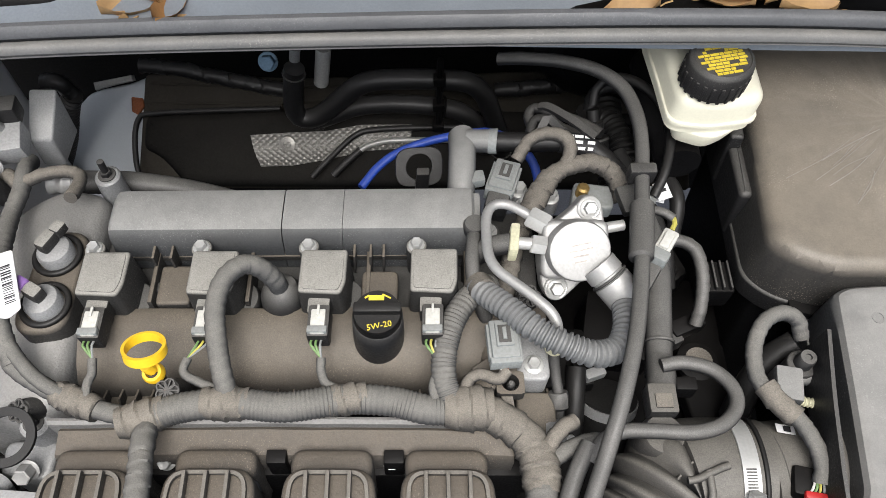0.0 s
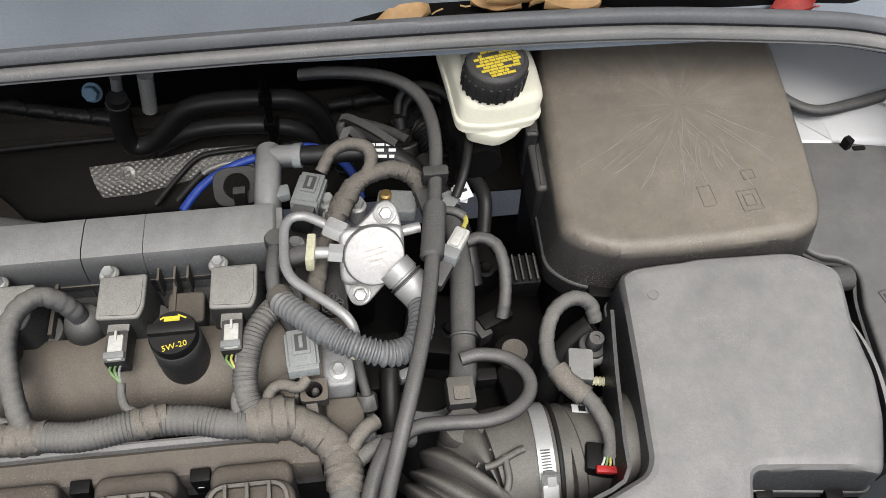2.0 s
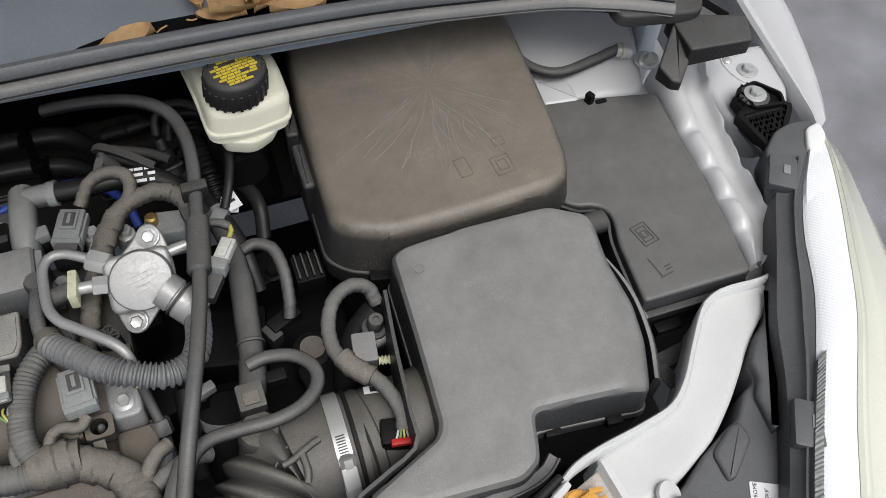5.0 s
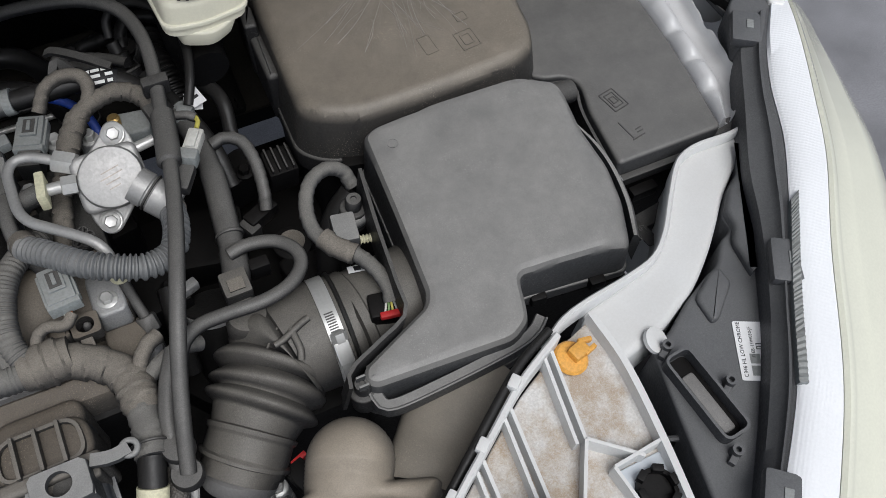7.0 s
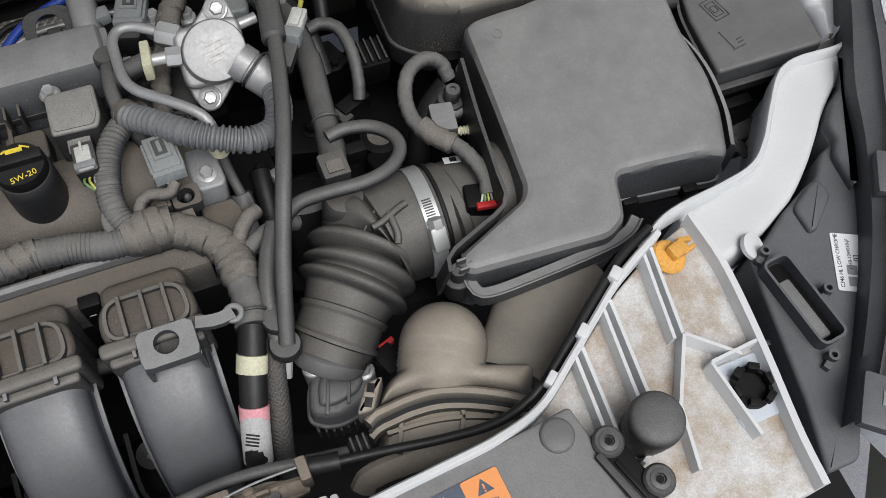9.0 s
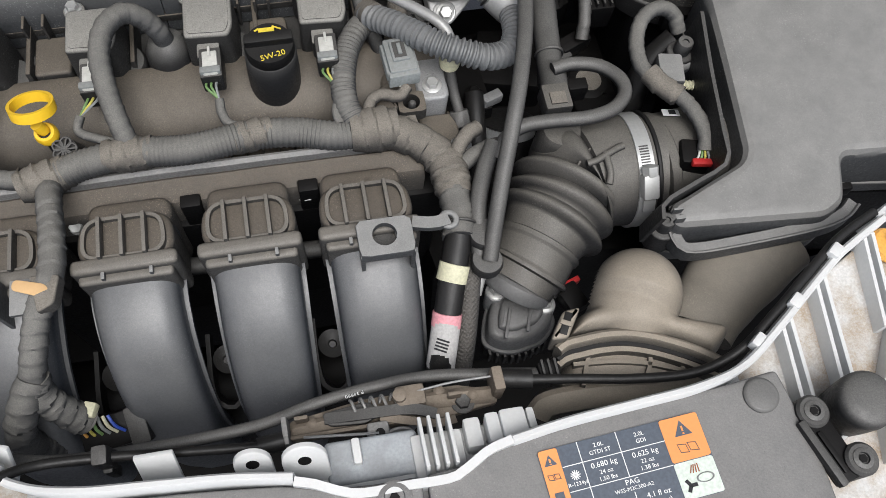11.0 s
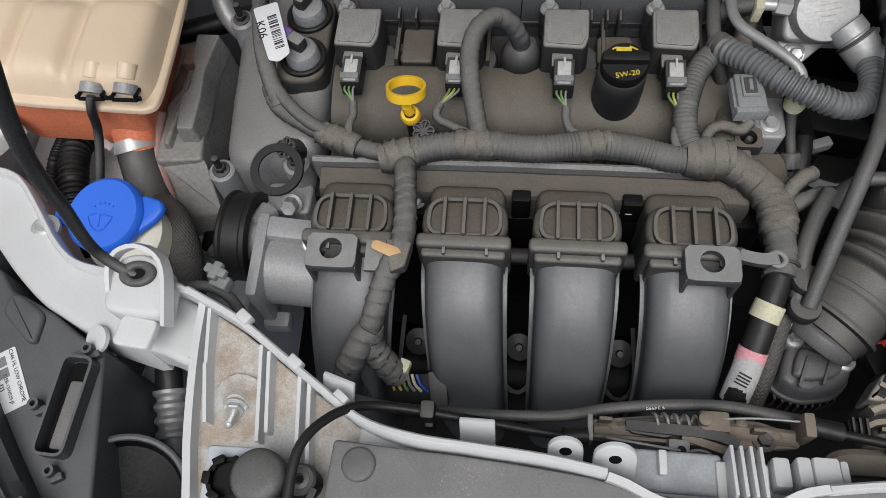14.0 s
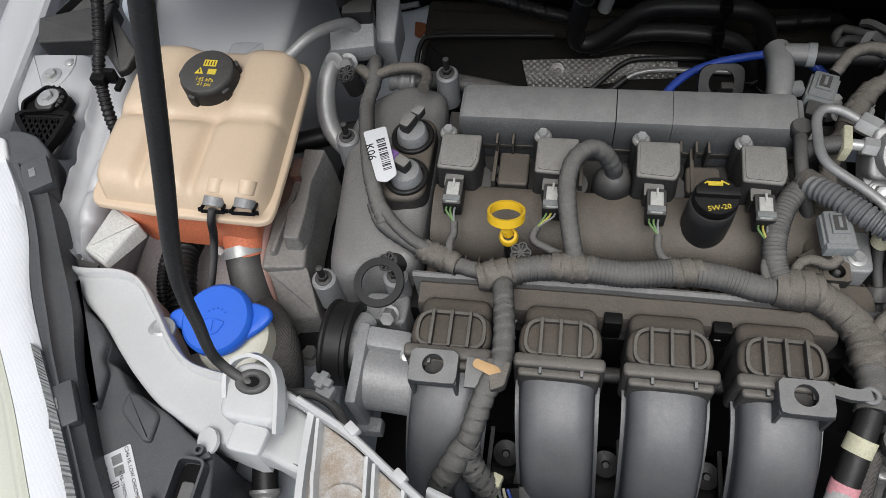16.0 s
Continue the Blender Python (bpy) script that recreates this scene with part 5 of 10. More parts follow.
for x, sgn in ((-0.231, 1), (-0.134, 1), (-0.040, 1)):
    # Webs are near-black: the shade between the runners is in their colour
    gus = part("web", sweep([(x - 0.012, 0.100, 0.70), (x - 0.014, 0.055, 0.690), (x - 0.008, 0.040, 0.683), (x + 0.006, 0.038, 0.683), (x + 0.014, 0.055, 0.690), (x + 0.014, 0.100, 0.70)], [(-0.002, -0.010), (-0.002, 0.006), (0.002, 0.006), (0.002, -0.010)], 0.006), M_RUBBER, intake)
    part("web_disc", lathe([(0.013, 0), (0.013, 0.004), (0.004, 0.006), (0.003, 0.010), (0, 0.010)], m=pose(x + 0.002, 0.078, 0.692, 25, 0, 0), n=20), M_RUBBER, gus)
part("plenum", sweep([(-0.30, 0.075, 0.60), (-0.13, 0.075, 0.58), (0.03, 0.075, 0.60)], [(0.05 * math.cos(i * 0.524), 0.06 * math.sin(i * 0.524)) for i in range(12)], 0.03), M_BLACK, intake)

# ---- high-pressure pump and its lines ----
pump = thing("fuel_pump", (0.121, 0.368, 0.78), "bright machined aluminium high-pressure fuel pump with round cap", "fuel pump")
PM = pose(0.121, 0.368, 0.826, 36, 0, 0)
fl = [(0.0255, 0.037), (0.018, 0.048), (0.008, 0.0475), (0.001, 0.038), (-0.020, 0.020), (-0.030, 0.006), (-0.029, -0.014), (-0.0255, -0.036), (-0.018, -0.0475), (-0.008, -0.0475), (0.0, -0.040), (0.020, -0.020), (0.030, -0.006), (0.029, 0.014)]
part("flange", xf(slab(fl, -0.016, 0.002, 0.002, r=0.008), PM), M_ALU, pump)
part("body", xf(slab(rounded([(-0.030, -0.026), (0.028, -0.026), (0.028, 0.026), (-0.030, 0.026)], 0.010), 0.0, 0.020, 0.004), PM), M_ALU, pump)
part("cap", lathe([(0.0275, 0.016), (0.0275, 0.022), (0.0268, 0.024), (0.0265, 0.033), (0.0255, 0.0348), (0.024, 0.0352), (0, 0.0352)], m=PM, n=44), M_ALU, pump)
M_ETCH = mat("faint_etched_print", (0.33, 0.30, 0.27), 0.5, metal=0.4, bump=0.1)
for k, (w, y) in enumerate(((0.016, 0.006), (0.020, 0.001), (0.013, -0.004), (0.010, -0.009))):
    part("etched_mark", xf(box((0.001, y, 0.0352), (w, 0.0011, 0.0002), 0.0, rz=12), PM), M_ETCH, pump)
for px, py in ((0.013, 0.036), (-0.013, -0.036)):
    part("washer", lathe([(0.0105, 0.002), (0.0105, 0.004), (0.0095, 0.0048), (0, 0.0048)], m=PM @ pose(px, py, 0), n=28), M_STEEL, pump)
    part("bolt", xf(hexbolt(pose(px, py, 0.0045), 0.006, 0.008, 1.4), PM), M_STEEL, pump)
sm = axis((0.140, 0.338, 0.842), (0.166, 0.311, 0.828))
part("solenoid", lathe([(0.016, -0.004), (0.016, 0.008), (0.0145, 0.009), (0.0145, 0.013), (0.0165, 0.014), (0.0165, 0.034), (0.0145, 0.037), (0, 0.037)], m=sm, n=30), M_ALU, pump, "aluminium control solenoid")
part("solenoid_band", ring((0, 0, 0), 0.0160, 0.0012, m=sm @ pose(0, 0, 0.0115)), M_DARK, pump)
part("outlet_hex", lathe([(0.010, 0), (0.0105, 0.002), (0.0105, 0.017), (0.009, 0.019), (0, 0.019)], m=axis((0.097, 0.379, 0.846), (0.078, 0.390, 0.848)), n=6), M_STEEL, pump)
part("outlet_nipple", lathe([(0.0075, 0), (0.0075, 0.02), (0, 0.02)], m=axis((0.110, 0.371, 0.844), (0.090, 0.384, 0.847)), n=18), M_ALU, pump)
part("inlet_hex", lathe([(0.0085, 0), (0.009, 0.001), (0.009, 0.012), (0.008, 0.013), (0, 0.013)], m=axis((0.094, 0.358, 0.846), (0.080, 0.360, 0.847)), n=6), M_STEEL, pump)
part("inlet_pipe", tube([(0.084, 0.3595, 0.847), (0.066, 0.361, 0.847)], 0.0055, 12), M_STEEL, pump)
part("inlet_clip", box((0.066, 0.361, 0.848), (0.008, 0.028, 0.020), 0.002, rz=-6), M_CREAM, pump, "cream quick-connect clip")
part("inlet_coupler", tube([(0.065, 0.361, 0.846), (0.046, 0.362, 0.838), (0.036, 0.360, 0.826)], 0.0095, 14), M_HOSE, pump)
part("stub", lathe([(0.005, 0), (0.005, 0.022), (0, 0.022)], m=axis((0.143, 0.378, 0.842), (0.165, 0.382, 0.842)), n=14), M_STEEL, pump)
solo("fuel_pipe", tube([(0.083, 0.387, 0.848), (0.074, 0.3925, 0.850), (0.062, 0.3985, 0.851), (0.050, 0.398, 0.851), (0.0435, 0.388, 0.851), (0.0425, 0.372, 0.850), (0.0435, 0.348, 0.850), (0.050, 0.333, 0.850), (0.062, 0.3215, 0.850), (0.078, 0.3075, 0.850), (0.092, 0.2945, 0.848), (0.0985, 0.285, 0.842), (0.1005, 0.278, 0.828), (0.101, 0.276, 0.81)], 0.0046, 16, 0.003), M_ALU, "bare aluminium high-pressure fuel pipe bent in a hook", "fuel pipe")
solo("pipe_grommet", lathe([(0.0085, -0.006), (0.0095, 0.0), (0.0085, 0.008), (0.006, 0.010), (0, 0.010)], (0.1005, 0.277, 0.818), 18), M_CREAM, "cream rubber grommet on the fuel pipe", "grommet")

# ---- air intake, battery and fuse box side ----
airbox = thing("air_filter_box", (0.39, 0.17, 0.60), "grey dusty plastic air filter box with stepped lid", "air filter box")
LID = [(0.343, 0.322), (0.357, 0.329), (0.420, 0.333), (0.500, 0.331), (0.514, 0.329), (0.546, 0.311), (0.551, 0.297), (0.548, 0.255), (0.556, 0.212), (0.551, 0.175), (0.540, 0.146), (0.532, 0.127), (0.418, 0.139), (0.412, 0.113), (0.407, 0.098), (0.388, 0.087), (0.262, 0.096), (0.254, 0.105), (0.259, 0.117), (0.328, 0.146), (0.334, 0.156), (0.339, 0.236)]
def lid_z(x, y):
    """The lid rises to the back, falls away past its fold and is faintly dished along a crease."""
    fold = max(0.0, x - (0.503 + (y - 0.127) * 0.24))
    crease = abs(x - (0.432 - (y - 0.14) * 0.15))
    return (y - 0.09) * 0.135 - 0.45 * fold - 0.0016 * math.exp(-(crease / 0.010) ** 2)
part("lid", gridded(slab(LID, 0.752, 0.796, 0.009, r=0.009, draft=0.003), 0.009, lid_z), M_AIRBOX, airbox, angle=26, plain=True)
wide = inset(LID[::-1] if area2(LID) < 0 else LID, -0.0045)
part("lid_rim", slab(wide, 0.740, 0.7535, 0.002, r=0.008, zf=lambda x, y: lid_z(x, y) * 0.5), M_AIRBOX, airbox, plain=True)
tray = part("tray", slab(wide, 0.58, 0.739, 0.003, r=0.010, draft=-0.012, zf=lambda x, y: lid_z(x, y) * 0.5), M_BLACK, airbox, plain=True)
for x, y, rz in ((0.545, 0.168, 68), (0.500, 0.124, -6), (0.440, 0.132, -6), (0.552, 0.235, 85)):
    part("rim_clip", box((x, y, 0.748), (0.016, 0.010, 0.014), 0.002, rz=rz), M_BLACK, airbox, plain=True)
part("shoulder", ribbon([(0.551, 0.268, 0.800), (0.558, 0.240, 0.797), (0.561, 0.212, 0.792), (0.557, 0.175, 0.786), (0.546, 0.140, 0.780)], [(0.557, 0.262, 0.790), (0.565, 0.238, 0.788), (0.568, 0.211, 0.784), (0.564, 0.172, 0.778), (0.551, 0.136, 0.774)], lambda u: [(-0.3, -0.03), (-0.2, -0.002), (0.3, 0.002), (0.8, 0.0), (1.0, -0.006), (1.0, -0.04)], 1, 0.006), M_AIRBOX, airbox, plain=True)
code = part("part_code_plate", xf(slab(rounded([(-0.011, -0.016), (0.011, -0.016), (0.011, 0.016), (-0.011, 0.016)], 0.002), 0, 0.001, 0), pose(0.570, 0.150, 0.752, 0, 28, 10)), M_DARK, airbox, "dark plate with a moulded part code", plain=True)
part("code_line", letters("F1FT", 0.009, pose(0.569, 0.155, 0.7538, 0, 28, 8)), M_SIGHT, code)
part("code_line", letters("14K3", 0.009, pose(0.567, 0.145, 0.7543, 0, 28, 8)), M_SIGHT, code)
# left wall with its standing edge
edge = [(0.318, 0.278, 0.842), (0.310, 0.220, 0.838), (0.304, 0.165, 0.834), (0.300, 0.138, 0.830), (0.270, 0.124, 0.828), (0.240, 0.111, 0.826), (0.234, 0.096, 0.826)]
part("standing_edge", sweep(edge, [(-0.0016, -0.040), (-0.0016, 0.004), (0.0016, 0.004), (0.0016, -0.040)], 0.008), M_DARK, airbox)
RIM_FRONT = [(0.273, 0.129, 0.78), (0.263, 0.107, 0.78), (0.262, 0.091, 0.78), (0.271, 0.082, 0.78), (0.315, 0.082, 0.78), (0.383, 0.086, 0.78), (0.409, 0.092, 0.78), (0.423, 0.102, 0.78)]
part("front_edge", sweep(RIM_FRONT, [(-0.006, -0.012), (-0.006, 0.0), (-0.0045, 0.002), (0.003, 0.002), (0.0045, 0.004), (0.006, 0.004), (0.006, -0.012)], 0.005), M_AIRBOX, airbox, plain=True)
for x, y in ((0.246, 0.098), (0.2455, 0.090)):
    part("edge_tooth", box((x - 0.003, y, 0.838), (0.008, 0.002, 0.008), 0.0005), M_AIRBOX, airbox)
for x, y, z, true in ((0.253, 0.105, 0.786, True), (0.306, 0.262, 0.818, False)):
    ear = part("screw_ear", slab(hexpoly(0.0125, 18, x, y), z - 0.03, z - 0.004, 0.002), M_DARK, airbox, plain=true)
    part("screw", lathe([(0.0075, -0.004), (0.0075, 0.006), (0.0065, 0.009), (0.003, 0.009), (0.003, 0.007), (0, 0.007)], (x, y, z), 18), M_HOSE, ear)
part("lug_arm", box((0.312, 0.262, 0.800), (0.02, 0.016, 0.012), 0.003), M_DARK, airbox)
part("rear_pipe", tube([(0.508, 0.288, 0.822), (0.535, 0.300, 0.822), (0.556, 0.303, 0.820)], 0.012, 14), M_DARK, airbox)
part("moulded_mark", lathe([(0.005, 0), (0.005, 0.0005), (0.0043, 0.0005), (0.0043, 0.0001), (0, 0.0001)], (0.348, 0.278, 0.8660), 20), M_AIRBOX, airbox)

duct = thing("intake_duct", (0.32, 0.06, 0.70), "dusty brown-grey plastic intake duct under the filter box", "air duct", plain=True)
oval = [(0.046 * math.cos(a), 0.023 * math.sin(a)) for a in [i * math.pi / 14 for i in range(28)]]
DUCT = [(0.357, 0.101, 0.742), (0.341, 0.088, 0.745), (0.324, 0.073, 0.747), (0.307, 0.06, 0.748), (0.292, 0.047, 0.75), (0.277, 0.033, 0.755), (0.264, 0.017, 0.757)]
part("tube", sweep(DUCT, oval, 0.004, grow=lambda f: 1.0 - 0.38 * f), M_DUCT, duct, angle=60)
for k in range(5):
    part("moulded_code", xf(box((0.0045 * k - 0.010, 0, 0), (0.0028, 0.004 if k % 2 else 0.005, 0.0006), 0.0), pose(DUCT[1][0] + 0.004, DUCT[1][1] - 0.002, DUCT[1][2] + 0.0215, -6, 0, 18)), M_DUCT, duct)
snork = thing("snorkel", (0.21, 0.02, 0.68), "dusty brown plastic domed air snorkel with a clamped collar", "air snorkel", plain=True)
def edge_in(p, poly):
    """How far a point lies inside an outline; negative outside."""
    d = min((Vector(p) - geo_nearest(Vector(a), Vector(b), Vector(p))).length for a, b in zip(poly, poly[1:] + poly[:1]))
    hit = False
    for a, b in zip(poly, poly[1:] + poly[:1]):
        if (a[1] > p[1]) != (b[1] > p[1]) and p[0] < (b[0] - a[0]) * (p[1] - a[1]) / (b[1] - a[1]) + a[0]:
            hit = not hit
    return d if hit else -d
def geo_nearest(a, b, p):
    f = max(0.0, min(1.0, (p - a).dot(b - a) / (b - a).length_squared))
    return a.lerp(b, f)
COLLAR = rounded([(0.142, 0.016), (0.158, 0.021), (0.197, 0.019), (0.233, 0.006), (0.262, -0.014), (0.279, -0.003), (0.289, 0.009), (0.283, 0.021), (0.239, 0.037), (0.18, 0.054), (0.162, 0.047), (0.149, 0.03)], 0.008, 4)
BODY = rounded([(0.146, 0.015), (0.134, -0.011), (0.177, -0.026), (0.218, -0.03), (0.247, -0.027), (0.268, -0.015), (0.242, 0.013), (0.204, 0.026), (0.164, 0.028)], 0.008, 4)
DOME = [Vector(p) for p in [(0.221, 0.057), (0.214, 0.044)]]
def snork_z(x, y):
    hs = []
    for poly, top, w in ((COLLAR, 0.786, 0.0035), (BODY, 0.764, 0.004)):
        hs.append(0.69 + (top - 0.69) * (1 - math.exp(-max(0.0, edge_in((x, y), poly) + 0.0005) / w)))
    q = Vector((x, y))
    f = max(0.0, min(1.0, (q - DOME[0]).dot(DOME[1] - DOME[0]) / (DOME[1] - DOME[0]).length_squared))
    d = (q - DOME[0].lerp(DOME[1], f)).length
    r = 0.0375
    hs.append(0.764 - 0.010 * max(0.0, f - 0.3) + math.sqrt(r * r - d * d) if d < r else 0.69)
    k = 0.0035
    top = max(hs)
    return top + k * math.log(sum(math.exp((v - top) / k) for v in hs)) - k * 0.3
bm = bmesh.new()
grid = {}
NX, NY = 130, 110
for i in range(NX + 1):
    for j in range(NY + 1):
        x, y = 0.125 + 0.180 * i / NX, -0.040 + 0.150 * j / NY
        z = snork_z(x, y)
        if z > 0.7000:
            grid[i, j] = bm.verts.new((x, y, z))
for i in range(NX):
    for j in range(NY):
        q = [grid.get(p) for p in ((i, j), (i + 1, j), (i + 1, j + 1), (i, j + 1))]
        if all(q):
            bm.faces.new(q)
part("moulding", bm, M_SNORK, snork, angle=70)
LIPLINE = [(0.141, 0.014, 0.78), (0.149, 0.018, 0.78), (0.159, 0.019, 0.78), (0.178, 0.02, 0.78), (0.198, 0.018, 0.78), (0.217, 0.012, 0.78), (0.234, 0.004, 0.78), (0.25, -0.005, 0.78), (0.265, -0.016, 0.78)]
part("collar_band", sweep(LIPLINE, [(-0.004, -0.020), (-0.0045, 0.001), (-0.002, 0.0035), (0.002, 0.0035), (0.0035, 0.001), (0.004, -0.020)], 0.004), M_SNORK, snork)
part("band_groove", sweep([(x - 0.001, y - 0.0055, z - 0.006) for x, y, z in LIPLINE], [(-0.0016, -0.010), (-0.0016, 0.001), (0.0016, 0.001), (0.0016, -0.010)], 0.005), M_RUBBER, snork)
part("band_lip", sweep([(x - 0.001, y - 0.0090, z - 0.008) for x, y, z in LIPLINE], [(-0.0025, -0.016), (-0.0025, 0.001), (0.0025, 0.001), (0.0025, -0.016)], 0.005), M_SNORK, snork)
for line in [[(0.17, 0.016, 0.7655), (0.163, 0.002, 0.7655), (0.157, -0.013, 0.7655)], [(0.218, 0.013, 0.7655), (0.215, -0.002, 0.7655), (0.208, -0.015, 0.7655)], [(0.242, 0.002, 0.7655), (0.24, -0.011, 0.7655), (0.235, -0.019, 0.7655)], [(0.153, 0.005, 0.7655), (0.185, 0.002, 0.7655), (0.212, -0.004, 0.7655), (0.241, -0.015, 0.7655)]]:
    part("body_ridge", sweep(line, [(-0.0022, -0.006), (-0.0016, 0.0012), (0.0016, 0.0012), (0.0022, -0.006)], 0.005), M_SNORK, snork)
tabm = slab(rounded([(0.134, 0.02), (0.149, 0.042), (0.164, 0.043), (0.148, 0.019)], 0.004), 0.766, 0.793, 0.003)
part("tab", tabm, M_SNORK, snork)
TC = Vector((0.1488, 0.0310, 0.7932))
part("tab_slot", box(tuple(TC), (0.006, 0.019, 0.0012), 0.0004, rz=-28), M_RUBBER, snork)
part("tab_bar", box((TC.x, TC.y, TC.z + 0.0008), (0.009, 0.004, 0.0016), 0.0005, rz=-28), M_SNORK, snork)
part("foot_lip", sweep([(x, y, z) for (x, y), z in zip([(0.116, -0.023), (0.126, -0.016), (0.15, -0.015), (0.197, -0.017), (0.234, -0.02), (0.27, -0.016)], (0.742, 0.750, 0.754, 0.755, 0.754, 0.750))], [(-0.007, -0.03), (-0.006, -0.001), (-0.002, 0.003), (0.006, 0.003), (0.014, -0.003), (0.018, -0.03)], 0.005), M_SNORK, snork)

# intake bellows between meter and throttle
bel = thing("intake_bellows", (0.19, 0.16, 0.68), "dusty black rubber intake bellows with a cross-shaped rib", "intake hose")
AX = [(0.273, 0.180, 0.7485), (0.260, 0.181, 0.7485), (0.233, 0.182, 0.749), (0.212, 0.1815, 0.749), (0.1965, 0.1765, 0.748), (0.186, 0.1645, 0.747), (0.175, 0.149, 0.745), (0.159, 0.130, 0.741), (0.144, 0.1115, 0.735), (0.130, 0.0960, 0.727)]
def bellow_r(f):
    """Smooth barrel, four deep pleats, then a stepped cuff down to the throttle."""
    if f < 0.34:
        return 0.0510 - 0.004 * max(0.0, f - 0.2)
    if f < 0.68:
        u = (f - 0.34) / 0.34
        return 0.0435 - 0.004 * u + 0.0115 * abs(math.sin(math.pi * (4 * u))) ** 0.75
    if f < 0.80:
        return 0.0415 - 0.006 * (f - 0.68) / 0.12 + (0.0035 if f > 0.77 else 0.0)
    if f < 0.92:
        return 0.0375 + (0.0030 if f > 0.895 else 0.0)
    return 0.0345
part("hose", tube(AX, bellow_r, 48, 0.0013), M_BELLOW, bel, angle=60, plain=True)
part("cross_rib", tube([(0.1987, 0.1652, 0.7995), (0.2063, 0.1664, 0.8000), (0.2155, 0.1702, 0.8005), (0.2255, 0.1746, 0.8008), (0.2331, 0.1771, 0.8008)], 0.0033, 10, 0.003), M_BELLOW, bel, plain=True)
part("cross_rib", tube([(0.2162, 0.1733, 0.8005), (0.2168, 0.164, 0.7990), (0.2173, 0.1546, 0.7957), (0.2148, 0.1468, 0.7924)], 0.0033, 10, 0.003), M_BELLOW, bel, plain=True)
part("seam_line", tube([(0.236, 0.196, 0.8035), (0.205, 0.182, 0.803), (0.183, 0.160, 0.801)], 0.0012, 6), M_BELLOW, bel)
part("port_boss", lathe([(0.020, -0.02), (0.019, 0.010), (0.016, 0.016), (0, 0.016)], (0.186, 0.205, 0.785), 24), M_BELLOW, bel)

def band(line_at, to, r, w, material, name, parent):
    m = axis(line_at, to)
    return part(name, lathe([(r - 0.001, -w / 2), (r, -w / 2), (r, w / 2), (r - 0.001, w / 2), (0, w / 2)], m=m, n=44), material, parent)
meter = thing("air_flow_meter", (0.29, 0.185, 0.68), "black plastic air flow meter housing between bellows and filter box", "air flow meter")
part("housing", lathe([(0.047, -0.045), (0.047, 0.02), (0.0495, 0.022), (0.0495, 0.030), (0.045, 0.032), (0.045, 0.045), (0, 0.045)], m=axis((0.300, 0.186, 0.752), (0.262, 0.182, 0.752)), n=40), M_BELLOW, meter)
part("socket", box((0.294, 0.166, 0.794), (0.026, 0.024, 0.020), 0.003, rz=-12), M_BLACK, meter)
part("red_latch", box((0.295, 0.154, 0.804), (0.018, 0.006, 0.006), 0.0015, rz=-10), M_RED, meter, "red plastic latch")
part("maker_label", box((0.288, 0.212, 0.7945), (0.015, 0.009, 0.0006), 0.0, rz=-10, rx=-22), M_LABEL, meter, "small white label")
part("label_code", box((0.289, 0.212, 0.7952), (0.006, 0.006, 0.0004), 0.0, rz=-10, rx=-22), M_INK, meter)
clampw = thing("hose_clamp", (0.250, 0.181, 0.695), "shiny steel worm-drive hose clamp round the bellows", "hose clamp", group="hose clamps", plain=True)
band((0.2500, 0.1812, 0.7487), (0.22, 0.1815, 0.749), 0.0527, 0.014, M_STEEL, "band", clampw)
for k in range(9):
    ang = radians(8 + k * 2.6)
    part("slot", box((0.2500, 0.1812 - 0.0528 * math.sin(ang), 0.7487 + 0.0528 * math.cos(ang)), (0.008, 0.0012, 0.0008), 0.0, rx=math.degrees(ang)), M_DARK, clampw)
part("screw_housing", box((0.2500, 0.1412, 0.7885), (0.014, 0.022, 0.012), 0.0025, rx=45), M_STEEL, clampw)
part("screw", lathe([(0.0065, 0), (0.0072, 0.002), (0.0072, 0.009), (0.005, 0.010), (0, 0.009)], m=axis((0.2510, 0.1470, 0.7945), (0.2510, 0.1570, 0.8035)), n=6), M_STEEL, clampw)
part("tail", box((0.2500, 0.1300, 0.7740), (0.011, 0.012, 0.0012), 0.0004, rx=64), M_STEEL, clampw)
part("bead", ring((0, 0, 0), 0.0512, 0.0022, 44, 8, axis((0.2625, 0.1812, 0.7486), (0.22, 0.1815, 0.749))), M_RUBBER, bel, plain=True)
clamp2 = thing("hose_clamp", (0.130, 0.065, 0.66), "dark steel clamp round the lower bellows cuff", "hose clamp", group="hose clamps")
band((0.1385, 0.1050, 0.7315), (0.130, 0.0960, 0.727), 0.0362, 0.008, M_DARK, "band", clamp2)
part("screw", lathe([(0.005, 0), (0.005, 0.016), (0, 0.016)], m=axis((0.096, 0.098, 0.755), (0.090, 0.085, 0.745)), n=10), M_STEEL, clamp2)

throttle = thing("throttle_valve", (0.130, 0.072, 0.62), "grimy cast throttle valve unit with a black ribbed motor lid", "throttle valve", plain=True)
M_PALE = mat("pale_die_casting", (0.36, 0.365, 0.37), 0.5, metal=0.2, dust=0.35, dustcol=(0.30, 0.285, 0.26), bump=0.5)
M_THROT = mat("grimy_throttle_casting", (0.17, 0.172, 0.175), 0.5, metal=0.25, dust=0.5, dustcol=(0.20, 0.19, 0.175), bump=0.6, speck=0.3)
TH = [(0.099, 0.061), (0.104, 0.082), (0.114, 0.101), (0.132, 0.096), (0.156, 0.090), (0.164, 0.072), (0.150, 0.055), (0.123, 0.050), (0.110, 0.053)]
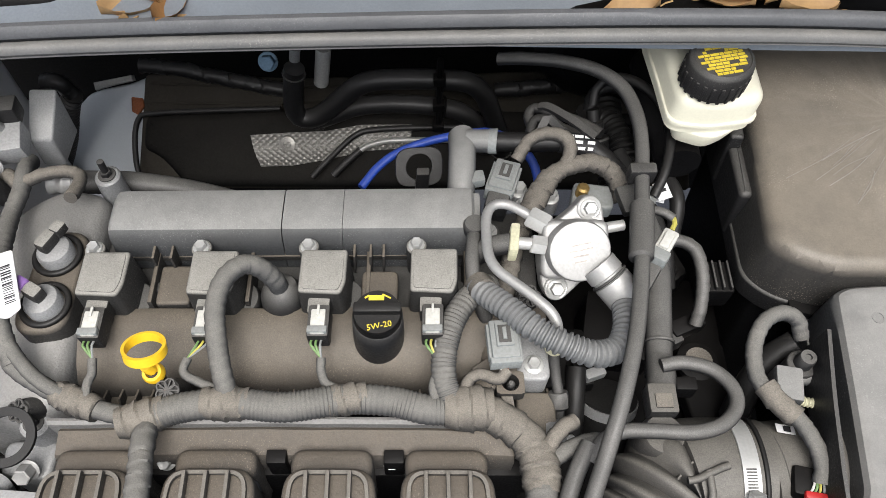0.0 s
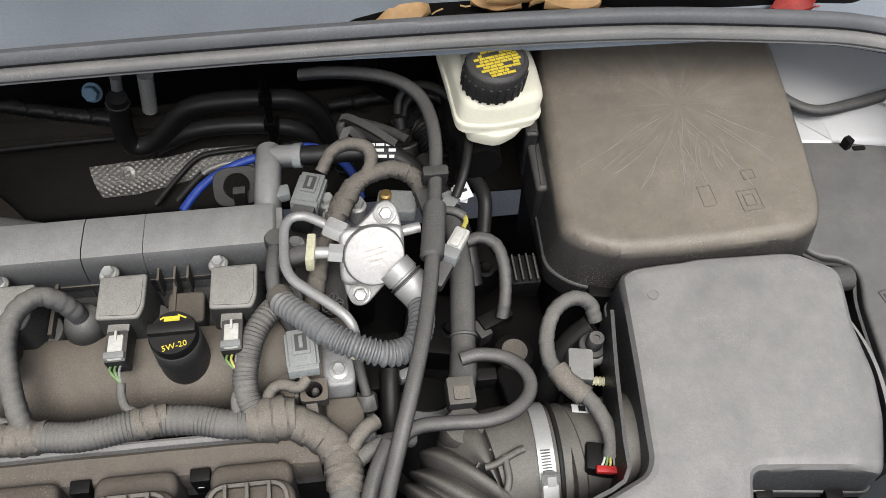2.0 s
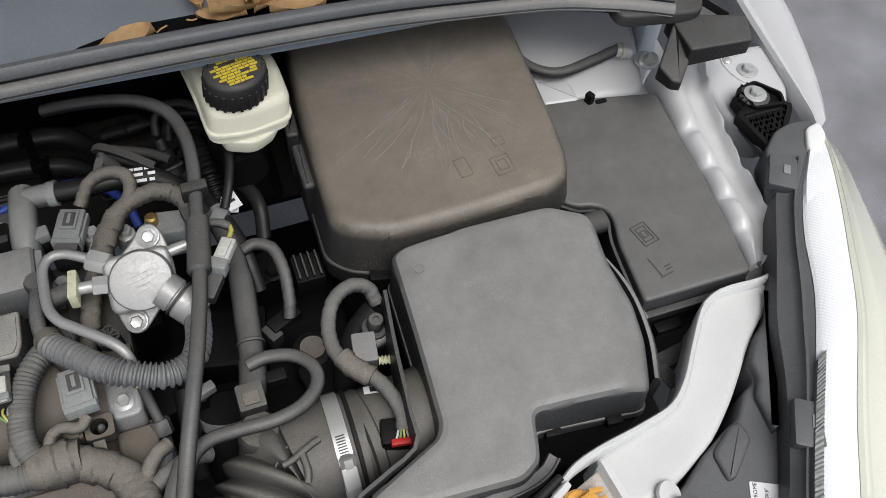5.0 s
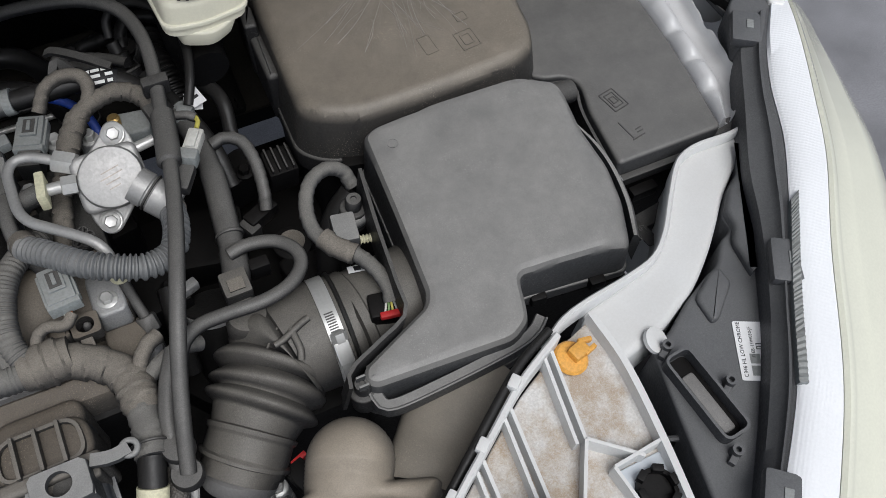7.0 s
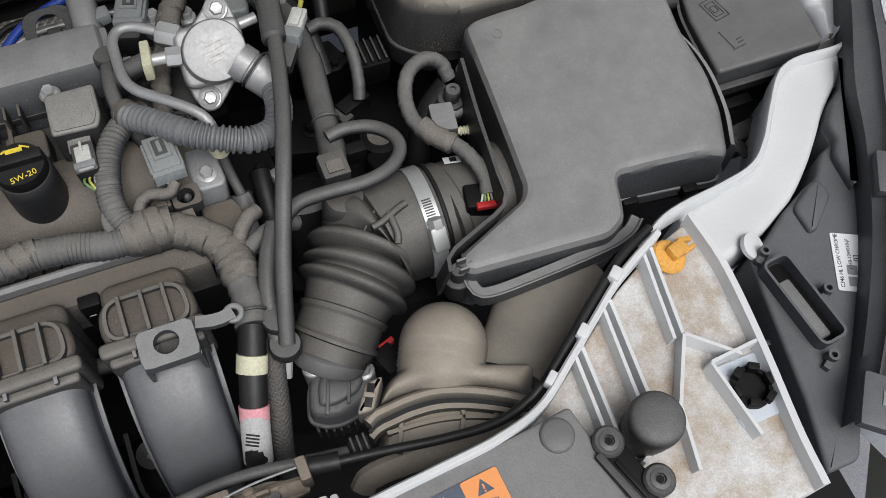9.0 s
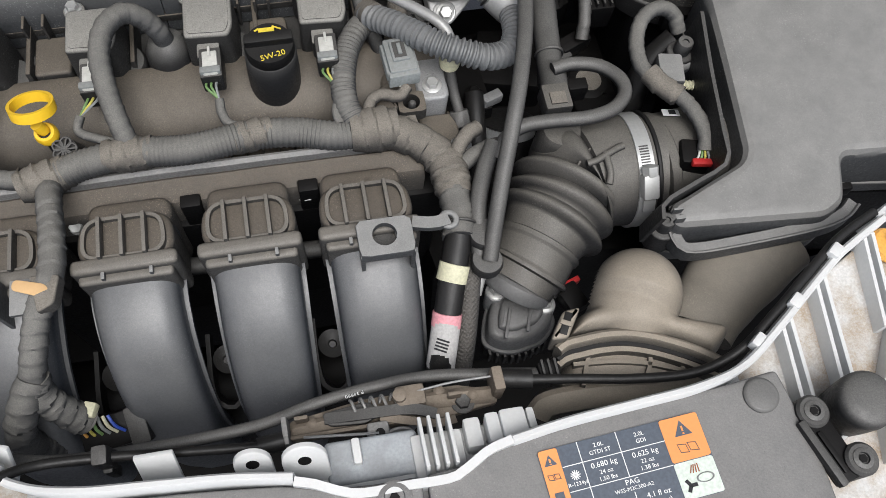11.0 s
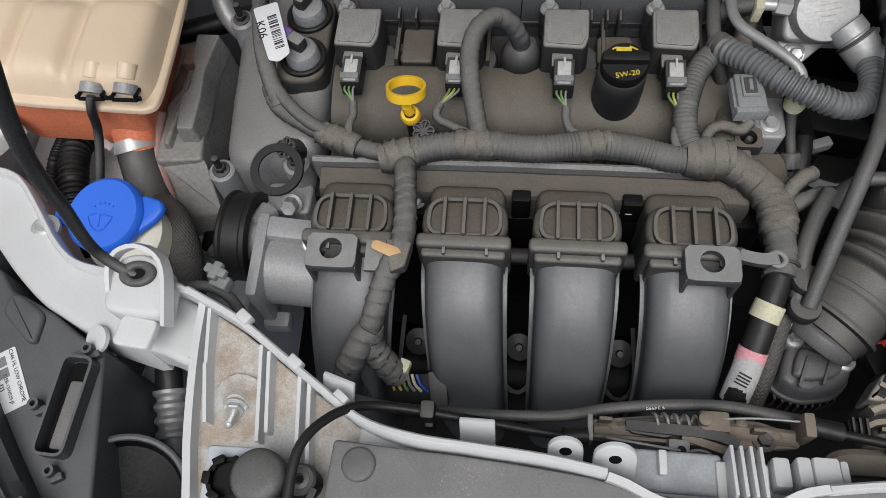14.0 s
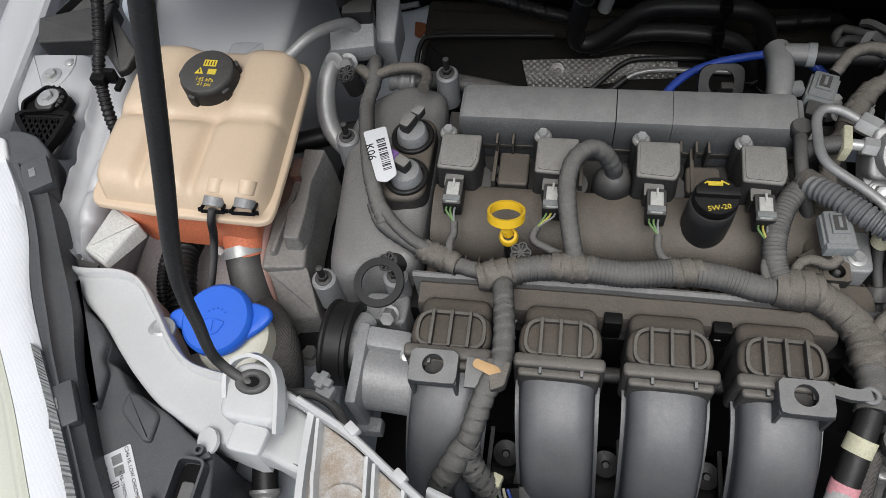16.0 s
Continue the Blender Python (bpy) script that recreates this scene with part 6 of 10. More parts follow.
part("flange", lathe([(0.030, 0), (0.033, 0.003), (0.033, 0.012), (0.030, 0.016), (0, 0.016)], m=axis((0.1345, 0.1005, 0.7295), (0.121, 0.085, 0.715)), n=30), M_THROT, throttle)
part("body", slab(TH, 0.676, 0.704, 0.006, r=0.010, draft=0.002), M_THROT, throttle)
part("body_step", slab(inset(TH[::-1] if area2(TH) < 0 else TH, 0.009), 0.700, 0.7105, 0.004, r=0.008), M_THROT, throttle)
part("motor_lid", slab(inset(TH[::-1] if area2(TH) < 0 else TH, -0.003), 0.648, 0.678, 0.003, r=0.010), M_RUBBER, throttle, "black ribbed lid")
for k in range(9):
    f = k / 8
    part("lid_rib", box((0.101 + 0.052 * f, 0.0520 - 0.007 * math.sin(math.pi * f) + 0.002 * f, 0.668), (0.0026, 0.006, 0.022), 0.0007, rz=6), M_DARK, throttle)
part("lid_lip", slab(inset(TH[::-1] if area2(TH) < 0 else TH, -0.0045), 0.6765, 0.6815, 0.001, r=0.010), M_THROT, throttle)
for (x, y), w in (((0.118, 0.066), 0.030), ((0.138, 0.068), 0.028)):
    part("casting_rib", box((x, y, 0.7115), (0.003, w, 0.004), 0.001, rz=-20), M_THROT, throttle)
for x, y, z in ((0.1135, 0.0985, 0.704), (0.1560, 0.0800, 0.700)):
    lugp = part("lug", lathe([(0.0095, -0.03), (0.0095, 0.004), (0.008, 0.005), (0, 0.005)], (x, y, z), 18), M_CAST, throttle)
    part("bolt", hexbolt(up_at(x, y, z + 0.005), 0.0062, 0.008, 1.45), M_STEEL, lugp)
plug = thing("throttle_connector", (0.180, 0.088, 0.70), "black connector with a red seal and small wires", "connector")
part("shell", box((0.180, 0.080, 0.715), (0.020, 0.026, 0.018), 0.003, rz=20), M_BLACK, plug)
part("red_seal", box((0.183, 0.094, 0.718), (0.016, 0.005, 0.010), 0.001, rz=20), M_RED, plug)

# battery cover
batt = thing("battery_cover", (0.43, 0.45, 0.58), "black plastic battery cover under brown dust and scratches", "battery cover", plain=True)
BT = [(0.297, 0.372), (0.313, 0.355), (0.350, 0.340), (0.430, 0.339), (0.522, 0.343), (0.546, 0.354), (0.557, 0.380), (0.562, 0.430), (0.565, 0.500), (0.568, 0.580), (0.540, 0.640), (0.330, 0.650), (0.309, 0.600), (0.301, 0.500)]
def batt_z(x, y):
    """The top climbs to the back and falls along its rounded sides."""
    return (y - 0.34) * 0.13 - 0.9 * max(0.0, 0.318 - x) ** 1.0 * 0.25 - 0.2 * max(0.0, x - 0.545)
part("cover", gridded(slab(BT, 0.772, 0.832, 0.013, r=0.016, draft=0.008), 0.012, batt_z), M_BATT, batt, angle=34)
part("skirt", slab(inset(BT, -0.010) if area2(BT) > 0 else inset(BT[::-1], -0.010), 0.752, 0.776, 0.003, r=0.012), M_DARK, batt)
part("side_flap", slab(rounded([(0.286, 0.43), (0.300, 0.43), (0.304, 0.56), (0.288, 0.56)], 0.006), 0.76, 0.822, 0.006), M_DARK, batt)
part("edge_clip", slab(rounded([(0.284, 0.490), (0.298, 0.488), (0.300, 0.520), (0.286, 0.516)], 0.004), 0.77, 0.838, 0.004), M_DARK, batt)
# Black block before the skirt, coloured for the shade inside a notch
part("notch_dark_block", box((0.345, 0.334, 0.766), (0.040, 0.018, 0.024), 0.003, rz=-12), M_BLACK, batt)
def on_cover(pts):
    return [(x, y, 0.8322 + batt_z(x, y)) for x, y in pts]
M_SCRATCH = mat("pale_scratch", (0.30, 0.28, 0.25), 0.7, bump=0.1)
rsc = random.Random(9)
for k in range(34):
    a = radians(rsc.uniform(-150, -20))
    d0, d1 = rsc.uniform(0.006, 0.05), rsc.uniform(0.02, 0.09)
    cx, cy = 0.442 + rsc.uniform(-0.03, 0.03), 0.490 + rsc.uniform(-0.02, 0.02)
    p0 = (cx + d0 * math.cos(a), cy + d0 * math.sin(a))
    p1 = (p0[0] + d1 * math.cos(a + rsc.uniform(-0.2, 0.2)), p0[1] + d1 * math.sin(a + rsc.uniform(-0.2, 0.2)))
    mid = ((p0[0] + p1[0]) / 2 + rsc.uniform(-0.003, 0.003), (p0[1] + p1[1]) / 2 + rsc.uniform(-0.003, 0.003))
    if all(0.32 < q[0] < 0.54 and q[1] > 0.352 for q in (p0, mid, p1)):
        part("scratch", tube(on_cover([p0, mid, p1]), rsc.uniform(0.00022, 0.00045), 5, 0.004), M_SCRATCH, batt)
def raised_frame(cx, cy, w, h, rz):
    for dx, dy, a, b in ((0, h / 2, w, 0.0013), (0, -h / 2, w, 0.0013), (-w / 2, 0, 0.0013, h), (w / 2, 0, 0.0013, h)):
        q = pose(cx, cy, 0.8322 + batt_z(cx, cy), 7.5, 0, rz) @ pose(dx, dy, 0.0)
        part("moulded_mark", xf(box((0, 0, 0), (a, b, 0.0010), 0.0), q), M_BATT, batt)
for cx, cy, w, h in ((0.444, 0.392, 0.013, 0.022), (0.484, 0.384, 0.020, 0.022), (0.484, 0.384, 0.010, 0.012), (0.490, 0.412, 0.012, 0.010)):
    raised_frame(cx, cy, w, h, 6)
base = part("tray", slab([(0.300, 0.352), (0.545, 0.352), (0.555, 0.60), (0.315, 0.60)], 0.52, 0.755, 0.004, r=0.01), M_BLACK, batt)

# fuse box
fuse = thing("fuse_box", (0.64, 0.32, 0.60), "black plastic fuse box with a notched lid", "fuse box", plain=True)
FB = [(0.5695, 0.212), (0.691, 0.210), (0.702, 0.280), (0.709, 0.335), (0.713, 0.400), (0.720, 0.466), (0.584, 0.494), (0.545, 0.420), (0.545, 0.350), (0.558, 0.340), (0.573, 0.337), (0.5845, 0.328), (0.586, 0.314), (0.577, 0.283)]
part("lid", gridded(slab(FB, 0.760, 0.791, 0.004, r=0.006, draft=0.002), 0.02, lambda x, y: 0.0), M_LIDF, fuse)
part("base", slab([(0.566, 0.208), (0.692, 0.206), (0.713, 0.400), (0.720, 0.466), (0.584, 0.494), (0.545, 0.420), (0.545, 0.350), (0.575, 0.320)], 0.60, 0.770, 0.003, r=0.006), M_BLACK, fuse)
part("front_lip", box((0.630, 0.2045, 0.768), (0.124, 0.008, 0.012), 0.002, rz=-1), M_DARK, fuse)
part("front_tab", box((0.5685, 0.2065, 0.772), (0.008, 0.010, 0.006), 0.001), M_CONN, fuse)
part("rim", sweep([(0.535, 0.352, 0.788), (0.556, 0.334, 0.788), (0.568, 0.3315, 0.788), (0.578, 0.325, 0.788), (0.580, 0.313, 0.787), (0.571, 0.283, 0.786), (0.564, 0.212, 0.784)], [(-0.0016, -0.02), (-0.0016, 0.002), (0.0016, 0.002), (0.0016, -0.02)], 0.006), M_DARK, fuse)
part("clip", box((0.600, 0.198, 0.745), (0.030, 0.012, 0.014), 0.002), M_BLACK, fuse)
def moulded_frame(cx, cy, w, h, rz):
    for dx, dy, a, b in ((0, h / 2, w, 0.0011), (0, -h / 2, w, 0.0011), (-w / 2, 0, 0.0011, h), (w / 2, 0, 0.0011, h)):
        part("moulded_mark", xf(box((dx, dy, 0), (a, b, 0.0007), 0.0), pose(cx, cy, 0.7912, 0, 0, rz)), M_DARK, fuse)
moulded_frame(0.6075, 0.285, 0.018, 0.026, 12)
moulded_frame(0.6075, 0.285, 0.011, 0.018, 12)
moulded_frame(0.6075, 0.285, 0.006, 0.008, 12)
for x, y, w, h in ((0.598, 0.245, 0.0011, 0.024), (0.606, 0.233, 0.016, 0.0011), (0.611, 0.243, 0.007, 0.0011), (0.611, 0.239, 0.007, 0.0011)):
    part("moulded_mark", box((x, y, 0.7912), (w, h, 0.0007), 0.0, rz=10), M_DARK, fuse)
solo("lower_crossmember", box((0.60, 0.165, 0.77), (0.16, 0.018, 0.02), 0.004, rz=8), M_DARK, "dark cross tube in front of the fuse box", "cross tube")

# washer or vent hose on the strut tower
eh = thing("earth_cable", (0.64, 0.52, 0.79), "black cable bolted to the strut tower with a zinc lug", "cable", plain=True)
part("cable", tube([(0.556, 0.600, 0.835), (0.566, 0.570, 0.825), (0.577, 0.538, 0.813), (0.609, 0.515, 0.809), (0.656, 0.520, 0.809), (0.698, 0.530, 0.809)], 0.0066, 14), M_HOSE, eh)
part("lug_sleeve", tube([(0.694, 0.529, 0.809), (0.712, 0.524, 0.806)], 0.0085, 14), M_STEEL, eh)
part("lug_ring", ring((0, 0, 0), 0.0088, 0.0014, 24, 8, axis((0.701, 0.527, 0.808), (0.72, 0.522, 0.806))), M_CREAM, eh)
part("eyelet", slab(hexpoly(0.015, 20, 0.730, 0.512), 0.796, 0.800, 0.001), M_STEEL, eh)
part("bolt", hexbolt(pose(0.728, 0.508, 0.800, 28, 0, 0), 0.0072, 0.016, 1.5), M_STEEL, eh)
part("clip", box((0.636, 0.476, 0.795), (0.008, 0.010, 0.018), 0.002, rz=20), M_BLACK, eh)
part("clip", box((0.650, 0.472, 0.790), (0.014, 0.006, 0.006), 0.002), M_BLACK, eh)

# brake fluid reservoir
res = thing("brake_fluid_reservoir", (0.24, 0.475, 0.80), "milky plastic brake fluid reservoir with a black cap", "fluid reservoir")
part("tank", slab([(0.206, 0.470), (0.240, 0.464), (0.283, 0.472), (0.281, 0.520), (0.267, 0.58), (0.195, 0.58), (0.202, 0.520)], 0.866, 0.908, 0.010, r=0.012), M_MILK, res)
part("foot", slab([(0.212, 0.472), (0.246, 0.458), (0.276, 0.474), (0.270, 0.510), (0.215, 0.510)], 0.846, 0.868, 0.003, r=0.012, draft=-0.006), M_MILK, res)
part("seam", slab([(0.204, 0.4675), (0.240, 0.4615), (0.285, 0.4695), (0.283, 0.520), (0.270, 0.58), (0.192, 0.58), (0.200, 0.520)], 0.876, 0.880, 0.001, r=0.012), M_MILK, res)
capm = pose(0.2355, 0.492, 0.910, 0, 0, 0)
cp = part("cap", lathe([(0.0285, 0), (0.0288, 0.004), (0.0282, 0.024), (0.0270, 0.0265), (0.0240, 0.0285), (0.0235, 0.0275), (0, 0.0278)], m=capm, n=48), M_DARK, res, "black cap with dense yellow warnings")
for k in range(24):
    a = 2 * math.pi * k / 24
    part("grip", box((0.2355 + 0.0286 * math.cos(a), 0.492 + 0.0286 * math.sin(a), 0.918), (0.002, 0.003, 0.018), 0.0006, rz=math.degrees(a)), M_DARK, cp)
rw = random.Random(4)
row = 0
for yy in [-0.0185 + 0.0037 * i for i in range(11)]:
    half = math.sqrt(max(0.0, 0.0225 ** 2 - yy ** 2)) * (0.75 if row % 2 else 0.95)
    x = -half
    while x < half - 0.003:
        w = rw.uniform(0.003, 0.008)
        if rw.random() < 0.86:
            part("print", xf(box((x + w / 2, yy, 0.0280), (w, 0.0027, 0.0004), 0.0, rz=0), capm @ pose(0, 0, 0, 0, 0, 12)), M_YPRINT, cp)
        x += w + 0.0007
    row += 1

# ---- coolant, washer and engine mount side ----
tank = thing("coolant_tank", (-0.57, 0.33, 0.74), "amber translucent coolant tank with pink coolant in its foot", "coolant tank")
def tank_z(x, y):
    """The moulded top: three front bays, a shallow cross groove and two raised rear shoulders."""
    def dent(v, at, w):
        return math.exp(-((v - at) / w) ** 2)
    z = 0.022 if y < 0.345 else 0.026
    front = 1 / (1 + math.exp((y - 0.338) / 0.004))
    z -= front * (0.009 * dent(x, -0.607, 0.006) + 0.010 * dent(x, -0.5525, 0.007))
    z -= 0.006 * dent(y, 0.346, 0.006) * (1 - 0.7 * dent(x, -0.570, 0.03))
    well = 1 / (1 + math.exp((abs(x + 0.574) - 0.033) / 0.004)) * (1 - front)
    z -= 0.010 * well
    z -= 0.012 * (1 - front) * 1 / (1 + math.exp((x + 0.625) / 0.01)) * 0.3
    return z
rings_t = []
for j in range(41):
    v = -1 + 2 * j / 40
    row_t = []
    for i in range(49):
        u = -1 + 2 * i / 48
        x = -0.571 + u * 0.0905 - 0.0035 * v
        y = 0.3475 + v * 0.0985 - 0.006 * u * (1 - v) * 0.5
        e = ((1 - abs(u) ** 14) * (1 - abs(v) ** 13)) ** 0.5
        x -= u * 0.012 * abs(v) ** 8
        row_t.append((x, y, 0.833 + (0.013 + tank_z(x, y)) * e))
    rings_t.append(row_t)
bm = bmesh.new()
vs = [[bm.verts.new(p) for p in rw] for rw in rings_t]
for a, b in zip(vs, vs[1:]):
    for i in range(48):
        bm.faces.new((a[i], a[i + 1], b[i + 1], b[i]))
part("upper_shell", bm, M_TANK, tank, angle=80)
part("seam_flange", slab([(-0.657, 0.250), (-0.590, 0.243), (-0.484, 0.239), (-0.474, 0.244), (-0.472, 0.258), (-0.473, 0.320), (-0.480, 0.436), (-0.490, 0.450), (-0.664, 0.450), (-0.671, 0.436), (-0.664, 0.262)], 0.828, 0.8345, 0.0025, r=0.010), M_TANK, tank)
part("lower_shell", slab([(-0.645, 0.254), (-0.518, 0.248), (-0.503, 0.260), (-0.503, 0.395), (-0.625, 0.415), (-0.660, 0.27)], 0.742, 0.829, 0.003, r=0.020, draft=-0.012), M_COOLANT, tank)
part("outlet_neck", lathe([(0.022, 0), (0.020, 0.03), (0, 0.03)], m=axis((-0.535, 0.275, 0.765), (-0.53, 0.245, 0.735)), n=20), M_COOLANT, tank)
part("mount_foot", slab([(-0.656, 0.268), (-0.625, 0.250), (-0.652, 0.208), (-0.676, 0.222)], 0.776, 0.800, 0.003, r=0.003, zf=lambda x, y: (y - 0.25) * 0.3), M_CONNW, tank)
part("filler_neck", lathe([(0.026, 0.0), (0.026, 0.028), (0, 0.028)], (-0.568, 0.388, 0.842), 30), M_TANK, tank)
CM = pose(-0.568, 0.388, 0.861, 4, 0, 0) @ Matrix.Scale(0.94, 4)
tcap = part("cap", lathe([(0.0300, 0), (0.0312, 0.003), (0.0308, 0.020), (0.0290, 0.0245), (0.0265, 0.0258), (0, 0.0262)], m=CM, n=44), M_DARK, tank, "black pressure cap with yellow symbols")
for k in range(5):
    a = 2 * math.pi * k / 5 + 0.6
    part("grip", xf(box((0.0305 * math.cos(a), 0.0305 * math.sin(a), 0.010), (0.008, 0.010, 0.018), 0.003, rz=math.degrees(a)), CM), M_DARK, tcap)
for body, size, dx, dy in (("145 kPa", 0.0066, 0.002, -0.0125), ("21 psi", 0.0066, 0.003, -0.0185)):
    part("print", letters(body, size, CM @ pose(dx, dy, 0.0263, 0, 0, -4)), M_YPRINT, tcap)
tri = slab([(-0.012, -0.005), (-0.002, -0.005), (-0.007, 0.0035)], 0.0261, 0.0265, 0)
part("warning_triangle", xf(tri, CM), M_YPRINT, tcap)
part("warning_stroke", xf(box((-0.007, -0.0015, 0.0267), (0.0012, 0.004, 0.0004), 0.0), CM), M_INK, tcap)
part("book_mark", xf(box((0.007, -0.0015, 0.0263), (0.0095, 0.007, 0.0004), 0.0), CM), M_YPRINT, tcap)
part("radiator_mark", xf(box((0.002, 0.010, 0.0263), (0.0145, 0.0085, 0.0004), 0.0), CM), M_YPRINT, tcap)
for k in range(4):
    part("radiator_bar", xf(box((-0.003 + 0.0033 * k, 0.010, 0.0266), (0.0011, 0.0055, 0.0003), 0.0), CM), M_INK, tcap)
for x in (-0.526, -0.495):
    nip = part("outlet_nipple", lathe([(0.0088, -0.008), (0.0088, 0.004), (0.008, 0.006), (0, 0.006)], m=axis((x, 0.262, 0.860), (x - 0.002, 0.242, 0.850)), n=20), M_TANK, tank)
    part("collar", lathe([(0.0102, 0), (0.0102, 0.009), (0, 0.009)], m=axis((x, 0.253, 0.8555), (x - 0.002, 0.233, 0.8455)), n=20), M_CAST, nip)
    part("clip", box((x - 0.001, 0.241, 0.848), (0.024, 0.0026, 0.0032), 0.0008, rx=-20), M_BLACK, nip)
    for d in (-0.0105, 0.0105):
        part("clip_leg", box((x - 0.001 + d, 0.247, 0.850), (0.0018, 0.014, 0.004), 0.0006, rx=-20), M_BLACK, nip)
        part("clip_ear", box((x - 0.001 + d * 1.25, 0.2425, 0.8485), (0.004, 0.0022, 0.0045), 0.0006, rx=-20), M_BLACK, nip)
solo("overflow_hose", tube([(-0.5275, 0.243, 0.849), (-0.531, 0.237, 0.838), (-0.538, 0.232, 0.805), (-0.545, 0.205, 0.77), (-0.556, 0.190, 0.74), (-0.560, 0.180, 0.69)], 0.0042, 12), M_HOSE, "thin grey overflow hose below the coolant tank", "hose")
solo("coolant_hose", tube([(-0.535, 0.262, 0.750), (-0.528, 0.240, 0.735), (-0.512, 0.205, 0.72), (-0.495, 0.175, 0.700), (-0.487, 0.15, 0.66)], 0.020, 20, 0.006), M_HOSE, "thick black coolant hose under the tank", "coolant hose")
solo("spring_clip", join(lathe([(0.0215, -0.006), (0.0222, -0.006), (0.0222, 0.006), (0.0215, 0.006), (0, 0.006)], m=axis((-0.534, 0.256, 0.747), (-0.528, 0.240, 0.735)), n=30), box((-0.553, 0.246, 0.758), (0.016, 0.008, 0.010), 0.002, rz=-30)), M_STEEL, "zinc spring clip on the coolant hose", "spring clip")
solo("braided_hose", tube([(-0.496, 0.190, 0.735), (-0.480, 0.178, 0.742), (-0.466, 0.158, 0.742), (-0.455, 0.130, 0.738), (-0.452, 0.100, 0.725), (-0.456, 0.07, 0.69)], 0.0165, 18, 0.006), M_BRAID, "black braided sleeve hose beside the washer filler", "hose")
solo("pink_pipe", tube([(-0.512, 0.290, 0.755), (-0.513, 0.262, 0.745), (-0.508, 0.238, 0.735), (-0.498, 0.214, 0.722), (-0.496, 0.200, 0.70)], 0.0058, 12), mat("dull_pink_pipe", (0.36, 0.20, 0.17), 0.5, dust=0.25), "dull pinkish metal pipe behind the coolant hose", "pipe")
solo("corrugated_sleeve", tube([(-0.617, 0.300, 0.700), (-0.612, 0.262, 0.715), (-0.604, 0.228, 0.715), (-0.596, 0.196, 0.705), (-0.592, 0.17, 0.67)], 0.0140, 16, kind="rib", pitch=0.0055, amp=0.0011), M_RUBBER, "black corrugated sleeve below the tank", "conduit")
solo("thin_conduit", tube([(-0.640, 0.295, 0.70), (-0.634, 0.25, 0.71), (-0.625, 0.21, 0.70), (-0.615, 0.18, 0.66)], 0.0058, 10, kind="rib", pitch=0.004, amp=0.0006), M_RUBBER, "thin black corrugated conduit", "conduit")
solo("lower_apron", slab([(-0.70, 0.17), (-0.49, 0.18), (-0.46, 0.24), (-0.47, 0.42), (-0.70, 0.42)], 0.45, 0.655, 0.006, r=0.02), mat("rosy_grey_paint", (0.50, 0.45, 0.44), 0.55, dust=0.3, bump=0.1), "pinkish grey painted inner apron", "body panel", kind="structure")
solo("apron_step", slab([(-0.52, 0.02), (-0.42, 0.02), (-0.42, 0.20), (-0.50, 0.20)], 0.45, 0.655, 0.008, r=0.01), M_BLUEGREY, "grey painted chassis rail end", "body panel", kind="structure")
solo("rail_bolt", hexbolt(up_at(-0.462, 0.178, 0.656), 0.0085, 0.010, 1.7), M_DCAST, "grimy hexagon bolt with washer on the chassis rail", "bolt")

# washer filler
wash = thing("washer_filler", (-0.522, 0.160, 0.66), "blue washer fluid cap on a milky filler neck", "washer filler")
WM = pose(-0.514, 0.154, 0.785, 10, -4, 0) @ Matrix.Scale(1.07, 4)
part("neck", lathe([(0.026, -0.12), (0.029, -0.02), (0.030, 0.002), (0, 0.002)], m=WM, n=30), M_MILK, wash)
wc = part("cap", lathe([(0.0325, 0.0), (0.0335, 0.003), (0.0330, 0.010), (0.0300, 0.0135), (0, 0.0145)], m=WM, n=44), M_BLUE, wash, "bright blue plastic flip cap")
part("pull_tab", xf(slab(rounded([(0.024, -0.020), (0.044, -0.004), (0.050, 0.006), (0.046, 0.014), (0.026, 0.020)], 0.008), 0.0005, 0.0065, 0.003), WM), M_BLUE, wc)
part("hinge", xf(slab(rounded([(-0.030, -0.010), (-0.046, -0.006), (-0.050, 0.004), (-0.044, 0.010), (-0.028, 0.012)], 0.005), 0.0, 0.006, 0.003), WM), M_BLUE, wc)
for pts in ([(-0.012, -0.003), (-0.004, 0.0), (0.010, -0.004)], [(-0.012, -0.003), (-0.006, -0.014), (0.003, -0.015), (0.010, -0.004)], [(-0.001, -0.002), (-0.001, -0.012)]):
    part("wiper_mark", xf(tube([(x, y, 0.0146) for x, y in pts], 0.0007, 6), WM), M_BLUE, wc)
for k in range(5):
    part("spray_mark", xf(lathe([(0.0011, 0), (0.0008, 0.0008), (0, 0.0008)], (-0.007 + 0.004 * k, 0.006 + 0.003 * math.sin(k * 0.8), 0.0143), 8), WM), M_BLUE, wc)
part("neck_shoulder", lathe([(0.036, -0.03), (0.036, -0.004), (0.030, 0.0), (0, 0.0)], m=pose(-0.503, 0.142, 0.778, 8, -4, 0), n=36), M_MILK, wash)
part("neck_clip", box((-0.497, 0.130, 0.752), (0.010, 0.022, 0.008), 0.002, rz=-30), M_DARK, wash)
solo("filler_screw", join(lathe([(0.013, 0), (0.013, 0.004), (0.010, 0.005), (0, 0.005)], (-0.566, 0.138, 0.790), 20), hexbolt(up_at(-0.566, 0.138, 0.795), 0.006, 0.006, 1.4)), M_STEEL, "zinc screw with a rubber washer beside the washer cap", "screw")

# hood prop rod
rod = thing("prop_rod", (-0.432, 0.068, 0.85), "black coated steel hood prop rod standing in its grommet", "prop rod")
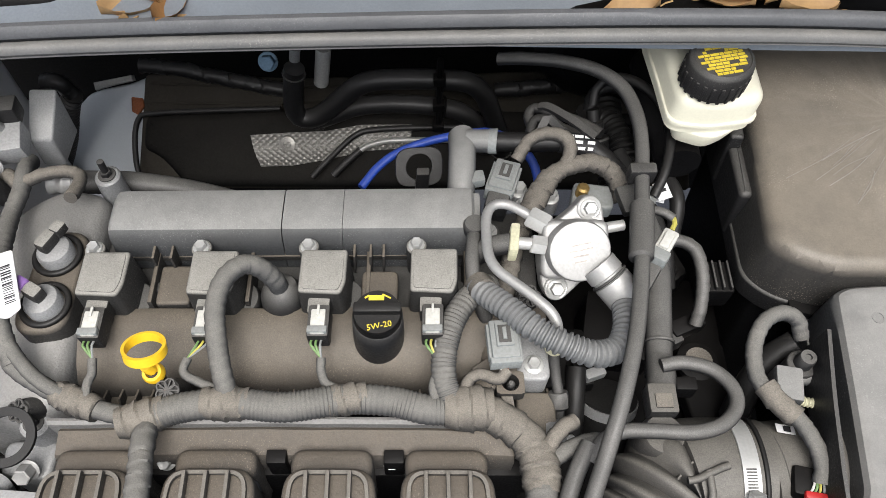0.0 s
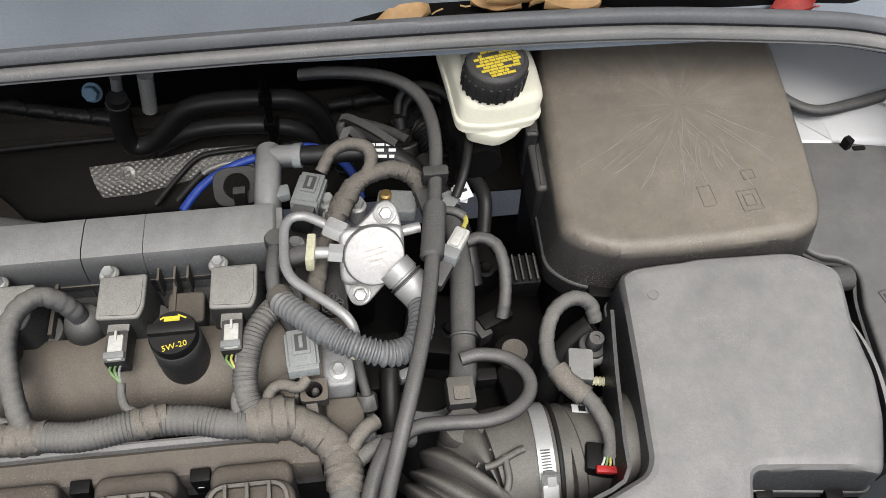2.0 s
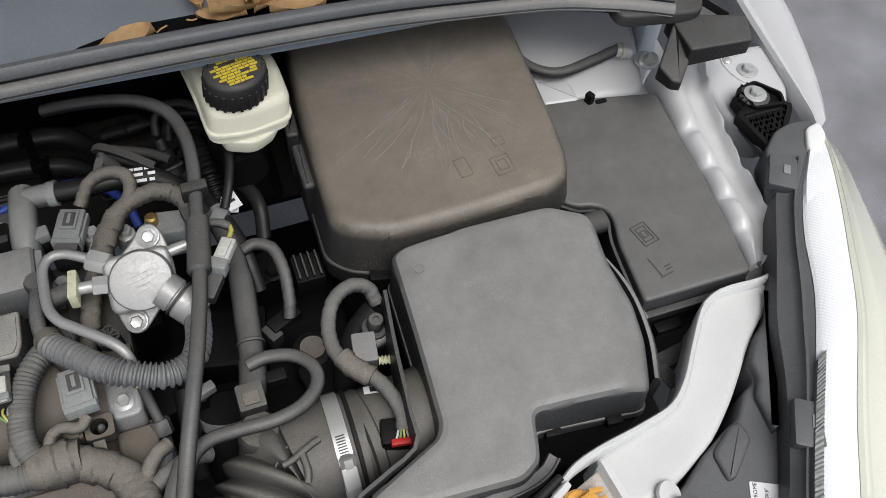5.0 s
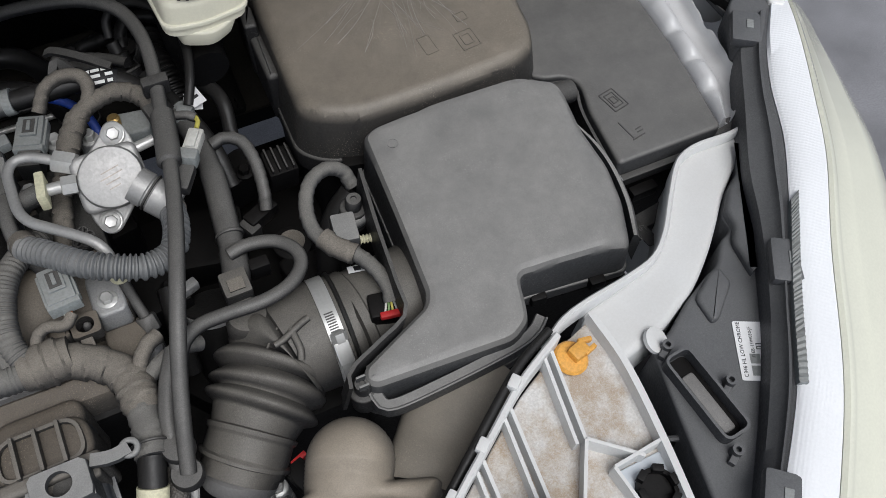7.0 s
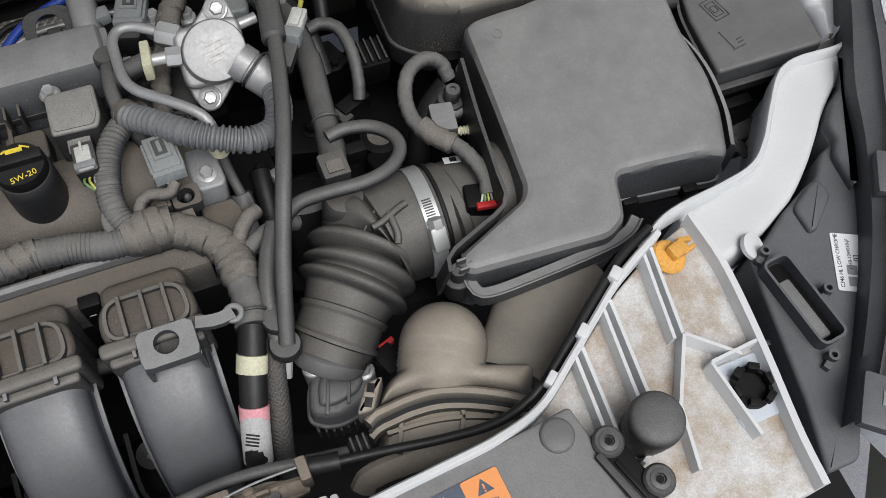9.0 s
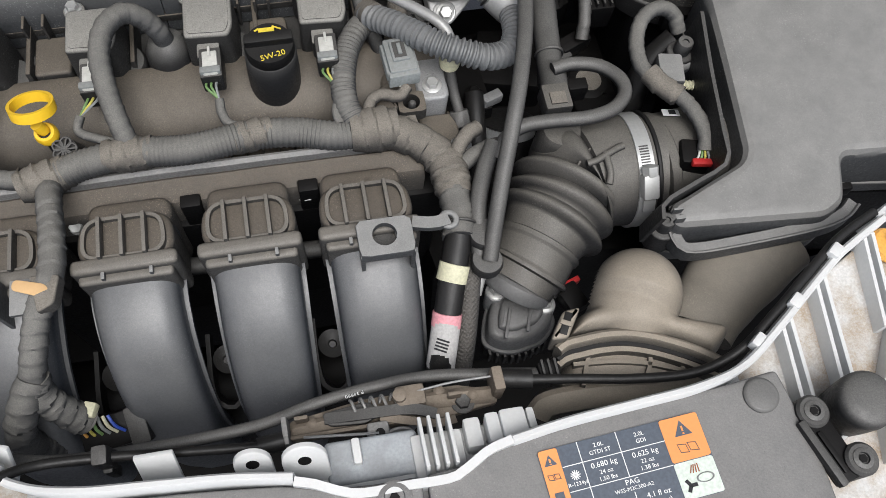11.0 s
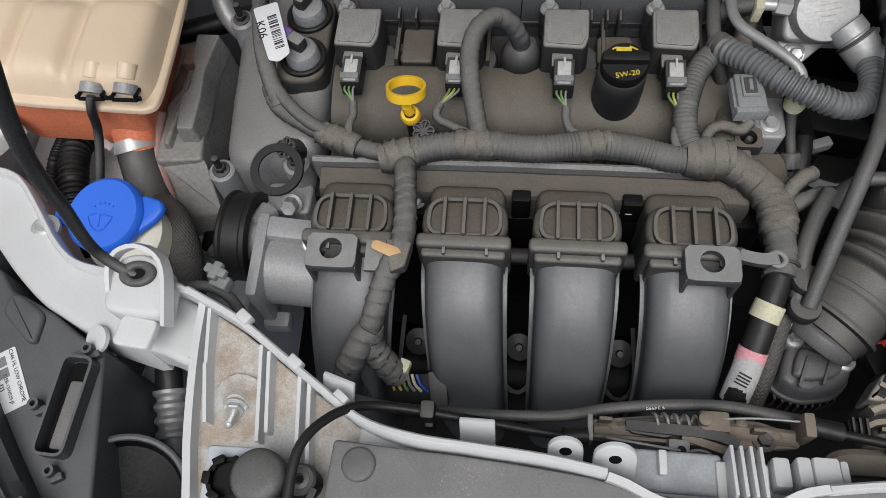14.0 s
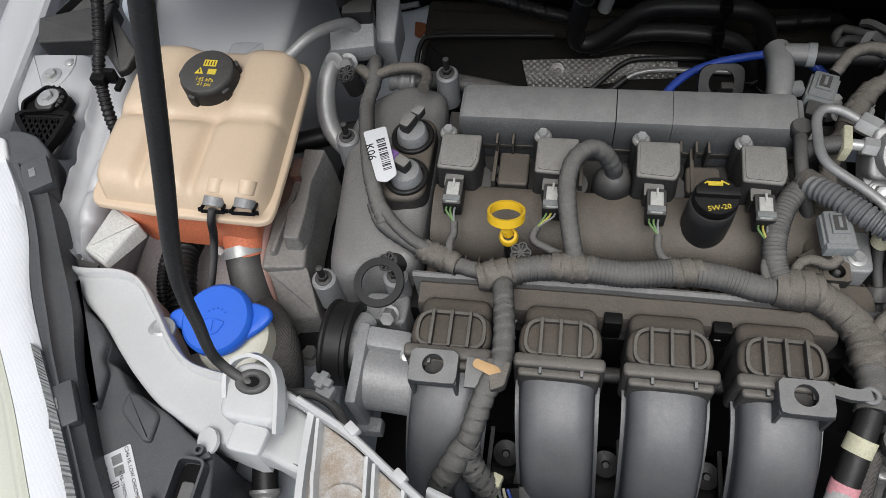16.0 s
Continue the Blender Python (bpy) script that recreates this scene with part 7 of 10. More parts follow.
ROD = [(-0.430, 0.068, 0.850), (-0.450, 0.074, 0.858), (-0.466, 0.082, 0.880), (-0.455, 0.083, 0.945), (-0.431, 0.079, 1.045), (-0.396, 0.100, 1.171), (-0.330, 0.140, 1.410), (-0.262, 0.181, 1.650)]
part("rod", tube(ROD, lambda f: 0.0042 + 0.0019 * min(1.0, f * 3.2), 16, 0.008), M_HOSE, rod)

# engine mount
mount = thing("engine_mount", (-0.475, 0.29, 0.60), "grimy cast aluminium engine mount with reddish dusty rubber", "engine mount")
M_MOUNT = mat("grimy_mount_casting", (0.25, 0.245, 0.235), 0.6, metal=0.2, dust=0.6, dustcol=(0.27, 0.245, 0.215), grain=260, bump=1.0, speck=0.5, mott=0.7)
part("arm", slab([(-0.508, 0.236), (-0.460, 0.240), (-0.466, 0.282), (-0.468, 0.335), (-0.462, 0.384), (-0.500, 0.384), (-0.500, 0.326), (-0.512, 0.306)], 0.68, 0.748, 0.003, r=0.005, draft=0.003), M_MOUNT, mount)
part("front_face", slab([(-0.507, 0.240), (-0.459, 0.243), (-0.446, 0.204), (-0.494, 0.198)], 0.62, 0.742, 0.003, r=0.004, zf=lambda x, y: (y - 0.240) * 1.1), M_MOUNT, mount)
part("upright", slab([(-0.484, 0.262), (-0.467, 0.262), (-0.467, 0.300), (-0.470, 0.335), (-0.464, 0.380), (-0.489, 0.380), (-0.487, 0.345), (-0.482, 0.340), (-0.482, 0.310), (-0.488, 0.302)], 0.74, 0.770, 0.002, r=0.003, draft=0.003), M_MOUNT, mount)
part("rib", slab([(-0.500, 0.252), (-0.494, 0.252), (-0.489, 0.330), (-0.495, 0.330)], 0.74, 0.757, 0.002, r=0.002, draft=0.002), M_MOUNT, mount)
part("rubber", slab([(-0.530, 0.312), (-0.500, 0.308), (-0.494, 0.388), (-0.522, 0.392)], 0.64, 0.726, 0.008, r=0.014), M_REDMOUNT, mount)
part("block", box((-0.492, 0.362, 0.752), (0.022, 0.026, 0.014), 0.003), M_REDMOUNT, mount)
# Added filler: its near-black colour stands for the shade in this gap
solo("gap_filler", slab([(-0.480, 0.180), (-0.400, 0.180), (-0.400, 0.480), (-0.480, 0.480)], 0.60, 0.664, 0.004, r=0.006), M_BLACK, "near-black filler slab giving the gap beside the engine its shade", "splash shield", kind="structure")

# belt pulley and thermostat casting
pul = thing("belt_pulley", (-0.405, 0.160, 0.70), "smooth black belt pulley on a cast bracket", "pulley")
PL = axis((-0.414, 0.158, 0.745), (-0.30, 0.152, 0.745)) @ Matrix.Diagonal((1.10, 1.10, 1.1, 1))
part("rim", lathe([(0.026, 0.0), (0.0385, 0.0), (0.0405, 0.002), (0.0405, 0.004), (0.0385, 0.006), (0.0385, 0.020), (0.0405, 0.022), (0.0405, 0.026), (0.034, 0.028), (0.026, 0.022), (0, 0.02)], m=PL, n=44), M_RUBBER, pul)
part("hub", lathe([(0.022, 0.018), (0.022, 0.034), (0.016, 0.038), (0.013, 0.052), (0, 0.052)], m=PL, n=26), M_CAST, pul)
tst = thing("thermostat_housing", (-0.345, 0.122, 0.68), "cast grey metal pump housing between pulley and manifold", "pump housing")
part("body", lathe([(0.030, 0), (0.033, 0.004), (0.032, 0.020), (0.032, 0.062), (0.028, 0.066), (0, 0.066)], m=axis((-0.372, 0.128, 0.738), (-0.30, 0.122, 0.738)), n=34), M_PALE, tst)
part("flange", box((-0.3735, 0.127, 0.738), (0.011, 0.082, 0.080), 0.003), M_PALE, tst)
part("bridge", box((-0.348, 0.154, 0.757), (0.046, 0.022, 0.040), 0.005, rz=-5), M_PALE, tst)
part("bolt", hexbolt(pose(-0.326, 0.138, 0.776, 30, 0, 0), 0.0055, 0.008, 1.4), M_STEEL, tst)
part("foot", box((-0.368, 0.088, 0.70), (0.026, 0.016, 0.020), 0.004), M_PALE, tst)

# air-conditioning block and pipes by the strut tower
ac = thing("refrigerant_block", (-0.45, 0.495, 0.76), "machined aluminium refrigerant block with bent pipes", "pipe block")
part("block", box((-0.450, 0.505, 0.812), (0.052, 0.034, 0.030), 0.003, rz=12, rx=12), M_PALE, ac)
part("nut", hexbolt(pose(-0.452, 0.480, 0.806, 60, 0, 0), 0.0075, 0.012, 1.5), M_ALU, ac)
part("port", lathe([(0.011, 0), (0.011, 0.010), (0.007, 0.011), (0, 0.009)], m=pose(-0.468, 0.484, 0.806, 60, 0, 0), n=18), M_ALU, ac)
part("pipe_down", tube([(-0.468, 0.492, 0.805), (-0.475, 0.470, 0.797), (-0.477, 0.446, 0.780), (-0.470, 0.422, 0.760), (-0.452, 0.406, 0.745), (-0.430, 0.400, 0.735)], 0.0115, 16), M_ALU, ac)
part("pipe_up", tube([(-0.445, 0.516, 0.822), (-0.452, 0.500, 0.848), (-0.475, 0.462, 0.868), (-0.496, 0.438, 0.862), (-0.510, 0.425, 0.855)], 0.0062, 14), M_ALU, ac)
part("top_valve", box((-0.446, 0.528, 0.835), (0.036, 0.022, 0.026), 0.004, rz=8), M_DARK, ac)
part("valve_cap", lathe([(0.008, 0), (0.008, 0.02), (0, 0.021)], (-0.465, 0.535, 0.845), 14), M_DARK, ac)
part("bracket", slab([(-0.43, 0.52), (-0.405, 0.52), (-0.405, 0.57), (-0.435, 0.57)], 0.76, 0.80, 0.003, r=0.004, zf=lambda x, y: (y - 0.52) * 0.5), M_CAST, ac)
solo("low_pressure_hose", tube([(-0.56, 0.40, 0.735), (-0.52, 0.418, 0.728), (-0.47, 0.438, 0.726), (-0.42, 0.445, 0.73)], 0.0125, 16), M_RUBBER, "thick black hose from mount to engine", "hose")
solo("tower_rubber_hose", tube([(-0.38, 0.484, 0.775), (-0.36, 0.486, 0.772), (-0.32, 0.490, 0.764), (-0.26, 0.487, 0.752), (-0.20, 0.478, 0.735), (-0.15, 0.47, 0.70)], 0.0125, 16), M_HOSE, "dark rubber heater hose behind the rail cover", "hose")
solo("crimped_fitting", tube([(-0.405, 0.484, 0.778), (-0.392, 0.484, 0.777), (-0.372, 0.485, 0.774)], 0.0135, 18, kind="rib", pitch=0.010, amp=0.0012), M_ALU, "crimped aluminium hose fitting", "hose fitting")
solo("fender_loom", tube([(-0.757, 0.545, 0.90), (-0.735, 0.505, 0.895), (-0.720, 0.470, 0.885), (-0.712, 0.435, 0.865), (-0.708, 0.405, 0.845), (-0.698, 0.375, 0.815), (-0.690, 0.36, 0.79)], 0.0062, 12, kind="rib", pitch=0.0042, amp=0.0006), M_RUBBER, "black corrugated loom down the inner fender", "conduit")
solo("loom_clip", join(box((-0.705, 0.398, 0.845), (0.016, 0.010, 0.012), 0.002), box((-0.692, 0.402, 0.848), (0.012, 0.006, 0.020), 0.002), box((-0.683, 0.396, 0.842), (0.006, 0.016, 0.006), 0.001)), M_BLACK, "black clip holding the fender loom", "clip")

# vented headlamp brackets behind each lamp
for s in (1, -1):
    vb = thing("lamp_bracket", on_side([(0.80, 0.38, 0.80)], s)[0], "black plastic lattice bracket bolted at the fender", "bracket", group="lamp brackets", plain=True)
    hz = 0.0 if s > 0 else 0.014
    def place(pts):
        return on_side([(p[0] + 0.049, p[1] + 0.057, *[z - 0.038 for z in p[2:]]) for p in pts], s)
    def flat(pts):
        return [p[:2] for p in place(pts)]
    ex, ey = on_side([(0.802, 0.400)], s)[0]
    part("eye", lathe([(0.0175, 0), (0.0175, 0.010), (0.015, 0.012), (0, 0.012)], (ex, ey, 0.812 + hz), 26), M_DARK, vb)
    part("bolt", hexbolt(up_at(ex, ey, 0.824 + hz), 0.007, 0.007, 1.85), M_STEEL, vb)
    for k in range(8):
        a = radians(60 + 24 * k) if s > 0 else radians(120 - 24 * k)
        part("spline", box((ex + 0.0170 * math.cos(a), ey + 0.0170 * math.sin(a), 0.821 + hz), (0.006, 0.0018, 0.006), 0.0004, rz=math.degrees(a)), M_BLACK, vb)
    part("upper_plate", slab(flat([(0.730, 0.332), (0.730, 0.352), (0.765, 0.363), (0.785, 0.337), (0.779, 0.318), (0.727, 0.318)]), 0.806 + hz, 0.818 + hz, 0.003, r=0.005), M_BLACK, vb)
    part("upper_rim", wall_ring(flat(rounded([(0.741, 0.324), (0.738, 0.358), (0.765, 0.363), (0.785, 0.337), (0.779, 0.320)], 0.005)), 0.003, 0.812 + hz, 0.824 + hz), M_BLACK, vb)
    part("plate", slab(flat([(0.724, 0.320), (0.782, 0.320), (0.762, 0.282), (0.726, 0.264)]), 0.800 + hz, 0.808 + hz, 0.002, r=0.004), M_SIGHT, vb)
    A, B, D = Vector((0.726, 0.320, 0.852)), Vector((0.784, 0.320, 0.852)), Vector((0.738, 0.264, 0.852))
    for k in range(1, 8):
        g = k / 8
        for e0, e1 in ((A.lerp(B, g), A.lerp(D, g)), (A.lerp(B, g), B.lerp(D, 1 - g))):
            part("lattice_bar", sweep(place([tuple(e0), tuple(e1)]), [(-0.0012, -0.003), (-0.0012, 0.0035), (0.0012, 0.0035), (0.0012, -0.003)], 0.004), M_BLACK, vb)
    part("frame", sweep(place([(0.723, 0.325, 0.854), (0.728, 0.290, 0.853), (0.734, 0.263, 0.853), (0.744, 0.264, 0.853), (0.764, 0.294, 0.853), (0.786, 0.322, 0.854), (0.755, 0.326, 0.854), (0.723, 0.325, 0.854)]), [(-0.003, -0.010), (-0.003, 0.004), (0.003, 0.004), (0.003, -0.010)], 0.006), M_BLACK, vb)

# lower line at the left lamp
acl = thing("refrigerant_line", (-0.45, 0.0, 0.60), "aluminium refrigerant line with a crimped rubber end", "pipe")
part("rubber_end", tube([(-0.466, 0.060, 0.71), (-0.462, 0.035, 0.712), (-0.458, 0.012, 0.705)], 0.0125, 16), M_RUBBER, acl)
part("crimp", tube([(-0.4595, 0.016, 0.706), (-0.456, -0.006, 0.700), (-0.453, -0.026, 0.694)], 0.0135, 18, kind="rib", pitch=0.0125, amp=0.0016), M_ALU, acl)
part("pipe", tube([(-0.4535, -0.024, 0.694), (-0.448, -0.05, 0.686), (-0.442, -0.09, 0.675), (-0.445, -0.13, 0.66)], 0.0088, 16), M_ALU, acl)

# ---- wiring loom ----
loom = thing("engine_wiring_loom", (-0.15, 0.22, 0.78), "thick grey cloth-taped engine wiring loom, dusty at its joints", "wiring loom")
MAIN = [(-0.380, 0.285, 0.812), (-0.366, 0.262, 0.812), (-0.338, 0.244, 0.812), (-0.308, 0.230, 0.811), (-0.275, 0.219, 0.811), (-0.244, 0.214, 0.812), (-0.207, 0.222, 0.816), (-0.168, 0.224, 0.818), (-0.125, 0.220, 0.820), (-0.077, 0.228, 0.816), (-0.039, 0.228, 0.812), (-0.005, 0.222, 0.808), (0.029, 0.225, 0.806), (0.055, 0.215, 0.802), (0.075, 0.199, 0.797), (0.083, 0.176, 0.796), (0.082, 0.145, 0.798), (0.078, 0.118, 0.798)]
part("left_trunk", tube(MAIN[:6], 0.0082, 18, kind="wrap", pitch=0.0055, amp=0.0007, seed=1), M_TAPE, loom)
part("middle_trunk", tube(MAIN[5:13], 0.0125, 20, kind="rib", pitch=0.0034, amp=0.00035, seed=2), M_TAPE, loom)
part("right_trunk", tube(MAIN[12:16], 0.0152, 22, kind="wrap", pitch=0.009, amp=0.0011, seed=3), M_TAPE2, loom)
part("down_trunk", tube(MAIN[15:], 0.0132, 20, kind="wrap", pitch=0.008, amp=0.0009, seed=4), M_TAPE, loom)
for c, r, d in (((-0.244, 0.214, 0.812), 0.0155, (0.02, 0.006, 0)), ((-0.175, 0.224, 0.818), 0.0148, (0.02, 0, 0)), ((0.026, 0.224, 0.807), 0.0195, (0.02, 0.0, 0)), ((-0.304, 0.229, 0.811), 0.0125, (0.02, -0.008, 0)), ((-0.078, 0.228, 0.816), 0.0136, (0.02, 0.003, 0)), ((0.083, 0.176, 0.796), 0.0165, (0.0, -0.02, 0))):
    c = Vector(c)
    d = Vector(d)
    part("taped_joint", tube([c - d, c - d * 0.4, c + d * 0.4, c + d], lambda f, r=r: r * (0.84 + 0.16 * math.sin(math.pi * f)), 20, kind="wrap", pitch=0.006, amp=0.0013, seed=int(r * 9999)), M_TAPE2, loom)
part("breather_branch", tube([(-0.172, 0.226, 0.820), (-0.178, 0.245, 0.834), (-0.184, 0.272, 0.846), (-0.186, 0.298, 0.855), (-0.180, 0.320, 0.860), (-0.166, 0.334, 0.858), (-0.152, 0.335, 0.848), (-0.142, 0.332, 0.830), (-0.141, 0.332, 0.815)], 0.0088, 18, kind="wrap", pitch=0.0045, amp=0.0007, seed=5), M_TAPE, loom)
part("pump_branch", tube([(0.012, 0.228, 0.812), (0.006, 0.245, 0.818), (0.006, 0.265, 0.822), (0.012, 0.290, 0.826), (0.022, 0.310, 0.826), (0.034, 0.326, 0.820), (0.050, 0.338, 0.812)], 0.0105, 18, kind="rib", pitch=0.0034, amp=0.0004, seed=6), M_TAPE, loom)
part("front_branch", tube([(-0.240, 0.212, 0.810), (-0.237, 0.190, 0.822), (-0.233, 0.160, 0.828), (-0.231, 0.130, 0.832), (-0.234, 0.110, 0.834), (-0.243, 0.090, 0.828), (-0.251, 0.066, 0.815), (-0.258, 0.050, 0.800)], 0.0098, 18, kind="wrap", pitch=0.006, amp=0.0010, seed=7), M_TAPE, loom)
part("front_branch_loop", tube([(-0.256, 0.053, 0.803), (-0.268, 0.036, 0.790), (-0.279, 0.022, 0.770), (-0.282, 0.018, 0.74), (-0.276, 0.020, 0.71)], 0.0115, 18, kind="wrap", pitch=0.008, amp=0.0014, seed=8), M_TAPE, loom)
part("front_branch_plug", tube([(-0.257, 0.052, 0.802), (-0.256, 0.042, 0.786), (-0.248, 0.034, 0.766), (-0.238, 0.028, 0.748)], 0.0118, 18, kind="wrap", pitch=0.007, amp=0.0014, seed=9), M_TAPE, loom)
part("tape_flag", slab(rounded([(-0.244, 0.118), (-0.222, 0.116), (-0.226, 0.094), (-0.238, 0.088)], 0.003), 0.830, 0.8425, 0.002), M_TAPE2, loom)
part("fork", tube([(0.084, 0.184, 0.797), (0.092, 0.196, 0.803), (0.102, 0.207, 0.808), (0.113, 0.214, 0.806)], 0.0068, 14, kind="wrap", pitch=0.006, amp=0.0008, seed=10), M_TAPE2, loom)
part("fork", tube([(0.088, 0.180, 0.796), (0.106, 0.192, 0.798), (0.126, 0.200, 0.796), (0.142, 0.203, 0.785)], 0.0072, 14, kind="wrap", pitch=0.005, amp=0.0007, seed=11), M_TAPE, loom)
part("cream_sleeve", tube([(0.071, 0.098, 0.793), (0.066, 0.086, 0.786)], 0.0125, 18), M_CREAM, loom, "cream tape sleeve")
part("lower_sleeve", tube([(0.078, 0.120, 0.798), (0.070, 0.096, 0.790), (0.060, 0.066, 0.776), (0.050, 0.036, 0.755), (0.044, 0.018, 0.730), (0.042, 0.010, 0.70)], 0.0112, 18), M_RUBBER, loom)
M_PAPER = mat("soiled_paper_label", (0.50, 0.49, 0.48), 0.6, dust=0.2, bump=0.05, var=0.08)
lab = part("loom_label", tube([(0.0585, 0.062, 0.7745), (0.0535, 0.046, 0.764), (0.0475, 0.028, 0.745)], 0.0118, 18), M_PAPER, loom, "white wrapped label")
part("pink_print", tube([(0.0590, 0.0635, 0.7755), (0.0560, 0.054, 0.769)], 0.0121, 18), M_PINK, lab, "pink band")
LF = Matrix.Translation((0.0494, 0.0381, 0.7727)) @ Vector((-0.30, -0.57, 0.76)).to_track_quat("Z", "Y").to_matrix().to_4x4()
for j in range(4):
    part("print_bar", xf(box((0.0, -0.0055 + 0.0030 * j, -0.0004), (0.0105, 0.0013, 0.0006), 0.0), LF), M_INK, lab)
part("zip_tie", ring((0, 0, 0), 0.0148, 0.0014, 28, 8, axis((0.0795, 0.128, 0.798), (0.0785, 0.118, 0.798))), M_DARK, loom)
solo("braided_drain_sleeve", tube([(0.090, 0.112, 0.775), (0.083, 0.088, 0.768), (0.076, 0.060, 0.752), (0.068, 0.034, 0.73), (0.062, 0.015, 0.69)], 0.0095, 16), M_BRAID, "black braided sleeve beside the intake manifold", "hose")
pale = solo("pale_leaf_scrap", xf(slab(rounded([(-0.012, -0.004), (0.010, -0.005), (0.015, 0.0), (0.010, 0.005), (-0.012, 0.004)], 0.004), 0, 0.0012, 0.0004), pose(-0.243, 0.108, 0.8425, 8, 6, -18)), M_LEAF2, "pale tan leaf scrap on the loom", "leaf")

# coil leads: taped tails and bare wires
for k, (ex, ey) in enumerate(((-0.292, 0.222), (-0.186, 0.238), (-0.075, 0.236), (-0.002, 0.228))):
    x = -0.297 + 0.0975 * k
    lead = thing("coil_lead", (x, 0.26, 0.80), "thin taped coil lead with green wires at the plug", "wire", group="coil leads")
    bend = -0.012 if k == 1 else 0.004
    part("tail", tube([(x + bend, 0.262, 0.824), (x + bend * 1.2, 0.250, 0.820), (x + (ex - x) * 0.4, 0.240, 0.818), (ex, ey, 0.816)], 0.0040, 10, kind="wrap", pitch=0.006, amp=0.0006, seed=20 + k), M_TAPE, lead)
    for j, m_ in enumerate((M_GREEN, M_WIREY if k % 2 else M_GREEN, M_CONN)):
        part("wire", tube([(x - 0.004 + 0.004 * j, 0.278, 0.827), (x - 0.005 + 0.004 * j, 0.272, 0.829), (x + bend, 0.262, 0.824)], 0.0011, 6, 0.003), m_, lead)

# loom over the timing cover with its white bar-code tag
lt = thing("timing_loom", (-0.40, 0.38, 0.80), "grey taped loom bridging the timing cover", "wiring loom")
part("trunk", tube([(-0.364, 0.262, 0.814), (-0.376, 0.285, 0.824), (-0.386, 0.312, 0.832), (-0.396, 0.345, 0.828), (-0.408, 0.385, 0.815), (-0.416, 0.420, 0.806), (-0.415, 0.450, 0.806), (-0.418, 0.475, 0.806), (-0.425, 0.500, 0.79)], 0.0085, 16, kind="wrap", pitch=0.005, amp=0.0008, seed=30), M_TAPE, lt)
part("second_lead", tube([(-0.384, 0.300, 0.828), (-0.368, 0.275, 0.822), (-0.346, 0.252, 0.820), (-0.325, 0.238, 0.818), (-0.304, 0.230, 0.814)], 0.0062, 14, kind="wrap", pitch=0.005, amp=0.0006, seed=31), M_TAPE, lt)
part("sensor_tail", tube([(-0.412, 0.460, 0.808), (-0.395, 0.466, 0.812), (-0.372, 0.470, 0.812), (-0.356, 0.462, 0.815), (-0.350, 0.445, 0.822), (-0.350, 0.425, 0.830)], 0.0066, 14, kind="wrap", pitch=0.006, amp=0.0010, seed=32), M_TAPE2, lt)
part("rear_tail", tube([(-0.415, 0.455, 0.806), (-0.432, 0.470, 0.802), (-0.445, 0.482, 0.79)], 0.0075, 14, kind="wrap", pitch=0.006, amp=0.0010, seed=33), M_TAPE2, lt)
tag = thing("barcode_tag", (-0.375, 0.325, 0.83), "white bar-code tag folded round the loom", "tag")
TG = pose(-0.3745, 0.3220, 0.8480, 4, -4, 22)
part("paper", xf(slab(rounded([(-0.0105, -0.030), (-0.0015, -0.035), (0.0105, -0.030), (0.0115, 0.030), (-0.0125, 0.031)], 0.003), 0, 0.0011, 0.0003), TG), M_LABEL, tag)
part("code", letters("K06", 0.0122, TG @ pose(-0.0098, 0.0046, 0.0012, 0, 0, -90)), M_INK, tag, "printed K06")
y = -0.021
rb = random.Random(7)
while y < 0.017:
    w = rb.choice((0.0006, 0.0009, 0.0014))
    part("bar", xf(box((0.0030, y, 0.0012), (0.0090, w, 0.0003), 0.0), TG), M_INK, tag)
    y += w + rb.choice((0.0008, 0.0012, 0.0017))

# ribbed conduit, pump inlet hose and quick connectors
cd = thing("ribbed_conduit", (0.10, 0.28, 0.80), "grey split corrugated conduit below the fuel pump", "conduit")
CD = [(0.036, 0.330, 0.828), (0.040, 0.318, 0.836), (0.057, 0.298, 0.846), (0.079, 0.275, 0.852), (0.102, 0.262, 0.851), (0.125, 0.256, 0.846), (0.146, 0.263, 0.842), (0.156, 0.283, 0.840), (0.159, 0.310, 0.832), (0.160, 0.330, 0.82)]
part("corrugation", tube(CD, 0.0104, 20, kind="rib", pitch=0.0046, amp=0.0011), M_CORR, cd)
part("end_cuff", tube(CD[:2], 0.0122, 18, 0.002), M_TAPE2, cd)
part("end_cuff", tube(CD[-2:], 0.0122, 18, 0.002), M_TAPE2, cd)
solo("fuel_inlet_hose", tube([(0.034, 0.384, 0.832), (0.032, 0.365, 0.836), (0.031, 0.345, 0.834), (0.034, 0.326, 0.826), (0.045, 0.31, 0.80)], 0.0066, 14), M_HOSE, "thin dusty fuel hose bent round the cover's corner", "hose")
solo("hose_elbow", join(lathe([(0.009, 0), (0.0105, 0.004), (0.0105, 0.012), (0.009, 0.015), (0, 0.015)], (0.034, 0.386, 0.826), 20)), M_HOSE, "dusty rubber elbow end", "hose elbow")

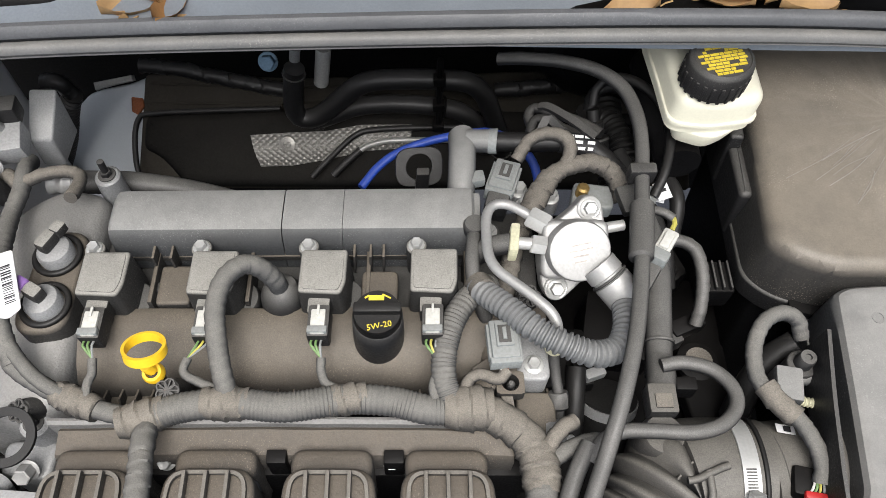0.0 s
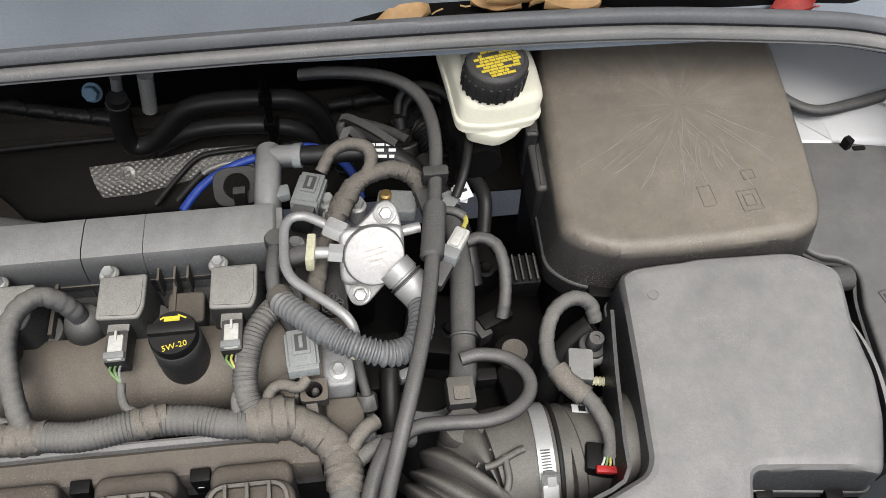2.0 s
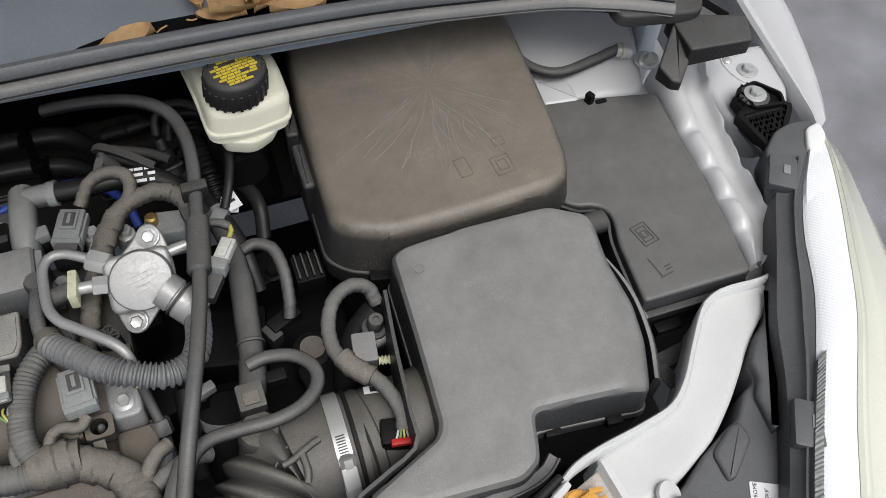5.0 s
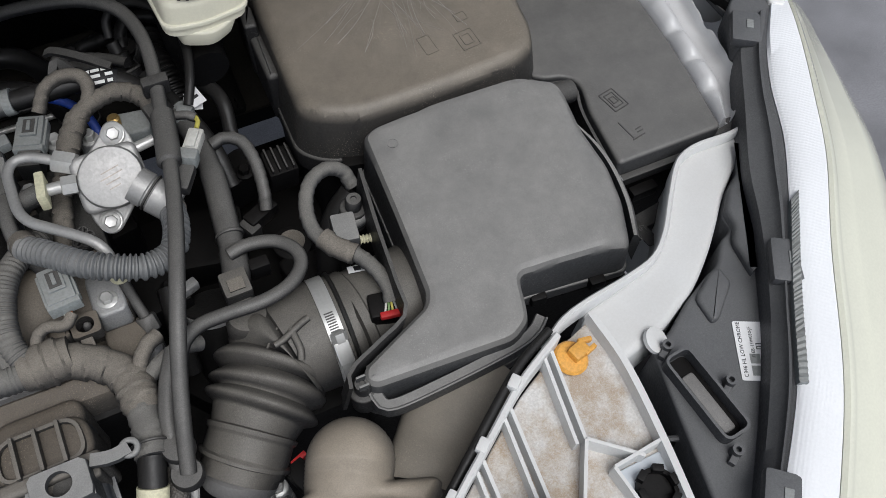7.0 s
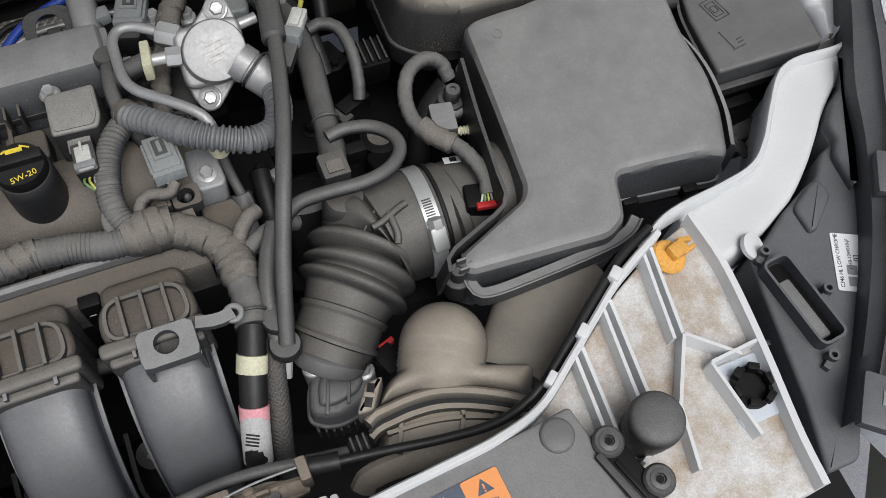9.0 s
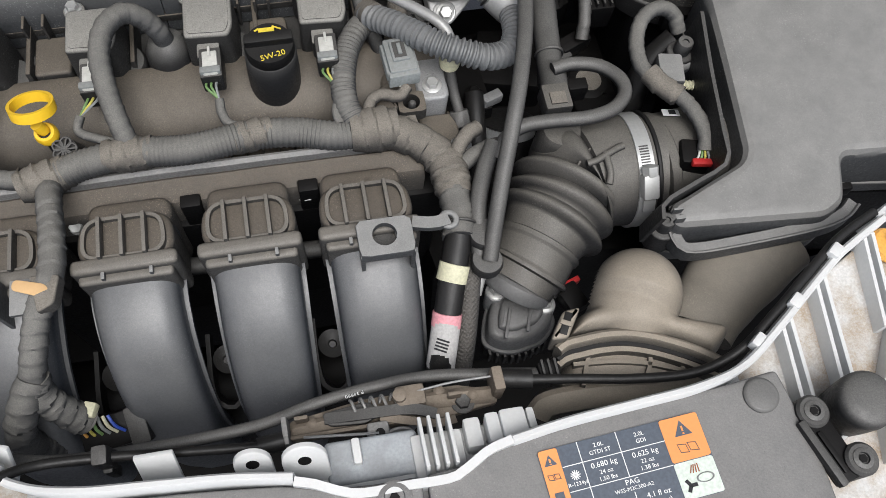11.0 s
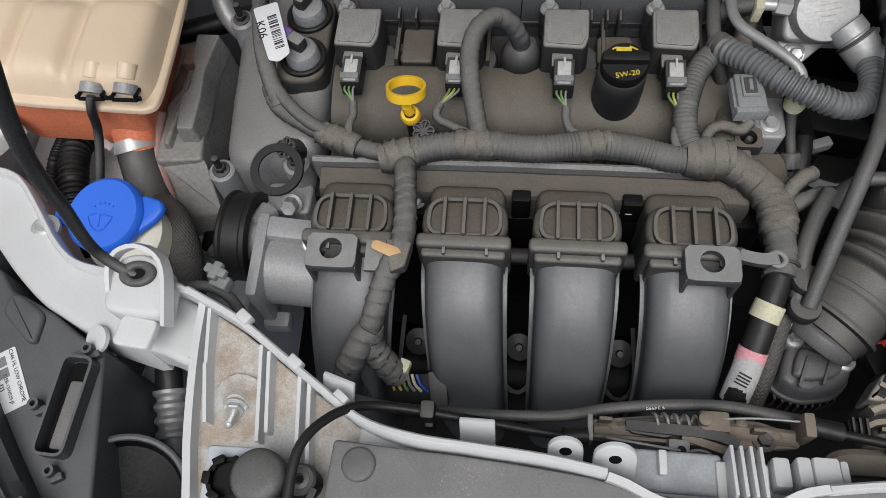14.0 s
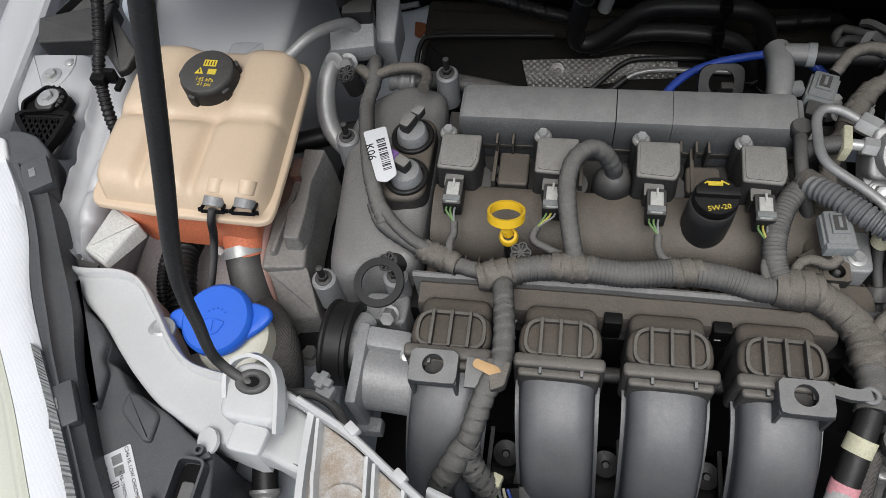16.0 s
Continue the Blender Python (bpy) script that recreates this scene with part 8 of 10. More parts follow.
def connector(name, at, size, rz, label, material=M_CONN, rx=0):
    th = thing(name, (at[0], at[1], at[2] - size[2] / 2), label, "connector", group="grey connectors")
    m = pose(*at, rx, 0, rz)
    w, l, h = size
    part("shell", xf(box((0, 0, 0), size, 0.002), m), material, th)
    part("latch_frame", xf(box((0, 0.003, h / 2 + 0.001), (w * 0.62, l * 0.62, 0.003), 0.001), m), material, th)
    part("latch_well", xf(box((0, 0.003, h / 2 + 0.0024), (w * 0.44, l * 0.46, 0.0012), 0.0003), m), M_DARK, th)
    part("latch_tongue", xf(box((0, 0.003, h / 2 + 0.0034), (w * 0.14, l * 0.32, 0.0016), 0.0004), m), material, th)
    part("collar", xf(box((0, -l / 2 - 0.001, -0.001), (w * 1.12, 0.006, h * 0.9), 0.001), m), material, th)
    for sx in (-1, 1):
        part("rail", xf(box((sx * w * 0.53, 0.0, -0.001), (0.003, l * 0.9, h * 0.6), 0.0008), m), material, th)
    return th
connector("coil_harness_connector", (0.0545, 0.271, 0.836), (0.023, 0.034, 0.016), 4, "grey two-row connector with a raised latch on the valve cover")
connector("rail_sensor_connector", (0.066, 0.455, 0.812), (0.024, 0.034, 0.018), -18, "grey sensor connector behind the fuel pump")
part_ = thing("connector_tail", (0.05, 0.24, 0.80), "short twisted dusty wire tail of the grey connector", "wire")
part("tail", tube([(0.058, 0.250, 0.826), (0.050, 0.243, 0.824), (0.036, 0.248, 0.822), (0.026, 0.244, 0.818), (0.022, 0.232, 0.812)], 0.0052, 12, kind="wrap", pitch=0.004, amp=0.0008, seed=41), M_TAPE2, part_)
for j in range(3):
    part("wire", tube([(0.050 + 0.004 * j, 0.254, 0.832), (0.052 + 0.003 * j, 0.250, 0.828), (0.056, 0.249, 0.826)], 0.001, 6, 0.003), (M_CONNW, M_TAPE2, M_RUST)[j], part_)
bk = thing("harness_bracket", (0.062, 0.243, 0.77), "dusty black plastic harness bracket with a square clip socket", "bracket")
part("socket", holed(rounded([(0.050, 0.236), (0.074, 0.236), (0.074, 0.257), (0.050, 0.257)], 0.003), (0.062, 0.2465), 0.0075, 0.795, 0.808), M_VALVE, bk)
part("pin", lathe([(0.0035, 0), (0.0035, 0.010), (0.002, 0.012), (0, 0.012)], (0.063, 0.2465, 0.795), 14), M_HOSE, bk)
part("stem", box((0.060, 0.228, 0.800), (0.010, 0.022, 0.006), 0.001, rz=6), M_TAPE2, bk)
part("torn_flap", slab(rounded([(0.030, 0.252), (0.046, 0.258), (0.050, 0.240), (0.036, 0.238)], 0.003), 0.790, 0.806, 0.003, zf=lambda x, y: (x - 0.03) * 0.3), M_VALVE, bk)
part("torn_flap", box((0.040, 0.262, 0.802), (0.018, 0.010, 0.004), 0.001, rz=35, rx=20), M_VALVE, bk)
part("base_plate", slab([(0.070, 0.205), (0.104, 0.205), (0.104, 0.25), (0.070, 0.25)], 0.74, 0.778, 0.003, r=0.005), M_VALVE, bk)
snr = thing("cam_sensor", (0.106, 0.225, 0.73), "round dusty sensor with a zinc bolt at the engine's end", "sensor")
part("disc", lathe([(0.015, 0), (0.016, 0.004), (0.016, 0.014), (0.012, 0.018), (0, 0.018)], m=axis((0.094, 0.214, 0.765), (0.118, 0.211, 0.766)), n=26), M_CAST, snr)
part("bolt", hexbolt(axis((0.111, 0.2115, 0.766), (0.125, 0.211, 0.766)), 0.005, 0.008, 1.3), M_STEEL, snr)
solo("dip_line", tube([(0.101, 0.276, 0.808), (0.104, 0.262, 0.79), (0.108, 0.245, 0.775), (0.110, 0.225, 0.75)], 0.0048, 12), M_HOSE, "thin dusty pipe running down beside the engine", "pipe")
solo("pipe_nut", lathe([(0.008, 0), (0.009, 0.002), (0.009, 0.014), (0.007, 0.016), (0, 0.016)], m=axis((0.107, 0.250, 0.779), (0.110, 0.23, 0.762)), n=8), M_HOSE, "dusty pipe union nut", "nut")

# tall bypass tube, from under the cowl down to the loom
byp = thing("breather_tube", (0.15, 0.30, 0.78), "long dusty grey plastic breather tube with a thick sleeve", "breather tube")
BY = [(0.060, 0.578, 0.850), (0.085, 0.570, 0.858), (0.120, 0.562, 0.861), (0.152, 0.550, 0.861), (0.175, 0.528, 0.860), (0.185, 0.495, 0.859), (0.186, 0.460, 0.858), (0.181, 0.416, 0.857), (0.174, 0.365, 0.860), (0.166, 0.315, 0.864), (0.154, 0.262, 0.868), (0.140, 0.215, 0.864), (0.127, 0.178, 0.850), (0.116, 0.148, 0.832), (0.106, 0.118, 0.812), (0.099, 0.096, 0.796)]
part("tube", tube(BY, 0.0066, 16), M_HOSE, byp)
part("sleeve", tube([(0.1785, 0.395, 0.857), (0.1745, 0.366, 0.859), (0.169, 0.335, 0.861)], lambda f: 0.0105 if 0.04 < f < 0.96 else 0.0075, 20, 0.0025), M_HOSE, byp)
part("second_tube", tube([(0.121, 0.192, 0.815), (0.108, 0.168, 0.810), (0.098, 0.140, 0.803), (0.094, 0.112, 0.793), (0.092, 0.092, 0.782)], 0.0072, 14), M_HOSE, byp)
for c in ((0.0985, 0.117, 0.800), (0.0975, 0.097, 0.790)):
    part("clip_disc", lathe([(0.013, -0.006), (0.0135, 0), (0.012, 0.005), (0, 0.006)], c, 22), M_HOSE, byp)
part("upper_clip", box((0.182, 0.428, 0.857), (0.024, 0.012, 0.018), 0.003), M_DARK, byp)
pipe = thing("vent_pipe", (0.20, 0.33, 0.70), "dusty upright vent pipe with a quick connector at its foot", "vent pipe")
part("pipe", tube([(0.175, 0.470, 0.800), (0.196, 0.440, 0.797), (0.205, 0.400, 0.795), (0.206, 0.360, 0.792), (0.202, 0.320, 0.788), (0.198, 0.285, 0.785), (0.194, 0.262, 0.783)], lambda f: 0.0105 if f < 0.55 else 0.0118, 18), M_HOSE, pipe)
part("bead", ring((0, 0, 0), 0.0115, 0.002, 24, 8, axis((0.1995, 0.294, 0.786), (0.198, 0.28, 0.785))), M_HOSE, pipe)
part("elbow", tube([(0.196, 0.274, 0.790), (0.192, 0.252, 0.795), (0.186, 0.235, 0.798)], 0.0125, 18), M_HOSE, pipe)
part("connector_block", box((0.186, 0.232, 0.803), (0.024, 0.026, 0.020), 0.003), M_BELLOW, pipe)
part("brown_latch", box((0.186, 0.229, 0.8135), (0.014, 0.012, 0.002), 0.0006), M_TAPE2, pipe)
part("side_clip", box((0.212, 0.250, 0.790), (0.018, 0.012, 0.020), 0.002), M_BLACK, pipe)
solo("loop_hose", tube([(0.190, 0.262, 0.808), (0.208, 0.264, 0.810), (0.230, 0.257, 0.812), (0.243, 0.240, 0.815), (0.241, 0.221, 0.819), (0.224, 0.204, 0.825), (0.200, 0.197, 0.828), (0.170, 0.198, 0.828), (0.146, 0.199, 0.824), (0.130, 0.192, 0.818), (0.121, 0.178, 0.812)], 0.0062, 16), M_HOSE, "grey rubber hose looping over the bellows", "hose")
can = thing("coolant_outlet", (0.165, 0.27, 0.62), "black rubber coolant outlet with a spring clamp", "coolant outlet")
part("hose", lathe([(0.026, 0), (0.027, 0.03), (0.027, 0.10), (0, 0.10)], m=axis((0.160, 0.215, 0.640), (0.166, 0.275, 0.735)), n=26), M_RUBBER, can)
part("clamp", lathe([(0.0275, 0), (0.0285, 0), (0.0285, 0.010), (0.0275, 0.010), (0, 0.01)], m=axis((0.1642, 0.262, 0.714), (0.166, 0.275, 0.735)), n=26), M_CAST, can)
part("clamp_ear", box((0.150, 0.282, 0.742), (0.020, 0.010, 0.012), 0.002, rz=20), M_CAST, can)
part("paint_stroke", box((0.158, 0.238, 0.703), (0.022, 0.003, 0.001), 0.0004, rx=58, rz=8), M_LABEL, can)
solo("small_hose", tube([(0.132, 0.285, 0.75), (0.130, 0.262, 0.742), (0.128, 0.238, 0.728), (0.127, 0.22, 0.70)], 0.0095, 14), M_RUBBER, "short black hose beside the coolant outlet", "hose")

# meter loom and connectors on the right
ml = thing("meter_loom", (0.29, 0.22, 0.78), "grey taped loom arching to the air flow meter", "wiring loom")
part("arch", tube([(0.318, 0.292, 0.800), (0.312, 0.304, 0.812), (0.296, 0.306, 0.820), (0.278, 0.296, 0.822), (0.266, 0.274, 0.820), (0.264, 0.248, 0.818), (0.274, 0.228, 0.818), (0.288, 0.214, 0.818), (0.298, 0.194, 0.816), (0.302, 0.176, 0.812), (0.300, 0.164, 0.806)], 0.0068, 16, kind="wrap", pitch=0.0048, amp=0.0008, seed=51), M_TAPE, ml)
part("joint", tube([(0.268, 0.240, 0.818), (0.276, 0.226, 0.818), (0.288, 0.213, 0.818)], 0.0095, 16, kind="wrap", pitch=0.008, amp=0.0012, seed=52), M_TAPE2, ml)
for j in range(4):
    part("wire", tube([(0.299 + 0.002 * j - 0.003, 0.166, 0.806), (0.296 + 0.003 * j - 0.003, 0.160, 0.806), (0.293 + 0.004 * j - 0.003, 0.156, 0.802)], 0.001, 6, 0.003), (M_CONNW, M_GREEN, M_WIREY, M_CONN)[j], ml)
cb = thing("loom_bracket", (0.292, 0.245, 0.76), "grey plastic loom bracket with a cream tree clip", "bracket")
part("block", box((0.290, 0.243, 0.808), (0.022, 0.030, 0.022), 0.003, rz=-10), M_GREY, cb)
part("arm", tube([(0.298, 0.252, 0.804), (0.316, 0.256, 0.804)], 0.008, 14), M_GREY, cb)
part("tree_clip", tube([(0.300, 0.232, 0.806), (0.316, 0.229, 0.806)], 0.0038, 12, kind="rib", pitch=0.003, amp=0.0006), M_CREAM, cb)
solo("filter_vent_hose", tube([(0.318, 0.292, 0.79), (0.300, 0.284, 0.775), (0.285, 0.268, 0.755), (0.278, 0.25, 0.72)], 0.0125, 16), M_RUBBER, "black corrugated vent hose behind the meter loom", "hose")

# plugs and hoses under the cowl, right of the pump
pp = thing("purge_plug", (0.165, 0.53, 0.76), "black stepped plug with a looped thin hose under the cowl", "plug")
part("body", lathe([(0.014, 0), (0.014, 0.014), (0.010, 0.016), (0.010, 0.030), (0.0065, 0.032), (0.0065, 0.044), (0, 0.045)], m=axis((0.170, 0.520, 0.772), (0.162, 0.548, 0.806)), n=22), M_RUBBER, pp)
part("collar", ring((0, 0, 0), 0.0125, 0.0025, 24, 8, axis((0.168, 0.527, 0.781), (0.162, 0.548, 0.806))), M_DARK, pp)
part("hose", tube([(0.161, 0.550, 0.810), (0.163, 0.560, 0.824), (0.176, 0.563, 0.836), (0.198, 0.552, 0.840), (0.219, 0.525, 0.838), (0.224, 0.490, 0.832), (0.217, 0.455, 0.824), (0.208, 0.435, 0.81)], 0.0048, 12), M_RUBBER, pp)
solo("ribbed_vent_hose", tube([(0.205, 0.625, 0.722), (0.204, 0.600, 0.722), (0.204, 0.565, 0.722), (0.206, 0.535, 0.718), (0.209, 0.505, 0.706)], 0.0165, 18, kind="rib", pitch=0.0058, amp=0.0016), M_RUBBER, "black corrugated vent hose behind the breather tube", "hose")
tw = thing("rail_bracket", (0.11, 0.50, 0.79), "dark grey bent twin-leg bracket behind the pump", "bracket")
part("upper_leg", sweep([(0.100, 0.524, 0.838), (0.108, 0.520, 0.842), (0.130, 0.504, 0.840), (0.152, 0.488, 0.834)], [(-0.004, -0.002), (-0.004, 0.002), (0.004, 0.002), (0.004, -0.002)], 0.005), M_DARK, tw)
part("lower_leg", sweep([(0.098, 0.488, 0.826), (0.102, 0.500, 0.838), (0.108, 0.506, 0.842), (0.120, 0.490, 0.840)], [(-0.004, -0.002), (-0.004, 0.002), (0.004, 0.002), (0.004, -0.002)], 0.005), M_DARK, tw)
bh = thing("banded_hose", (0.20, 0.44, 0.76), "black hose with a pale grey tape band", "hose")
part("hose", tube([(0.180, 0.490, 0.806), (0.188, 0.471, 0.804), (0.200, 0.440, 0.800), (0.210, 0.415, 0.796), (0.218, 0.385, 0.785), (0.222, 0.36, 0.765)], 0.0085, 16), M_RUBBER, bh)
part("tape_band", tube([(0.1985, 0.444, 0.8005), (0.2045, 0.429, 0.798)], 0.0092, 16), M_CONN, bh, "pale grey tape band")
tg = thing("wire_tag", (0.215, 0.44, 0.80), "small white paper tag hanging on a wire", "tag")
part("paper", box((0.216, 0.440, 0.812), (0.014, 0.018, 0.0008), 0.0, rz=20, rx=15), M_LABEL, tg)
part("print_bar", box((0.216, 0.440, 0.8128), (0.007, 0.003, 0.0006), 0.0, rz=20, rx=15), M_INK, tg)
for j, (x, y) in enumerate(((0.083, 0.452), (0.113, 0.444))):
    ob = thing("rail_bolt", (x, y, 0.775), "grey hexagon bolt with flange behind the pump", "bolt", group="rail bolts")
    part("boss", lathe([(0.010, 0), (0.009, 0.018), (0, 0.018)], (x, y, 0.778), 18), M_CAST, ob)
    part("head", hexbolt(up_at(x, y, 0.796), 0.0062, 0.010, 1.4), M_STEEL, ob)

# ---- behind the engine ----
for pts, r in (([(-0.186, 0.7, 0.732), (-0.194, 0.7, 0.694), (-0.199, 0.7, 0.663), (-0.195, 0.7, 0.644), (-0.182, 0.7, 0.64), (-0.164, 0.7, 0.648), (-0.137, 0.7, 0.674), (-0.111, 0.7, 0.699), (-0.088, 0.7, 0.709), (-0.045, 0.7, 0.711), (-0.002, 0.7, 0.709), (0.03, 0.7, 0.704), (0.05, 0.7, 0.684), (0.063, 0.7, 0.646), (0.074, 0.7, 0.601), (0.08, 0.7, 0.558)], 0.0133),
               ([(-0.179, 0.705, 0.628), (-0.15, 0.705, 0.641), (-0.117, 0.705, 0.656), (-0.079, 0.705, 0.661), (-0.034, 0.705, 0.659), (-0.001, 0.705, 0.653), (0.029, 0.705, 0.639), (0.047, 0.705, 0.61), (0.056, 0.705, 0.569)], 0.0122)):
    heater = thing("heater_hose", pts[0], "smooth black rubber heater hose along the bulkhead", "heater hose", group="heater hoses", plain=True)
    part("hose", tube(pts, r, 22, 0.006), M_PIPE, heater)
    for a, b in ((pts[0], pts[1]), (pts[-1], pts[-2])):
        part("end_clamp", ring((0, 0, 0), r + 0.0008, 0.0012, 26, 6, axis(a, b) @ pose(0, 0, 0.010)), M_DARK, heater)
solo("bulkhead_stub", tube([(-0.192, 0.715, 0.709), (-0.187, 0.715, 0.734), (-0.183, 0.715, 0.752)], 0.0067, 14), M_CAST, "metal heater stub at the bulkhead", "pipe stub", plain=True)
solo("bulkhead_stub", tube([(-0.161, 0.72, 0.686), (-0.155, 0.72, 0.716), (-0.149, 0.72, 0.747)], 0.0098, 14), M_STUB, "off-white heater stub at the bulkhead", "pipe stub", plain=True)
hc = thing("hose_clip", (-0.009, 0.69, 0.634), "black twin plastic clip joining the heater hoses", "clip", plain=True)
part("upper_band", ring((0, 0, 0), 0.0133 + 0.0012, 0.0022, 26, 8, axis((-0.002, 0.7, 0.709), (-0.045, 0.7, 0.711))), M_BLACK, hc)
part("lower_band", ring((0, 0, 0), 0.0122 + 0.0012, 0.0022, 26, 8, axis((-0.001, 0.705, 0.653), (-0.034, 0.705, 0.659))), M_BLACK, hc)
part("bridge", tube([(-0.003, 0.69, 0.753), (-0.005, 0.69, 0.719), (-0.007, 0.69, 0.673), (-0.009, 0.69, 0.634)], 0.0045, 8), M_BLACK, hc)
for a in [(-0.005, 0.69, 0.719), (-0.007, 0.69, 0.673), (-0.009, 0.69, 0.634)]:
    part("latch", box(a, (0.016, 0.014, 0.012), 0.002), M_BLACK, hc)
solo("rear_insulated_hose", tube([(-0.397, 0.735, 0.706), (-0.358, 0.735, 0.701), (-0.317, 0.735, 0.689), (-0.262, 0.735, 0.671), (-0.212, 0.735, 0.656)], 0.0097, 16, kind="wrap", pitch=0.02, amp=0.0016, seed=60), M_PIPE, "black taped hose along the bulkhead", "hose", plain=True)
solo("rear_insulated_hose", tube([(0.068, 0.74, 0.648), (0.103, 0.74, 0.651), (0.156, 0.74, 0.657), (0.202, 0.74, 0.656)], 0.010, 16, kind="wrap", pitch=0.02, amp=0.0016, seed=61), M_PIPE, "black taped hose along the bulkhead", "hose", plain=True)
solo("blue_clip", join(hexbolt(pose(-0.226, 0.73, 0.715, 60, 0, 0), 0.010, 0.012, 1.3)), mat("light_blue_plastic", (0.22, 0.36, 0.50), 0.45, bump=0.05), "light blue plastic fastener on the bulkhead", "fastener", plain=True)
solo("bulkhead_line", tube([(-0.439, 0.676, 0.541), (-0.444, 0.694, 0.559), (-0.442, 0.722, 0.587), (-0.434, 0.738, 0.603), (-0.419, 0.742, 0.607), (-0.359, 0.744, 0.609), (-0.232, 0.746, 0.611)], 0.004, 12), M_PIPE, "thin black line bent along the insulation", "pipe", plain=True)

shp = thing("heat_shield", (-0.185, 0.74, 0.496), "embossed aluminium exhaust heat shield", "heat shield", plain=True)
def between(line, f):
    k = min(int(f * (len(line) - 1)), len(line) - 2)
    return Vector(line[k]).lerp(Vector(line[k + 1]), f * (len(line) - 1) - k)
SHIELD_TOP, SHIELD_FOOT = [(-0.279, 0.819), (-0.226, 0.822), (-0.169, 0.824), (-0.12, 0.832), (-0.048, 0.832)], [(-0.266, 0.774), (-0.221, 0.775), (-0.171, 0.783), (-0.114, 0.795), (-0.049, 0.799)]
bm = bmesh.new()
NX, NY = 240, 56
vs = []
for i in range(NX + 1):
    a, b = between(SHIELD_TOP, i / NX), between(SHIELD_FOOT, i / NX)
    rowv = []
    for j in range(NY + 1):
        q = a.lerp(b, j / NY)
        u, v = q.x / 0.0052, q.y / 0.0040
        h = 0.008 * math.sin(j / NY * 3.0) + 0.0018 * abs(math.sin(math.pi * (u + v) / 2) * math.sin(math.pi * (u - v) / 2))
        rowv.append(bm.verts.new((q.x, 0.146 + (q.y - h) * 0.7071, (q.y + h) * 0.7071)))
    vs.append(rowv)
for a, c in zip(vs, vs[1:]):
    for j in range(NY):
        bm.faces.new((a[j], c[j], c[j + 1], a[j + 1]))
part("sheet", bm, M_SHIELD, shp, angle=80)
part("boss", lathe([(0.013, 0), (0.011, 0.006), (0.006, 0.007), (0.006, 0.004), (0, 0.004)], m=pose(-0.225, 0.714, 0.572, 45, 0, 0), n=20), M_SHIELD, shp)
solo("brake_line", tube([(-0.19, 0.673, 0.548), (-0.169, 0.688, 0.563), (-0.148, 0.702, 0.577), (-0.127, 0.714, 0.589), (-0.103, 0.719, 0.594), (-0.039, 0.721, 0.596), (0.041, 0.721, 0.596)], 0.0042, 12), M_PIPE, "black line running over the heat shield", "pipe", plain=True)
solo("brake_line", tube([(-0.161, 0.677, 0.547), (-0.137, 0.692, 0.562), (-0.118, 0.703, 0.573), (-0.1, 0.708, 0.578), (-0.068, 0.711, 0.581), (0.04, 0.711, 0.581)], 0.0042, 12), M_STEEL, "bright metal line running over the heat shield", "pipe", plain=True)
solo("dark_line", tube([(-0.16, 0.676, 0.548), (-0.137, 0.691, 0.563), (-0.12, 0.701, 0.573)], 0.0054, 12), M_PIPE, "black sleeved end of the metal line", "pipe", plain=True)
solo("blue_vacuum_hose", tube([(-0.078, 0.512, 0.722), (-0.060, 0.535, 0.728), (-0.038, 0.552, 0.732), (-0.005, 0.565, 0.735), (0.040, 0.574, 0.737), (0.070, 0.575, 0.737), (0.098, 0.560, 0.733), (0.116, 0.540, 0.725), (0.124, 0.515, 0.71)], 0.0050, 14), M_BLUEHOSE, "deep blue vacuum hose behind the rail cover", "hose")
solo("lifting_eye", holed(rounded([(-0.026, -0.021), (0.026, -0.021), (0.026, 0.021), (-0.026, 0.021)], 0.016, 6), (0, 0), 0.0145, -0.003, 0.003, 36, pose(-0.014, 0.520, 0.748, 42, 0, 4)), M_RUBBER, "flat black steel lifting eye behind the cover", "lifting eye")
solo("eye_post", box((-0.010, 0.505, 0.735), (0.014, 0.010, 0.05), 0.002), M_DARK, "dark lifting eye post", "bracket")

tee = thing("breather_tee", (0.03, 0.48, 0.76), "grey plastic breather tee with a black labelled hose", "hose tee")
part("body", tube([(0.026, 0.510, 0.812), (0.026, 0.480, 0.818), (0.025, 0.448, 0.812), (0.025, 0.43, 0.79)], 0.0135, 18), M_GREY, tee)
part("collar", tube([(0.030, 0.498, 0.818), (0.045, 0.496, 0.820), (0.060, 0.494, 0.822)], 0.0118, 18), M_GREY, tee)
part("ring_band", tube([(0.052, 0.495, 0.821), (0.060, 0.494, 0.822)], 0.0128, 18), M_CONN, tee)
part("clamp", box((0.036, 0.452, 0.816), (0.022, 0.014, 0.012), 0.003, rz=10), M_CONN, tee)
part("hose", tube([(0.056, 0.494, 0.822), (0.085, 0.491, 0.824), (0.110, 0.491, 0.824), (0.140, 0.489, 0.822), (0.162, 0.478, 0.816), (0.178, 0.460, 0.808), (0.190, 0.44, 0.80)], 0.0098, 18), M_RUBBER, tee)
lblp = part("label", tube([(0.120, 0.4905, 0.8235), (0.138, 0.4892, 0.8222), (0.154, 0.483, 0.8192)], 0.0104, 18), M_INK, tee, "black printed hose label")
HP = pose(0.1385, 0.4835, 0.8322, 28, 0, -6)
